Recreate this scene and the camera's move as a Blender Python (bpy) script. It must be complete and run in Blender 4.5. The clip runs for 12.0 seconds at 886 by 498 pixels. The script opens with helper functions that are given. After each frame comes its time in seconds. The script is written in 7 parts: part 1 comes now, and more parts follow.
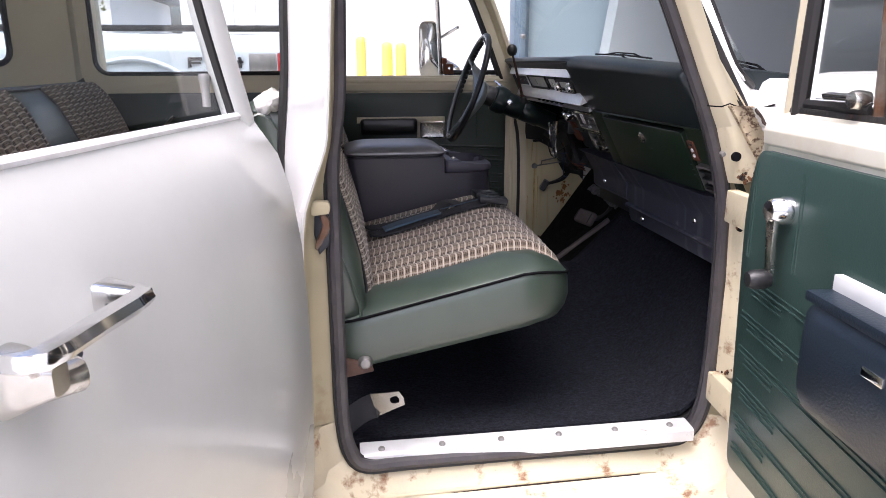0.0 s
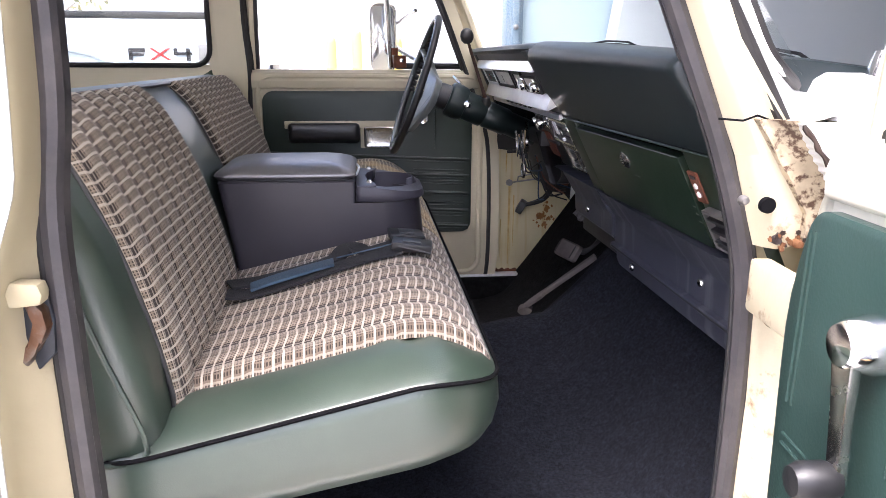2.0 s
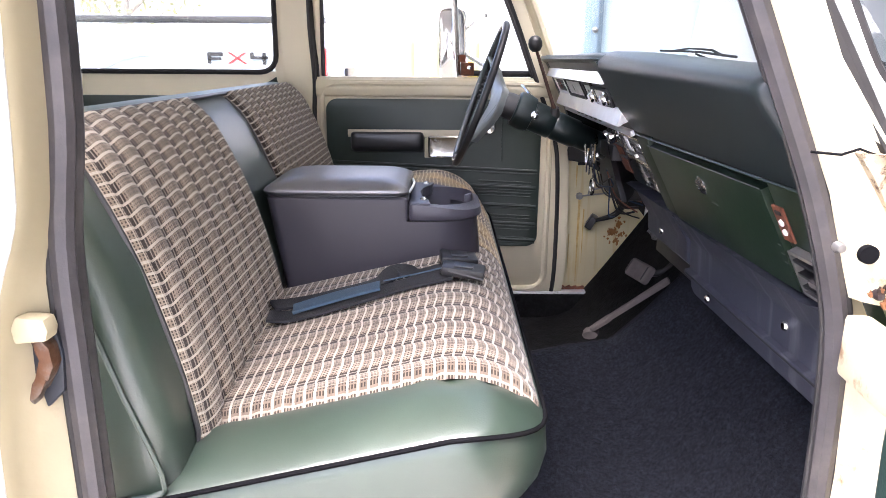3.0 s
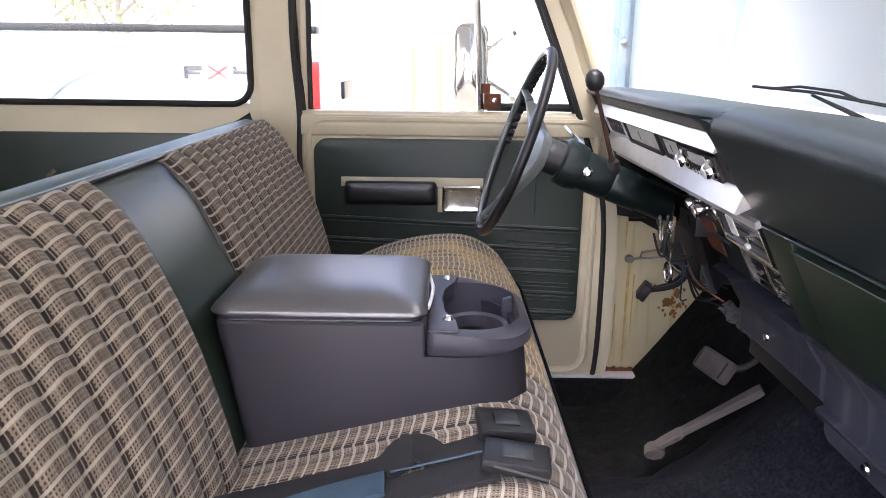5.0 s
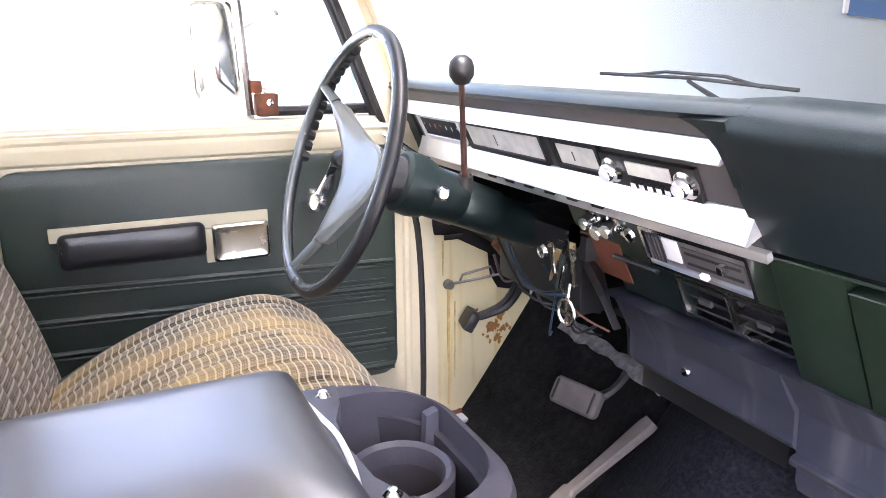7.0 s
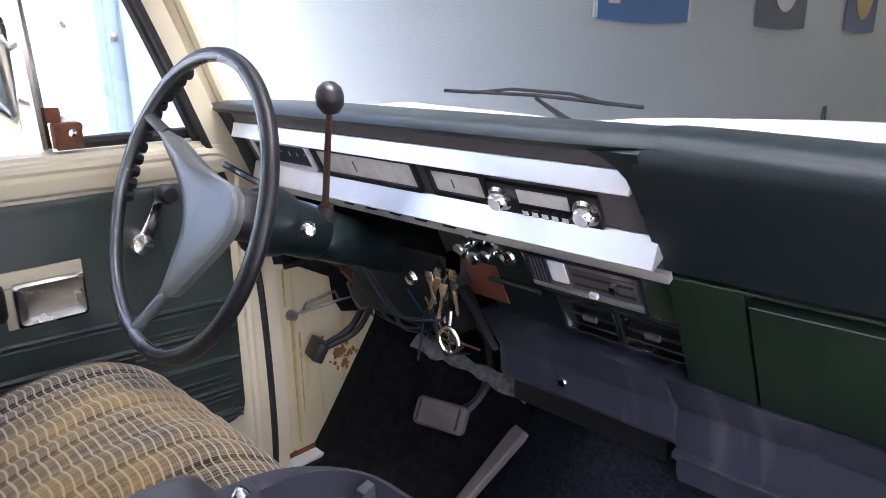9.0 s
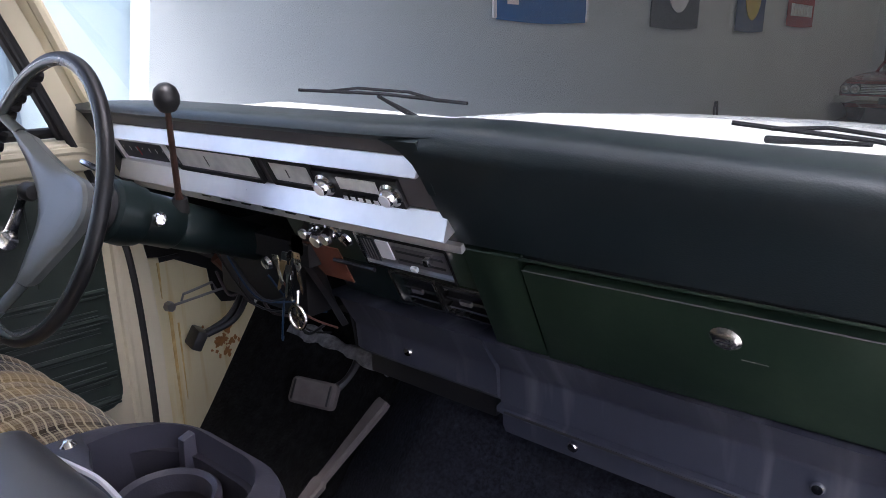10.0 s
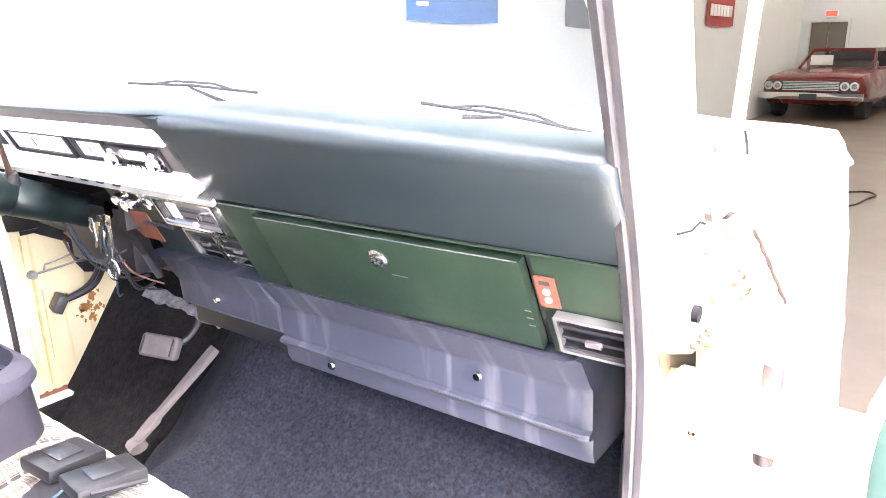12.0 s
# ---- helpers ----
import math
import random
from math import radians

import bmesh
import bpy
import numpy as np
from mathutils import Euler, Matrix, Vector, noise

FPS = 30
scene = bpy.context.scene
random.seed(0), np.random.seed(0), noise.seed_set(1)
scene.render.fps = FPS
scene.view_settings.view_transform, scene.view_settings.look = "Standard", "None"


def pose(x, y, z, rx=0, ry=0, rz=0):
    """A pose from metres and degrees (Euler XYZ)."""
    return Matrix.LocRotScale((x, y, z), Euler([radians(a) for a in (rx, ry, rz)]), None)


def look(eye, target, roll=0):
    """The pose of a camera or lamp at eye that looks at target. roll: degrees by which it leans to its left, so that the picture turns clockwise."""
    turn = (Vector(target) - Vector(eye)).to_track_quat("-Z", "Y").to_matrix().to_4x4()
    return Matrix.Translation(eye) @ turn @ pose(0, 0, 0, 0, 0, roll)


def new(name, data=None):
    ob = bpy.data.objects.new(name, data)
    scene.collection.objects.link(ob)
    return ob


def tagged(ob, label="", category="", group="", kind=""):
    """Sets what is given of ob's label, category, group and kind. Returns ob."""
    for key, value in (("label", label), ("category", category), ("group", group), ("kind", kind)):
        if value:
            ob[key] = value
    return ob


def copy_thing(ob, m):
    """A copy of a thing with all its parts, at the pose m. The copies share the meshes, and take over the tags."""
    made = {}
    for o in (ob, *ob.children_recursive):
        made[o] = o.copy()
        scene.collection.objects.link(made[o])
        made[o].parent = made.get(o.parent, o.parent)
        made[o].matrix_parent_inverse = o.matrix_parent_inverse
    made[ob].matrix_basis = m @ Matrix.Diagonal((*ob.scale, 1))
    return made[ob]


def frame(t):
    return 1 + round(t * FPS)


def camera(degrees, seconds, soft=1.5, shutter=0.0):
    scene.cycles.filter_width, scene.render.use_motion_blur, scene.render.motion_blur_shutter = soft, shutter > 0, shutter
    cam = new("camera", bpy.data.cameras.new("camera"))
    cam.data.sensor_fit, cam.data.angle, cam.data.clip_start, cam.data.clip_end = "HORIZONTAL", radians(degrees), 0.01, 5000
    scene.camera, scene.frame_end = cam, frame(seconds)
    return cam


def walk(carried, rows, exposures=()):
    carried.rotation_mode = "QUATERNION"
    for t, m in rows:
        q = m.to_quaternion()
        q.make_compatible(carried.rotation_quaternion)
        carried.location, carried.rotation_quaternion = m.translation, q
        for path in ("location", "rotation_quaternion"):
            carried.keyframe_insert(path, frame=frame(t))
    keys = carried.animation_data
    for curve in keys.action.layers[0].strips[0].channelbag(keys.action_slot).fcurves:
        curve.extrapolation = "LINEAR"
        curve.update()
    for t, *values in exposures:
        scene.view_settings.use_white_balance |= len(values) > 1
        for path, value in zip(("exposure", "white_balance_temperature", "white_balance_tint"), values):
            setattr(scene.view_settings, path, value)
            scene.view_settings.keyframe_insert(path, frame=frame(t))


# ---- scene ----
cam = camera(64.8, 12.0, soft=0.8)
PATH = [
    (0, (-0.036, -0.096, 1.462), (0.229, 1.817, 0.943), -0.1),
    (0.3, (0.018, 0.009, 1.444), (0.337, 1.915, 0.93), -0.1),
    (0.5, (0.047, 0.088, 1.454), (0.384, 1.989, 0.928), -0.0),
    (1, (0.127, 0.272, 1.452), (0.474, 2.169, 0.923), 0.0),
    (1.5, (0.198, 0.39, 1.452), (0.521, 2.292, 0.925), 0.1),
    (2, (0.269, 0.448, 1.441), (0.483, 2.366, 0.916), 0.3),
    (2.5, (0.31, 0.498, 1.441), (0.418, 2.425, 0.914), 0.2),
    (3, (0.317, 0.541, 1.461), (0.315, 2.471, 0.936), 0.4),
    (3.5, (0.306, 0.64, 1.502), (0.259, 2.568, 0.975), 0.5),
    (3.7, (0.301, 0.693, 1.508), (0.254, 2.622, 0.983), 0.7),
    (5.3, (0.236, 1.103, 1.533), (0.283, 3.033, 1.009), 0.7),
    (5.5, (0.205, 1.152, 1.525), (0.343, 3.076, 0.995), 0.7),
    (6, (0.145, 1.276, 1.518), (0.544, 3.162, 0.983), 0.5),
    (6.5, (0.11, 1.389, 1.515), (0.746, 3.208, 0.98), 0.3),
    (6.7, (0.11, 1.43, 1.514), (0.843, 3.214, 0.981), 0.1),
    (8.3, (0.028, 1.651, 1.54), (1.217, 3.165, 0.997), -0.3),
    (8.5, (0.03, 1.651, 1.546), (1.275, 3.119, 1.0), -0.3),
    (9, (0.035, 1.622, 1.551), (1.388, 2.989, 1.006), -0.6),
    (9.5, (0.043, 1.546, 1.553), (1.473, 2.832, 1.005), -0.7),
    (10, (0.042, 1.446, 1.555), (1.529, 2.666, 1.005), -0.8),
    (10.5, (0.021, 1.341, 1.556), (1.548, 2.511, 1.009), -0.9),
    (11, (0.022, 1.252, 1.557), (1.573, 2.389, 1.006), -0.9),
    (11.5, (0.023, 1.163, 1.547), (1.584, 2.285, 0.995), -1.0),
    (12, (0.032, 1.025, 1.548), (1.588, 2.154, 0.995), -1.0),
]
EXPOSURES = [(0, 1.45, 5950, 18), (1, 1.85, 5950, 18), (1.5, 2.25, 5950, 18), (2.5, 2.8, 5950, 18), (3.5, 3.2, 6000, 18), (5.5, 3.0, 6100, 18), (6, 3.5, 6050, 18), (6.5, 4.0, 6050, 18),
             (8.5, 4.35, 5950, 18), (9, 3.15, 5800, 18), (9.5, 2.25, 5750, 18), (10, 2.35, 5750, 18), (10.5, 4.3, 6050, 18), (11, 5.38, 6150, 18), (12, 5.55, 6150, 18)]
walk(cam, [(t, look(eye, target, roll)) for t, eye, target, roll in PATH], EXPOSURES)
# ---- light ----
world = bpy.data.worlds.new("sky")
scene.world = world
world.use_nodes = True
wn = world.node_tree.nodes
sky = wn.new("ShaderNodeTexSky")
sky.sky_type = "NISHITA"
sky.sun_disc = False
SUN_ELEVATION, SUN_AZIMUTH = 66.0, 215.0
sky.sun_elevation, sky.sun_rotation = radians(SUN_ELEVATION), radians(SUN_AZIMUTH)
sky.air_density, sky.dust_density, sky.ozone_density = 0.8, 7.0, 0.4
wn["Background"].inputs["Strength"].default_value = 0.15
world.node_tree.links.new(sky.outputs[0], wn["Background"].inputs["Color"])
sun = new("sun", bpy.data.lights.new("sun", "SUN"))
sun.data.energy, sun.data.angle, sun.data.color = 1.0, radians(35), (1.0, 0.98, 0.95)
_a, _e = radians(SUN_AZIMUTH), radians(SUN_ELEVATION)
sun.matrix_world = look((math.sin(_a) * math.cos(_e) * 30, math.cos(_a) * math.cos(_e) * 30, math.sin(_e) * 30), (0, 0, 0))


# ---- materials ----
def mat(name, color, rough=0.5, metal=0.0, spec=0.5, var=0.12, scale=8.0, bump=0.0, bscale=200.0, color2=None, mix=(0.45, 0.65), mscale=5.0,
        coat=0.0, sheen=0.0, ior=1.5):
    """A surface with two scales of variation: broad patches between color and color2 (stains, rust, wear) and fine grain."""
    m = bpy.data.materials.new(name)
    m.use_nodes = True
    nt = m.node_tree
    n, l = nt.nodes, nt.links
    b = n["Principled BSDF"]
    b.inputs["Metallic"].default_value = metal
    b.inputs["Specular IOR Level"].default_value = spec
    b.inputs["IOR"].default_value = ior
    b.inputs["Coat Weight"].default_value = coat
    b.inputs["Sheen Weight"].default_value = sheen
    co = n.new("ShaderNodeTexCoord")
    n1 = n.new("ShaderNodeTexNoise")
    n1.inputs["Scale"].default_value, n1.inputs["Detail"].default_value = scale, 5.0
    l.new(co.outputs["Object"], n1.inputs["Vector"])
    mr = n.new("ShaderNodeMapRange")
    mr.inputs["From Min"].default_value, mr.inputs["From Max"].default_value = 0.3, 0.7
    mr.inputs["To Min"].default_value, mr.inputs["To Max"].default_value = 1.0 - var, 1.0 + var
    l.new(n1.outputs["Fac"], mr.inputs["Value"])
    mul = n.new("ShaderNodeMix")
    mul.data_type, mul.blend_type = "RGBA", "MULTIPLY"
    mul.inputs["Factor"].default_value = 1.0
    base = mul.inputs["A"]
    l.new(mr.outputs["Result"], mul.inputs["B"])
    if color2:
        n2 = n.new("ShaderNodeTexNoise")
        n2.inputs["Scale"].default_value, n2.inputs["Detail"].default_value, n2.inputs["Roughness"].default_value = mscale, 8.0, 0.65
        l.new(co.outputs["Object"], n2.inputs["Vector"])
        r2 = n.new("ShaderNodeMapRange")
        r2.inputs["From Min"].default_value, r2.inputs["From Max"].default_value = mix
        l.new(n2.outputs["Fac"], r2.inputs["Value"])
        mx = n.new("ShaderNodeMix")
        mx.data_type = "RGBA"
        mx.inputs["A"].default_value, mx.inputs["B"].default_value = (*color, 1), (*color2, 1)
        l.new(r2.outputs["Result"], mx.inputs["Factor"])
        l.new(mx.outputs["Result"], base)
    else:
        base.default_value = (*color, 1)
    l.new(mul.outputs["Result"], b.inputs["Base Color"])
    rr = n.new("ShaderNodeMapRange")
    rr.inputs["To Min"].default_value, rr.inputs["To Max"].default_value = max(rough - 0.08, 0.02), min(rough + 0.1, 1.0)
    l.new(n1.outputs["Fac"], rr.inputs["Value"])
    l.new(rr.outputs["Result"], b.inputs["Roughness"])
    if bump:
        n3 = n.new("ShaderNodeTexNoise")
        n3.inputs["Scale"].default_value, n3.inputs["Detail"].default_value = bscale, 3.0
        l.new(co.outputs["Object"], n3.inputs["Vector"])
        bp = n.new("ShaderNodeBump")
        bp.inputs["Strength"].default_value, bp.inputs["Distance"].default_value = bump, 0.004
        l.new(n3.outputs["Fac"], bp.inputs["Height"])
        l.new(bp.outputs["Normal"], b.inputs["Normal"])
    return m


CREAM = mat("cream_paint", (0.61, 0.55, 0.395), 0.38, var=0.07, scale=3, color2=(0.30, 0.16, 0.07), mix=(0.70, 0.76), mscale=9, bump=0.05, bscale=60)
# Cream darkened to stand for local shade on the open-side jamb, plus grime patches.
SHADECREAM = mat("shade_darkened_cream_paint", (0.39, 0.345, 0.225), 0.48, var=0.10, scale=5, color2=(0.27, 0.20, 0.12), mix=(0.64, 0.78), mscale=8, bump=0.10, bscale=60)
RUSTY = mat("rusty_cream_paint", (0.56, 0.50, 0.355), 0.5, var=0.12, scale=6, color2=(0.20, 0.10, 0.045), mix=(0.56, 0.66), mscale=14, bump=0.25, bscale=90)
RUNSTAIN = mat("brown_run_stain", (0.60, 0.45, 0.19), 0.6, var=0.15, scale=40, color2=(0.48, 0.30, 0.09), mscale=30)
RODRUST = mat("rusty_rod", (0.075, 0.036, 0.024), 0.6, var=0.3, scale=40, bump=0.2, bscale=200)
WIPER = mat("matt_black_rubber", (0.006, 0.006, 0.007), 0.9, spec=0.05, var=0.1)
DARKSTEEL = mat("dark_grimy_steel", (0.055, 0.042, 0.042), 0.45, metal=0.5, var=0.3, scale=30)
ORANGERUST = mat("orange_rust", (0.19, 0.080, 0.030), 0.85, var=0.35, scale=40, color2=(0.12, 0.05, 0.02), mscale=40, bump=0.4, bscale=150)
RUSTFLAKE = mat("flaking_rusted_paint", (0.46, 0.38, 0.26), 0.75, var=0.3, scale=25, color2=(0.10, 0.055, 0.032), mix=(0.50, 0.60), mscale=75, bump=0.6, bscale=140)
KICK = mat("stained_cream_paint", (0.66, 0.585, 0.36), 0.42, var=0.06, scale=4, color2=(0.52, 0.36, 0.12), mix=(0.52, 0.80), mscale=6, bump=0.08, bscale=70)
WHITE = mat("white_paint", (0.74, 0.74, 0.72), 0.25, var=0.04, scale=2, coat=0.5, bump=0.02, bscale=12)
SILVER = mat("silver_white_paint", (0.612, 0.625, 0.605), 0.28, var=0.04, scale=2, coat=0.4, bump=0.02, bscale=9, color2=(0.56, 0.575, 0.555), mscale=2)
GREENV = mat("green_vinyl", (0.027, 0.044, 0.032), 0.37, spec=0.9, ior=1.56, var=0.12, scale=5, bump=0.05, bscale=420, color2=(0.038, 0.059, 0.043), mscale=3)
DOORV = mat("dark_green_door_vinyl", (0.034, 0.045, 0.037), 0.36, var=0.12, scale=4, bump=0.12, bscale=380, color2=(0.040, 0.056, 0.046), mscale=3)
TEALV = mat("teal_green_door_vinyl", (0.021, 0.043, 0.037), 0.34, var=0.14, scale=4, bump=0.10, bscale=360, color2=(0.027, 0.052, 0.045), mscale=3)
PADV = mat("dash_pad_vinyl", (0.0108, 0.0172, 0.0200), 0.38, spec=0.48, var=0.10, scale=4, bump=0.10, bscale=500, color2=(0.016, 0.022, 0.024), mscale=4)
GREENP = mat("green_metal_paint", (0.0108, 0.0215, 0.0128), 0.32, var=0.12, scale=6, bump=0.04, bscale=90, color2=(0.020, 0.034, 0.020), mscale=5)
DKGREENP = mat("dark_green_metal_paint", (0.0065, 0.0125, 0.0125), 0.32, var=0.10, scale=6, bump=0.05, bscale=90)
GREYPL = mat("violet_grey_vinyl", (0.044, 0.041, 0.051), 0.40, spec=0.5, var=0.06, scale=5, bump=0.05, bscale=600)
LIDV = mat("glossy_violet_grey_vinyl", (0.044, 0.042, 0.052), 0.35, spec=1.0, ior=1.85, var=0.06, scale=5, bump=0.05, bscale=600)
GREYHARD = mat("violet_grey_plastic", (0.058, 0.055, 0.070), 0.42, var=0.06, scale=5, bump=0.10, bscale=450)
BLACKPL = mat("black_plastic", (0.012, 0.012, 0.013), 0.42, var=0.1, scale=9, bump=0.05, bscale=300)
BLACKV = mat("black_vinyl", (0.014, 0.014, 0.016), 0.34, spec=0.8, var=0.1, scale=9, bump=0.1, bscale=300)
RUBBER = mat("grey_rubber", (0.044, 0.041, 0.045), 0.50, var=0.2, scale=20, bump=0.15, bscale=150, color2=(0.064, 0.058, 0.058), mscale=14)
LIPRUB = mat("worn_dark_rubber", (0.022, 0.021, 0.023), 0.5, var=0.2, scale=20, bump=0.12, bscale=150, color2=(0.05, 0.046, 0.046), mscale=12)
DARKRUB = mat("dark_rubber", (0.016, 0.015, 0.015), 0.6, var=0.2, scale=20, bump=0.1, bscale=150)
ALU = mat("scuffed_aluminium", (0.80, 0.81, 0.82), 0.40, metal=0.35, var=0.10, scale=14, color2=(0.35, 0.30, 0.26), mix=(0.62, 0.75), mscale=22, bump=0.06, bscale=120)
CHROME = mat("chrome", (0.80, 0.80, 0.80), 0.10, metal=1.0, var=0.05, scale=30)
OLDCHROME = mat("worn_chrome", (0.60, 0.58, 0.54), 0.24, metal=1.0, var=0.15, scale=30, color2=(0.25, 0.17, 0.10), mix=(0.60, 0.72), mscale=30)
STEEL = mat("dull_steel", (0.30, 0.29, 0.28), 0.45, metal=0.8, var=0.2, scale=20)
KICKRUST = mat("bright_orange_rust", (0.36, 0.165, 0.045), 0.85, var=0.35, scale=40, color2=(0.20, 0.085, 0.03), mscale=40, bump=0.4, bscale=150)
RUST = mat("rust", (0.17, 0.055, 0.025), 0.8, var=0.35, scale=30, color2=(0.07, 0.035, 0.02), mscale=20, bump=0.4, bscale=120)
DARKRUST = mat("dark_rust", (0.030, 0.017, 0.011), 0.8, var=0.3, scale=60, bump=0.3, bscale=200)
REDBROWN = mat("red_oxide_paint", (0.15, 0.050, 0.028), 0.55, var=0.25, scale=14, bump=0.1, bscale=90)
RUSTCHROME = mat("rusted_chrome", (0.13, 0.105, 0.085), 0.45, metal=0.25, var=0.3, scale=30, color2=(0.10, 0.045, 0.02), mix=(0.42, 0.58), mscale=26, bump=0.2, bscale=160)
GRIMERUB = mat("grimy_black_rubber", (0.018, 0.017, 0.016), 0.6, var=0.3, scale=30, color2=(0.09, 0.045, 0.025), mix=(0.55, 0.65), mscale=30, bump=0.3, bscale=140)
BRIGHTTRIM = mat("bright_anodised_trim", (0.97, 0.97, 0.98), 0.30, metal=0.8, spec=1.0, var=0.04, scale=30)
SILVERTRIM = mat("brushed_silver_trim", (0.92, 0.92, 0.93), 0.33, metal=0.0, spec=0.8, var=0.05, scale=30)
SPOKEGREY = mat("pale_grey_spoke_plastic", (0.140, 0.152, 0.148), 0.30, spec=0.9, var=0.05, scale=9, bump=0.03, bscale=200)
GREYWHEEL = mat("grey_green_wheel_plastic", (0.085, 0.100, 0.098), 0.24, spec=1.0, ior=1.6, var=0.06, scale=9, bump=0.03, bscale=200)
DUCT = mat("blue_grey_duct_plastic", (0.047, 0.051, 0.071), 0.46, spec=0.4, var=0.14, scale=7, bump=0.08, bscale=400, color2=(0.24, 0.24, 0.27), mix=(0.54, 0.86), mscale=4)
PEDAL = mat("worn_pedal_rubber", (0.13, 0.115, 0.11), 0.85, spec=0.15, var=0.2, scale=20, bump=0.2, bscale=160)
BLUEFAB = mat("blue_nylon_strap", (0.04, 0.075, 0.115), 0.6, var=0.15, scale=30, bump=0.2, bscale=700)
BLACKFAB = mat("black_nylon", (0.014, 0.015, 0.018), 0.75, var=0.15, scale=30, bump=0.3, bscale=700)
NAVYV = mat("navy_leather_booklet", (0.010, 0.017, 0.027), 0.38, var=0.15, scale=9, bump=0.15, bscale=250)
TORNGREY = mat("torn_grey_insulation", (0.23, 0.23, 0.24), 0.85, var=0.35, scale=60, bump=0.5, bscale=160, color2=(0.09, 0.09, 0.10), mscale=40)
FOAM = mat("torn_pale_foam", (0.72, 0.70, 0.66), 0.9, var=0.12, scale=40, bump=0.6, bscale=120)
PAPER = mat("paper", (0.62, 0.63, 0.62), 0.8, var=0.06, scale=12)
CARDB = mat("tan_card", (0.55, 0.36, 0.18), 0.8, var=0.08, scale=12)
CONCRETE = mat("polished_concrete", (0.12, 0.098, 0.080), 0.38, var=0.12, scale=1.5, color2=(0.09, 0.072, 0.058), mscale=0.8, bump=0.03, bscale=40)
ASPHALT = mat("pale_concrete_lot", (0.44, 0.43, 0.41), 0.85, var=0.12, scale=2, color2=(0.34, 0.335, 0.32), mscale=0.6, bump=0.3, bscale=60)
HALLWALL = mat("painted_hall_wall", (0.535, 0.575, 0.575), 0.7, var=0.04, scale=0.8, bump=0.05, bscale=40)
PALEWALL = mat("pale_blue_panel", (0.36, 0.45, 0.49), 0.6, var=0.04, scale=1.0, bump=0.03, bscale=30)
POSTP = mat("blue_grey_post_paint", (0.16, 0.22, 0.27), 0.5, var=0.1, scale=4)
CEIL = mat("hall_ceiling", (0.20, 0.20, 0.195), 0.8, var=0.08, scale=1.0)
HEADL = mat("pale_headliner", (0.74, 0.73, 0.69), 0.8, var=0.06, scale=5, bump=0.15, bscale=300)
YELLOW = mat("yellow_bollard_paint", (0.84, 0.66, 0.13), 0.5, var=0.06, scale=4)
SIDING = mat("white_siding", (0.75, 0.75, 0.74), 0.6, var=0.06, scale=2)
DARKGLASS = mat("dark_car_glass", (0.03, 0.032, 0.035), 0.12, var=0.1, scale=5)
LENS = mat("headlight_glass", (0.30, 0.30, 0.29), 0.15, metal=0.6, var=0.2, scale=30)
REDPAINT = mat("dark_red_car_paint", (0.105, 0.010, 0.009), 0.25, var=0.06, scale=3, coat=0.3)
TRUCKP = mat("pale_silver_truck_paint", (0.56, 0.62, 0.67), 0.25, var=0.04, scale=2, coat=0.5)
TYRE = mat("tyre_rubber", (0.018, 0.018, 0.018), 0.8, var=0.1, scale=20, bump=0.2, bscale=90)
TAILRED = mat("red_lens", (0.36, 0.025, 0.025), 0.15, var=0.05)
BLUEFLAG = mat("blue_flag_cloth", (0.015, 0.13, 0.36), 0.8, var=0.08, scale=5, bump=0.2, bscale=9)
DARKFLAG = mat("charcoal_banner_cloth", (0.035, 0.045, 0.05), 0.8, var=0.08, scale=5, bump=0.2, bscale=9)
NAVYFLAG = mat("navy_banner_cloth", (0.03, 0.06, 0.13), 0.8, var=0.08, scale=5, bump=0.2, bscale=9)
REDFLAG = mat("red_banner_cloth", (0.30, 0.04, 0.035), 0.8, var=0.08, scale=5, bump=0.2, bscale=9)
YELFLAG = mat("yellow_print", (0.55, 0.42, 0.05), 0.8, var=0.05)
WHITEPRINT = mat("white_print", (0.70, 0.70, 0.70), 0.7, var=0.03)
BLACKPRINT = mat("black_print", (0.02, 0.02, 0.022), 0.6, var=0.05)
REDPRINT = mat("red_print", (0.45, 0.03, 0.03), 0.6, var=0.05)
BARK = mat("bark", (0.22, 0.19, 0.16), 0.9, var=0.3, scale=12, bump=0.5, bscale=40)
LEAF = mat("leaf", (0.20, 0.21, 0.09), 0.6, var=0.3, scale=3, color2=(0.20, 0.17, 0.06), mscale=2)
FARDOOR = mat("brown_grey_door_paint", (0.11, 0.095, 0.075), 0.5, var=0.06, scale=3)
GAUGE = mat("dim_gauge_face", (0.78, 0.77, 0.72), 0.4, var=0.15, scale=40, color2=(0.78, 0.76, 0.72), mscale=30)
GAUGEDK = mat("dark_gauge_face", (0.02, 0.025, 0.035), 0.4, var=0.15, scale=40)
GREYTRIM = mat("grey_instrument_panel", (0.13, 0.12, 0.122), 0.42, metal=0.3, var=0.08, scale=20)
BRASS = mat("brass_key", (0.55, 0.40, 0.20), 0.3, metal=0.9, var=0.1, scale=40)
BLUEWIRE = mat("blue_wire", (0.008, 0.035, 0.085), 0.4)
DOORW = mat("warm_white_door_paint", (0.74, 0.71, 0.60), 0.30, var=0.05, scale=3, coat=0.4, color2=(0.62, 0.57, 0.44), mix=(0.55, 0.75), mscale=4)


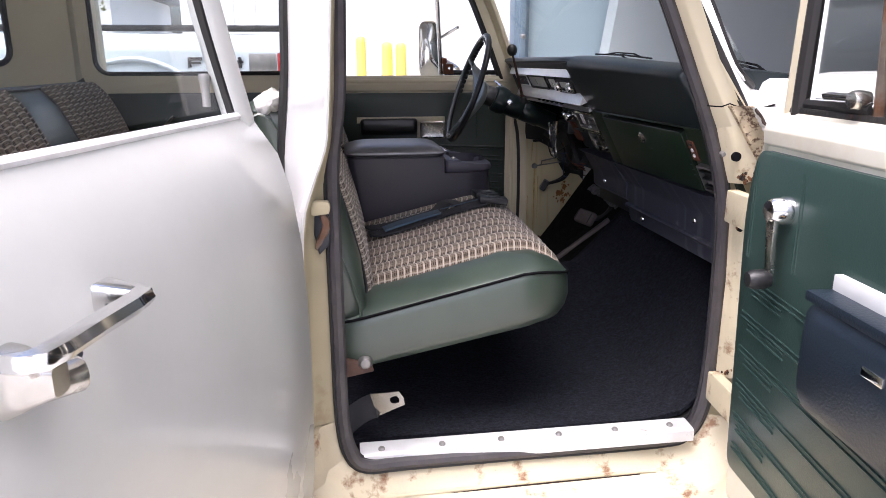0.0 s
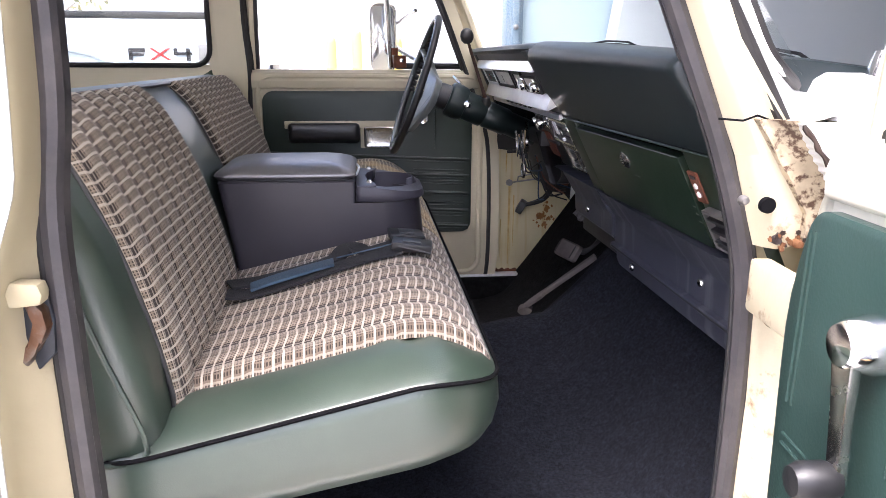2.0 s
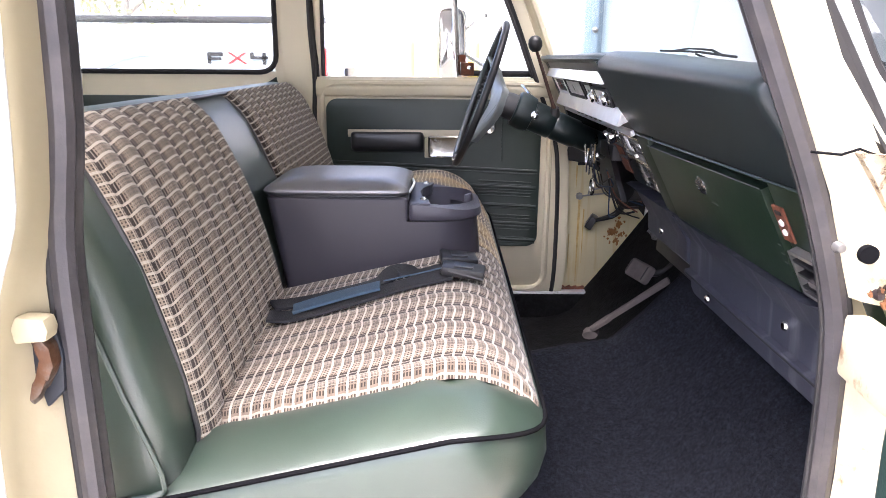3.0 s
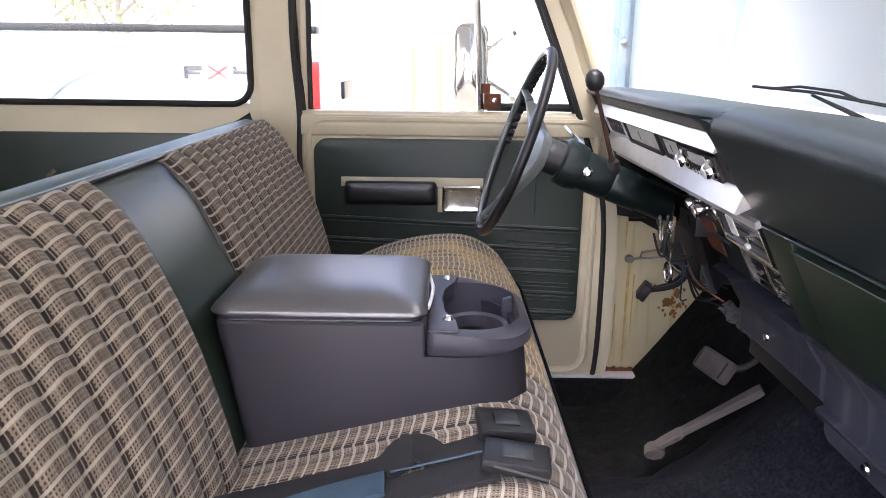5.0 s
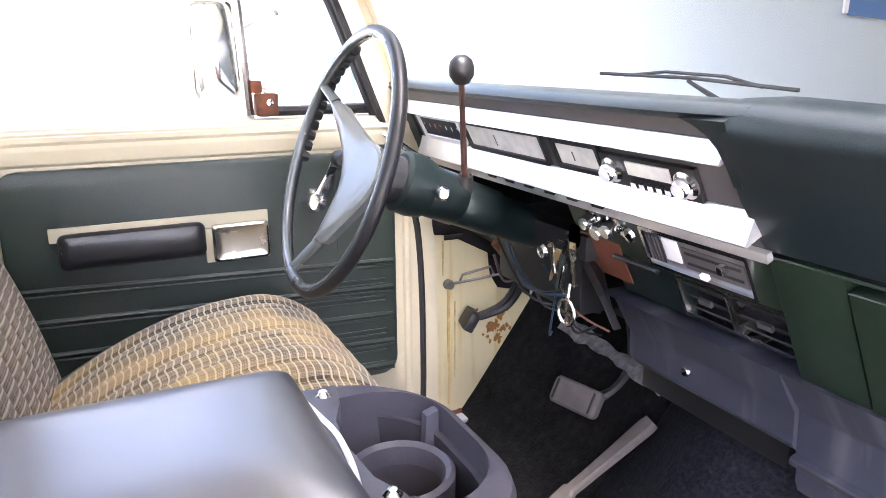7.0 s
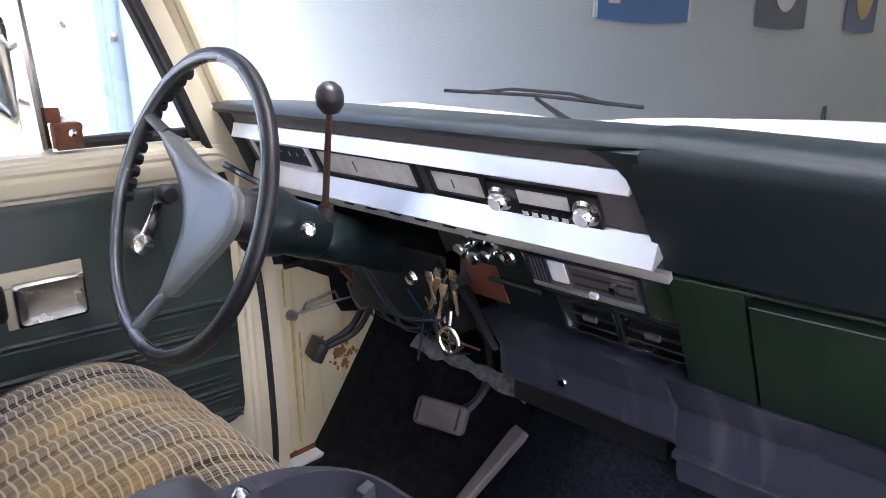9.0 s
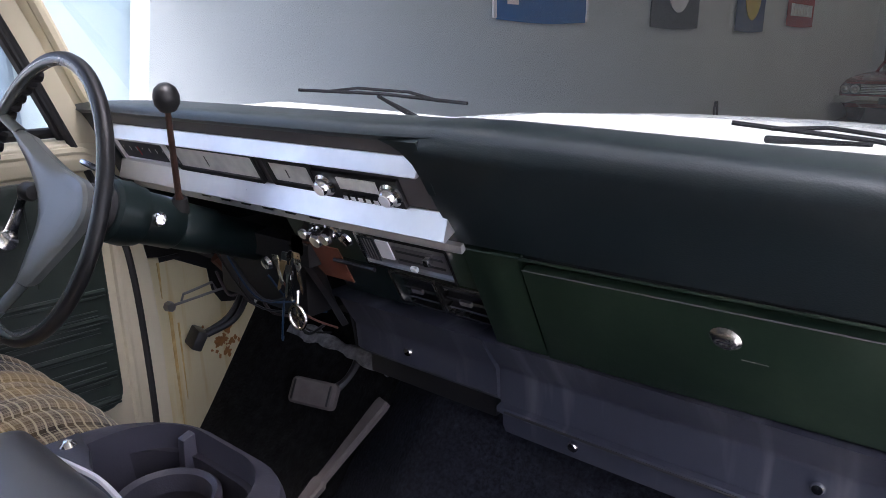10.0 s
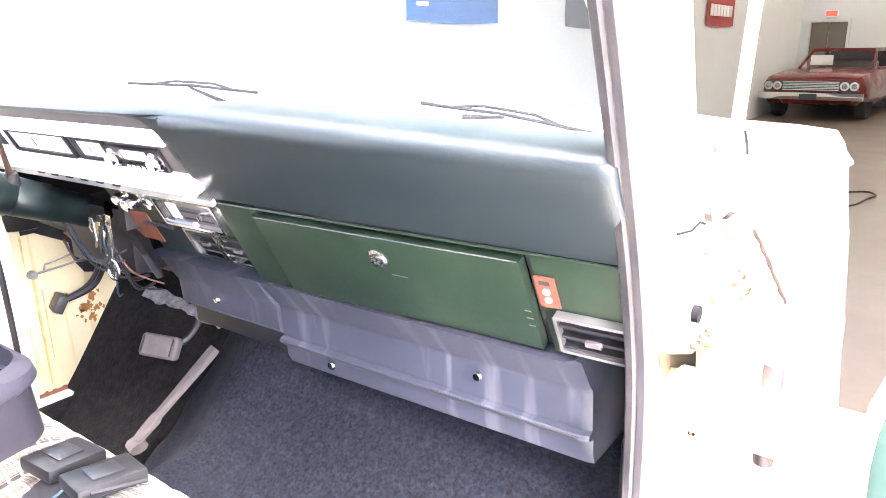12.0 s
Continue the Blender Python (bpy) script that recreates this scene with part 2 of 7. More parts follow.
def streaked(m, size):
    """Draws the patches of a material out into upright streaks, as wiped dust leaves them."""
    n, l = m.node_tree.nodes, m.node_tree.links
    big = [k for k in n if k.bl_idname == "ShaderNodeTexNoise"][1]
    mp = n.new("ShaderNodeMapping")
    mp.inputs["Scale"].default_value = size
    l.new([k for k in n if k.bl_idname == "ShaderNodeTexCoord"][0].outputs["Object"], mp.inputs["Vector"])
    l.new(mp.outputs[0], big.inputs["Vector"])
    big.inputs["Detail"].default_value, big.inputs["Roughness"].default_value = 4.0, 0.5
    return m


streaked(DUCT, (0.6, 4.3, 0.5))
streaked(KICK, (7.0, 0.0, 0.5))


def carpet_mat(name, c1, c2, scale):
    m = mat(name, c1, 0.95, var=0.3, scale=60, color2=c2, mix=(0.35, 0.7), mscale=scale, bump=1.0, bscale=150)
    m.node_tree.nodes["Principled BSDF"].inputs["Specular IOR Level"].default_value = 0.15
    return m


CARPET = carpet_mat("navy_black_carpet", (0.0040, 0.0045, 0.0073), (0.0190, 0.0212, 0.0288), 150)
FELT = carpet_mat("black_underlay", (0.0058, 0.0058, 0.0062), (0.013, 0.013, 0.0135), 30)


def glass(name, tint=(1, 1, 1), dirt=0.0):
    """Thin pane: clear film with a mirror gloss, and a share of matt dust."""
    m = bpy.data.materials.new(name)
    m.use_nodes = True
    n, l = m.node_tree.nodes, m.node_tree.links
    n.remove(n["Principled BSDF"])
    tr, gl, df, fr = (n.new("ShaderNodeBsdf" + k) for k in ("Transparent", "Glossy", "Diffuse", "Translucent"))
    tr.inputs["Color"].default_value = (*tint, 1)
    gl.inputs["Roughness"].default_value = 0.02
    df.inputs["Color"].default_value = (0.8, 0.82, 0.84, 1)
    fr.inputs["Color"].default_value = (0.8, 0.82, 0.84, 1)
    fac = n.new("ShaderNodeLayerWeight")
    fac.inputs["Blend"].default_value = 0.5
    pw = n.new("ShaderNodeMath")
    pw.operation = "POWER"
    pw.inputs[1].default_value = 4.5
    l.new(fac.outputs["Facing"], pw.inputs[0])
    lw = n.new("ShaderNodeMath")
    lw.operation = "MULTIPLY_ADD"
    lw.inputs[1].default_value, lw.inputs[2].default_value = 0.6, 0.05
    l.new(pw.outputs[0], lw.inputs[0])
    add = n.new("ShaderNodeMixShader")
    l.new(lw.outputs[0], add.inputs[0])
    l.new(tr.outputs[0], add.inputs[1])
    l.new(gl.outputs[0], add.inputs[2])
    dd = n.new("ShaderNodeMixShader")
    dd.inputs[0].default_value = 0.5
    l.new(df.outputs[0], dd.inputs[1])
    l.new(fr.outputs[0], dd.inputs[2])
    ns = n.new("ShaderNodeTexNoise")
    ns.inputs["Scale"].default_value, ns.inputs["Detail"].default_value = 2.5, 6.0
    mr = n.new("ShaderNodeMapRange")
    mr.inputs["To Min"].default_value, mr.inputs["To Max"].default_value = dirt * 0.6, dirt * 1.4
    l.new(ns.outputs["Fac"], mr.inputs["Value"])
    fin = n.new("ShaderNodeMixShader")
    l.new(mr.outputs["Result"], fin.inputs[0])
    l.new(add.outputs[0], fin.inputs[1])
    l.new(dd.outputs[0], fin.inputs[2])
    l.new(fin.outputs[0], n["Material Output"].inputs["Surface"])
    return m


GLASS = glass("clear_glass", (0.93, 0.96, 0.95), 0.02)
WINDSHIELD = glass("dusty_windscreen", (0.90, 0.95, 0.95), 0.02)


def plaid_mat(name, worn=0.0):
    """Woven tweed plaid: brown and black fine stripes, cream cross lines; u runs across the seat, v along it, in metres."""
    m = bpy.data.materials.new(name)
    m.use_nodes = True
    n, l = m.node_tree.nodes, m.node_tree.links
    b = n["Principled BSDF"]
    b.inputs["Roughness"].default_value, b.inputs["Specular IOR Level"].default_value, b.inputs["Sheen Weight"].default_value = 0.9, 0.15, 0.2
    uv = n.new("ShaderNodeVectorMath")
    uv.operation = "SCALE"
    uv.inputs["Scale"].default_value = 1.45 if worn else 1.0
    l.new(n.new("ShaderNodeUVMap").outputs[0], uv.inputs[0])
    ns = n.new("ShaderNodeTexNoise")
    ns.inputs["Scale"].default_value = 60.0
    l.new(uv.outputs[0], ns.inputs["Vector"])
    sub = n.new("ShaderNodeVectorMath")
    sub.operation = "SUBTRACT"
    sub.inputs[1].default_value = (0.5, 0.5, 0.5)
    l.new(ns.outputs["Color"], sub.inputs[0])
    sc = n.new("ShaderNodeVectorMath")
    sc.operation = "SCALE"
    sc.inputs["Scale"].default_value = 0.0022
    l.new(sub.outputs[0], sc.inputs[0])
    ad = n.new("ShaderNodeVectorMath")
    l.new(uv.outputs[0], ad.inputs[0])
    l.new(sc.outputs[0], ad.inputs[1])
    sep = n.new("ShaderNodeSeparateXYZ")
    l.new(ad.outputs[0], sep.inputs[0])

    def math_node(op, a, c=0.0):
        k = n.new("ShaderNodeMath")
        k.operation = op
        for i, v in enumerate((a, c)):
            if isinstance(v, (int, float)):
                k.inputs[i].default_value = v
            else:
                l.new(v, k.inputs[i])
        return k.outputs[0]

    def stripe(axis, period, width, offset=0.0):
        f = math_node("FRACT", math_node("DIVIDE", math_node("ADD", sep.outputs[axis], offset), period))
        return math_node("LESS_THAN", f, width / period)

    def blend(fac, a, c):
        k = n.new("ShaderNodeMix")
        k.data_type = "RGBA"
        if isinstance(fac, float):
            k.inputs["Factor"].default_value = fac
        else:
            l.new(fac, k.inputs["Factor"])
        for nm, v in (("A", a), ("B", c)):
            if isinstance(v, tuple):
                k.inputs[nm].default_value = (*v, 1)
            else:
                l.new(v, k.inputs[nm])
        return k.outputs["Result"]

    fu = math_node("FRACT", math_node("DIVIDE", sep.outputs[0], 0.0575))
    arch = math_node("SINE", math_node("MULTIPLY", fu, math.pi))
    bowed = math_node("ADD", sep.outputs[1], math_node("MULTIPLY", arch, -0.0045))

    def cross(period, width, offset=0.0):
        f = math_node("FRACT", math_node("DIVIDE", math_node("ADD", bowed, offset), period))
        return math_node("LESS_THAN", f, width / period)

    col = blend(stripe(0, 0.02875, 0.0135, 0.007), (0.255, 0.210, 0.160), (0.165, 0.130, 0.097))
    col = blend(math_node("MULTIPLY", stripe(0, 0.0575, 0.012, 0.006), 0.92), col, (0.022, 0.016, 0.013))
    col = blend(math_node("MULTIPLY", cross(0.0240, 0.0105), 0.25), col, (0.09, 0.066, 0.05))
    fine = math_node("MULTIPLY", stripe(0, 0.0040, 0.0020), cross(0.0044, 0.0026))
    col = blend(math_node("MULTIPLY", fine, 0.85), col, (0.024, 0.018, 0.015))
    cream_v = math_node("MULTIPLY", cross(0.0148, 0.0034), 0.9)
    cream_u = math_node("MAXIMUM", math_node("MULTIPLY", stripe(0, 0.0575, 0.0016, 0.010), 0.45), math_node("MULTIPLY", stripe(0, 0.0096, 0.0012), 0.38))
    cream = (0.52, 0.47, 0.39) if not worn else (0.62, 0.54, 0.36)
    col = blend(cream_u, col, cream)
    col = blend(math_node("MULTIPLY", cream_v, 0.86), col, cream)
    if worn:
        big = n.new("ShaderNodeTexNoise")
        big.inputs["Scale"].default_value, big.inputs["Detail"].default_value = 5.0, 6.0
        l.new(uv.outputs[0], big.inputs["Vector"])
        r = n.new("ShaderNodeMapRange")
        r.inputs["From Min"].default_value, r.inputs["From Max"].default_value, r.inputs["To Max"].default_value = 0.42, 0.62, worn
        l.new(big.outputs["Fac"], r.inputs["Value"])
        col = blend(r.outputs["Result"], col, (0.52, 0.35, 0.12))
    big2 = n.new("ShaderNodeTexNoise")
    big2.inputs["Scale"].default_value, big2.inputs["Detail"].default_value = 5.0, 4.0
    l.new(uv.outputs[0], big2.inputs["Vector"])
    r2 = n.new("ShaderNodeMapRange")
    r2.inputs["To Min"].default_value, r2.inputs["To Max"].default_value = 0.75, 1.25
    l.new(big2.outputs["Fac"], r2.inputs["Value"])
    k = n.new("ShaderNodeMix")
    k.data_type, k.blend_type = "RGBA", "MULTIPLY"
    k.inputs["Factor"].default_value = 1.0
    l.new(col, k.inputs["A"])
    l.new(r2.outputs["Result"], k.inputs["B"])
    l.new(k.outputs["Result"], b.inputs["Base Color"])
    h = math_node("ADD", math_node("MULTIPLY", cream_v, 0.6), math_node("ADD", math_node("MULTIPLY", cream_u, 0.4), math_node("MULTIPLY", fine, -0.5)))
    bp = n.new("ShaderNodeBump")
    bp.inputs["Strength"].default_value, bp.inputs["Distance"].default_value = 0.6, 0.0015
    l.new(h, bp.inputs["Height"])
    l.new(bp.outputs["Normal"], b.inputs["Normal"])
    return m


PLAID = plaid_mat("plaid_tweed")
PLAIDWORN = plaid_mat("worn_plaid_tweed", 0.5)


# ---- mesh helpers ----
def finish(bm, name, material, bevel=0.0, smooth=40, seg=2):
    if bevel:
        bmesh.ops.bevel(bm, geom=list(bm.edges), offset=bevel, segments=seg, affect="EDGES", profile=0.6, clamp_overlap=True)
    bmesh.ops.recalc_face_normals(bm, faces=list(bm.faces))
    me = bpy.data.meshes.new(name)
    bm.to_mesh(me)
    bm.free()
    me.materials.append(material)
    me.shade_smooth()
    me.set_sharp_from_angle(angle=radians(smooth))
    return me


def part(name, bm, material, parent, label="", bevel=0.0, smooth=40, seg=2):
    """Links a bmesh as one mesh object under a thing or under a part; the points are in the thing's space."""
    ob = new(name, finish(bm, name, material, bevel, smooth, seg))
    ob.parent = parent
    origin = parent
    while origin.parent:
        origin = origin.parent
    if not origin.get("local"):
        ob.matrix_parent_inverse = Matrix.Identity(4) if parent.parent else Matrix.Translation(-origin.location)
    return tagged(ob, label)


def thing(name, label, category, loc=(0, 0, 0), group="", kind="", placed=None):
    """An Empty at the thing's base. placed: its parts are then in its own space."""
    ob = new(name)
    ob.empty_display_size = 0.05
    if placed is not None:
        ob["local"] = 1
        ob.matrix_world = placed
    else:
        ob.location = loc
    return tagged(ob, label, category, group, kind)


def solo(name, bm, material, label="", category="", group="", kind="", bevel=0.0, smooth=40, seg=2):
    return tagged(new(name, finish(bm, name, material, bevel, smooth, seg)), label, category, group, kind)


def box(x0, x1, y0, y1, z0, z1, bm=None):
    bm = bm or bmesh.new()
    bmesh.ops.create_cube(bm, size=1, matrix=Matrix.LocRotScale(((x0 + x1) / 2, (y0 + y1) / 2, (z0 + z1) / 2), None, (abs(x1 - x0), abs(y1 - y0), abs(z1 - z0))))
    return bm


def loft(rings, closed=True, caps=True, bm=None, uv=None):
    """Skin through rings of equal count. uv: (us, vs), the distances along a ring and from ring to ring."""
    bm = bm or bmesh.new()
    vs = [[bm.verts.new(p) for p in r] for r in rings]
    n = len(rings[0])
    lay = bm.loops.layers.uv.verify() if uv else None
    for i in range(len(rings) - 1):
        for j in range(n if closed else n - 1):
            k = (j + 1) % n
            f = bm.faces.new((vs[i][j], vs[i][k], vs[i + 1][k], vs[i + 1][j]))
            if uv:
                for lp, (a, b) in zip(f.loops, ((i, j), (i, j + 1), (i + 1, j + 1), (i + 1, j))):
                    lp[lay].uv = (uv[0][b % len(uv[0])], uv[1][a])
    if caps and closed:
        for r in (vs[0], vs[-1]):
            try:
                bm.faces.new(r)
            except ValueError:
                pass
    return bm


def tube(pts, r, n=8, bm=None, closed=False):
    """A round bar along points; r is one radius or one for each point."""
    pts = [Vector(p) for p in pts]
    m = len(pts)
    rings = []
    up = None
    for i, p in enumerate(pts):
        a, b = (pts[i - 1], pts[(i + 1) % m]) if closed else (pts[max(i - 1, 0)], pts[min(i + 1, m - 1)])
        d = (b - a).normalized()
        if up is None:
            up = Vector((0, 0, 1)) if abs(d.z) < 0.9 else Vector((1, 0, 0))
        s = d.cross(up).normalized()
        up = s.cross(d).normalized()
        rr = r[i] if isinstance(r, (list, tuple)) else r
        rings.append([p + (s * math.cos(2 * math.pi * k / n) + up * math.sin(2 * math.pi * k / n)) * rr for k in range(n)])
    if closed:
        rings.append(rings[0])
        out = loft(rings, caps=False, bm=bm)
        bmesh.ops.remove_doubles(out, verts=list(out.verts), dist=1e-5)
        return out
    return loft(rings, bm=bm)


def lathe(prof, origin, axis, n=24, bm=None, caps=True):
    """Turns a profile of (radius, height) round the axis through origin."""
    ax = Vector(axis).normalized()
    s = ax.orthogonal().normalized()
    t = ax.cross(s)
    o = Vector(origin)
    return loft([[o + ax * h + (s * math.cos(2 * math.pi * k / n) + t * math.sin(2 * math.pi * k / n)) * max(r, 1e-4) for k in range(n)] for r, h in prof], bm=bm, caps=caps)


def smooth_line(pts, n=8, closed=False):
    """Catmull-Rom points through pts."""
    pts = [Vector(p) for p in pts]
    m = len(pts)
    out = []
    for i in range(m if closed else m - 1):
        g = (lambda k: pts[k % m]) if closed else (lambda k: pts[min(max(k, 0), m - 1)])
        p0, p1, p2, p3 = g(i - 1), g(i), g(i + 1), g(i + 2)
        for k in range(n):
            t = k / n
            out.append(0.5 * ((2 * p1) + (p2 - p0) * t + (2 * p0 - 5 * p1 + 4 * p2 - p3) * t * t + (3 * p1 - p0 - 3 * p2 + p3) * t ** 3))
    if not closed:
        out.append(pts[-1])
    return out


def round_rect(a0, a1, b0, b1, r, n=5):
    """Corner-rounded rectangle as (a, b) points."""
    out = []
    for cx, cy, st in ((a1 - r, b1 - r, 0), (a0 + r, b1 - r, 90), (a0 + r, b0 + r, 180), (a1 - r, b0 + r, 270)):
        for k in range(n + 1):
            t = radians(st + 90 * k / n)
            out.append((cx + r * math.cos(t), cy + r * math.sin(t)))
    return out


def framed(outer, inner, depth, bm=None):
    """A flat frame between two loops of equal count, given as 3D points, with thickness along the vector depth."""
    d = Vector(depth)
    o = [Vector(p) for p in outer]
    i = [Vector(p) for p in inner]
    return loft([o, i, [p + d for p in i], [p + d for p in o], o], caps=False, bm=bm)


# ---- the hall and the yard ----
CY = 2.02                                             # the car's middle line


def wall_box(name, x0, x1, y0, y1, z0, z1, material):
    return solo(name, box(x0, x1, y0, y1, z0, z1), material, kind="structure")


solo("ground", box(-150, 150, -150, 150, -0.3, 0.0), ASPHALT, "pale concrete yard", "ground", kind="structure")
solo("floor", box(1.5, 20.2, -11, 4.45, 0.004, 0.012), CONCRETE, "polished grey-brown concrete hall floor", "floor", kind="structure")
bm = bmesh.new()
lean = [(1.46, 0.0), (20.4, 0.0), (20.4, 5.6), (2.30, 5.6)]
loft([[(x, 4.45, z) for x, z in lean], [(x, 4.62, z) for x, z in lean]], bm=bm)
solo("wall_flags", bm, HALLWALL, "off-white painted hall wall", "wall", kind="structure")
wall_box("wall_panel", 1.20, 2.5, 4.66, 4.72, 0, 5.6, PALEWALL)
wall_box("wall_far", 20.2, 20.4, -11, 4.45, 0, 5.6, HALLWALL)
wall_box("wall_side", 1.5, 20.4, -11.2, -11, 0, 5.6, HALLWALL)
wall_box("ceiling", 1.5, 20.4, -11.2, 4.62, 5.6, 5.75, CEIL)
# Unseen header, set low, and front wall, added to cut daylight in the hall.
wall_box("unseen_wall_header", 1.3, 1.5, -11.2, 4.62, 3.0, 5.75, SIDING)
wall_box("unseen_front_wall", 1.3, 1.5, -11.2, -0.9, 0, 3.0, SIDING)
bm = box(1.09, 1.19, 4.60, 4.74, 0, 5.6)
box(1.12, 1.16, 4.56, 4.60, 0, 5.6, bm)
post = solo("door_post", bm, POSTP, "blue-grey painted steel door post", "post", kind="structure", bevel=0.004)
for z in (0.6, 1.1, 1.62, 2.2):
    bm = lathe([(0, 0), (0.016, 0.0), (0.016, 0.006), (0.008, 0.012), (0, 0.012)], (1.14, 4.56, z), (0, -1, 0), 10)
    part("bolt", bm, STEEL, post)

# far door with its lit sign
d = thing("far_door", "brown-grey painted door in the far wall", "door", (20.18, 3.8, 0), kind="structure")
part("leaf", box(20.12, 20.18, 3.41, 3.80, 0, 2.0), FARDOOR, d, bevel=0.006)
part("leaf", box(20.12, 20.18, 3.81, 4.19, 0, 2.0), FARDOOR, d, bevel=0.006)
part("door_frame", framed([(20.1, 3.34, 0), (20.1, 3.34, 2.07), (20.1, 4.26, 2.07), (20.1, 4.26, 0)],
                          [(20.1, 3.40, 0), (20.1, 3.40, 2.01), (20.1, 4.20, 2.01), (20.1, 4.20, 0)], (0.09, 0, 0)), HALLWALL, d)
part("push_bar", tube([(20.1, 3.46, 1.05), (20.1, 4.14, 1.05)], 0.02), STEEL, d)
EXITRED = bpy.data.materials.new("lit_sign")
EXITRED.use_nodes = True
EXITRED.node_tree.nodes["Principled BSDF"].inputs["Emission Color"].default_value = (1, 0.12, 0.08, 1)
EXITRED.node_tree.nodes["Principled BSDF"].inputs["Emission Strength"].default_value = 0.02
EXITRED.node_tree.nodes["Principled BSDF"].inputs["Base Color"].default_value = (0.5, 0.05, 0.04, 1)
s = thing("exit_sign", "small lit red sign above the far door", "sign", (20.15, 3.78, 2.13))
part("housing", box(20.13, 20.19, 3.64, 3.92, 2.12, 2.28), WHITE, s, bevel=0.01)
part("lit_face", box(20.115, 20.13, 3.66, 3.90, 2.14, 2.26), EXITRED, s)

# ceiling lamps of the hall
LAMPW = bpy.data.materials.new("lamp_diffuser")
LAMPW.use_nodes = True
LAMPW.node_tree.nodes["Principled BSDF"].inputs["Emission Color"].default_value = (1, 0.93, 0.80, 1)
LAMPW.node_tree.nodes["Principled BSDF"].inputs["Emission Strength"].default_value = 2.5
first = None
for x, y in ((9, 1.5), (14, 1.5), (19, 1.5), (9, -5), (15, -5)):
    if first is None:
        first = thing("ceiling_light", "long white hall ceiling light", "lamp", group="hall lights", placed=pose(x, y, 5.5))
        part("housing", box(-0.7, 0.7, -0.16, 0.16, 0.0, 0.1), WHITE, first, bevel=0.01)
        part("diffuser", box(-0.66, 0.66, -0.13, 0.13, -0.03, -0.002), LAMPW, first, bevel=0.006)
    else:
        copy_thing(first, pose(x, y, 5.5))
    a = new("hall_lamp", bpy.data.lights.new("hall_lamp", "AREA"))
    a.data.shape, a.data.size, a.data.size_y, a.data.energy, a.data.color = "RECTANGLE", 1.3, 0.26, 2.2, (1, 0.72, 0.42)
    a.location = (x, y, 5.44)


# banners on the wall
def banner(name, label, x0, x1, z0, z1, cloth, prints):
    t = thing(name, label, "banner", ((x0 + x1) / 2, 4.42, z0), group="wall banners")
    n = 14
    front, back = [], []
    for i in range(n + 1):
        u = i / n
        x = x0 + (x1 - x0) * u
        w = 0.008 * math.sin(u * 9 + x0)
        sag = -0.02 * math.sin(math.pi * u)
        front.append([(x, 4.42 + w, z0 + sag), (x, 4.415 + w, (z0 + z1) / 2), (x, 4.42, z1)])
        back.append([(x, 4.428 + w, z1), (x, 4.424 + w, (z0 + z1) / 2), (x, 4.428 + w, z0 + sag)])
    part("cloth", loft([f + b for f, b in zip(front, back)]), cloth, t)
    for nm, bm, m in prints:
        part(nm, bm, m, t)
    part("rod", tube([(x0 - 0.03, 4.43, z1), (x1 + 0.03, 4.43, z1)], 0.01), STEEL, t)


banner("blue_flag", "plain blue cloth flag with a white hem", 4.29, 5.61, 1.755, 2.62, BLUEFLAG,
       [("hem", box(4.25, 4.29, 4.412, 4.425, 1.765, 2.6), WHITEPRINT), ("hem", box(5.61, 5.64, 4.412, 4.425, 1.765, 2.6), WHITEPRINT),
        ("print_bar", box(4.41, 4.55, 4.40, 4.406, 1.86, 1.89), WHITEPRINT)])
banner("charcoal_banner", "charcoal banner with a white shield print", 6.95, 8.22, 1.745, 2.9, DARKFLAG,
       [("shield", loft([[(7.59 + 0.36 * math.cos(a), y, 2.31 + 0.42 * math.sin(a)) for a in np.linspace(0, 6.283, 25)[:-1]] for y in (4.398, 4.404)]), WHITEPRINT)]
       + [("print_bar", box(7.40, 7.78, 4.388, 4.396, z, z + 0.05), BLACKPRINT) for z in (2.12, 2.22, 2.32)])
banner("navy_banner", "navy banner with a round yellow print", 9.54, 10.74, 1.735, 2.9, NAVYFLAG,
       [("round_print", loft([[(10.14 + 0.36 * math.cos(a), y, 2.29 + 0.42 * math.sin(a)) for a in np.linspace(0, 6.283, 25)[:-1]] for y in (4.398, 4.404)]), YELFLAG),
        ("print_bar", box(9.86, 10.42, 4.388, 4.396, 2.31, 2.41), REDPRINT)])
banner("red_banner", "red banner with white emblem and lettering bar", 11.92, 13.60, 1.835, 3.0, REDFLAG,
       [("emblem", loft([[(12.76 + r * math.cos(a), y, 2.6 + 1.2 * r * math.sin(a)) for a, r in zip(np.linspace(1.571, 7.854, 11)[:-1], [0.34, 0.15] * 5)] for y in (4.398, 4.404)]), WHITEPRINT)]
       + [("print_bar", box(12.06 + 0.19 * k, 12.21 + 0.19 * k, 4.396, 4.404, 1.98, 2.16), WHITEPRINT) for k in range(7)])

# slim steel rail loop standing by the wall
s = thing("stanchion", "thin dark steel stanchion with a loop top", "stanchion", (7.33, 3.84, 0))
part("base", lathe([(0, 0), (0.16, 0), (0.16, 0.015), (0.03, 0.03), (0, 0.03)], (7.33, 3.84, 0.012), (0, 0, 1), 20), BLACKPL, s)
part("loop", tube([(7.29, 3.84, 0.04), (7.29, 3.84, 0.95), (7.31, 3.84, 1.01), (7.35, 3.84, 1.01), (7.37, 3.84, 0.95), (7.37, 3.84, 0.04)], 0.012), BLACKPL, s)


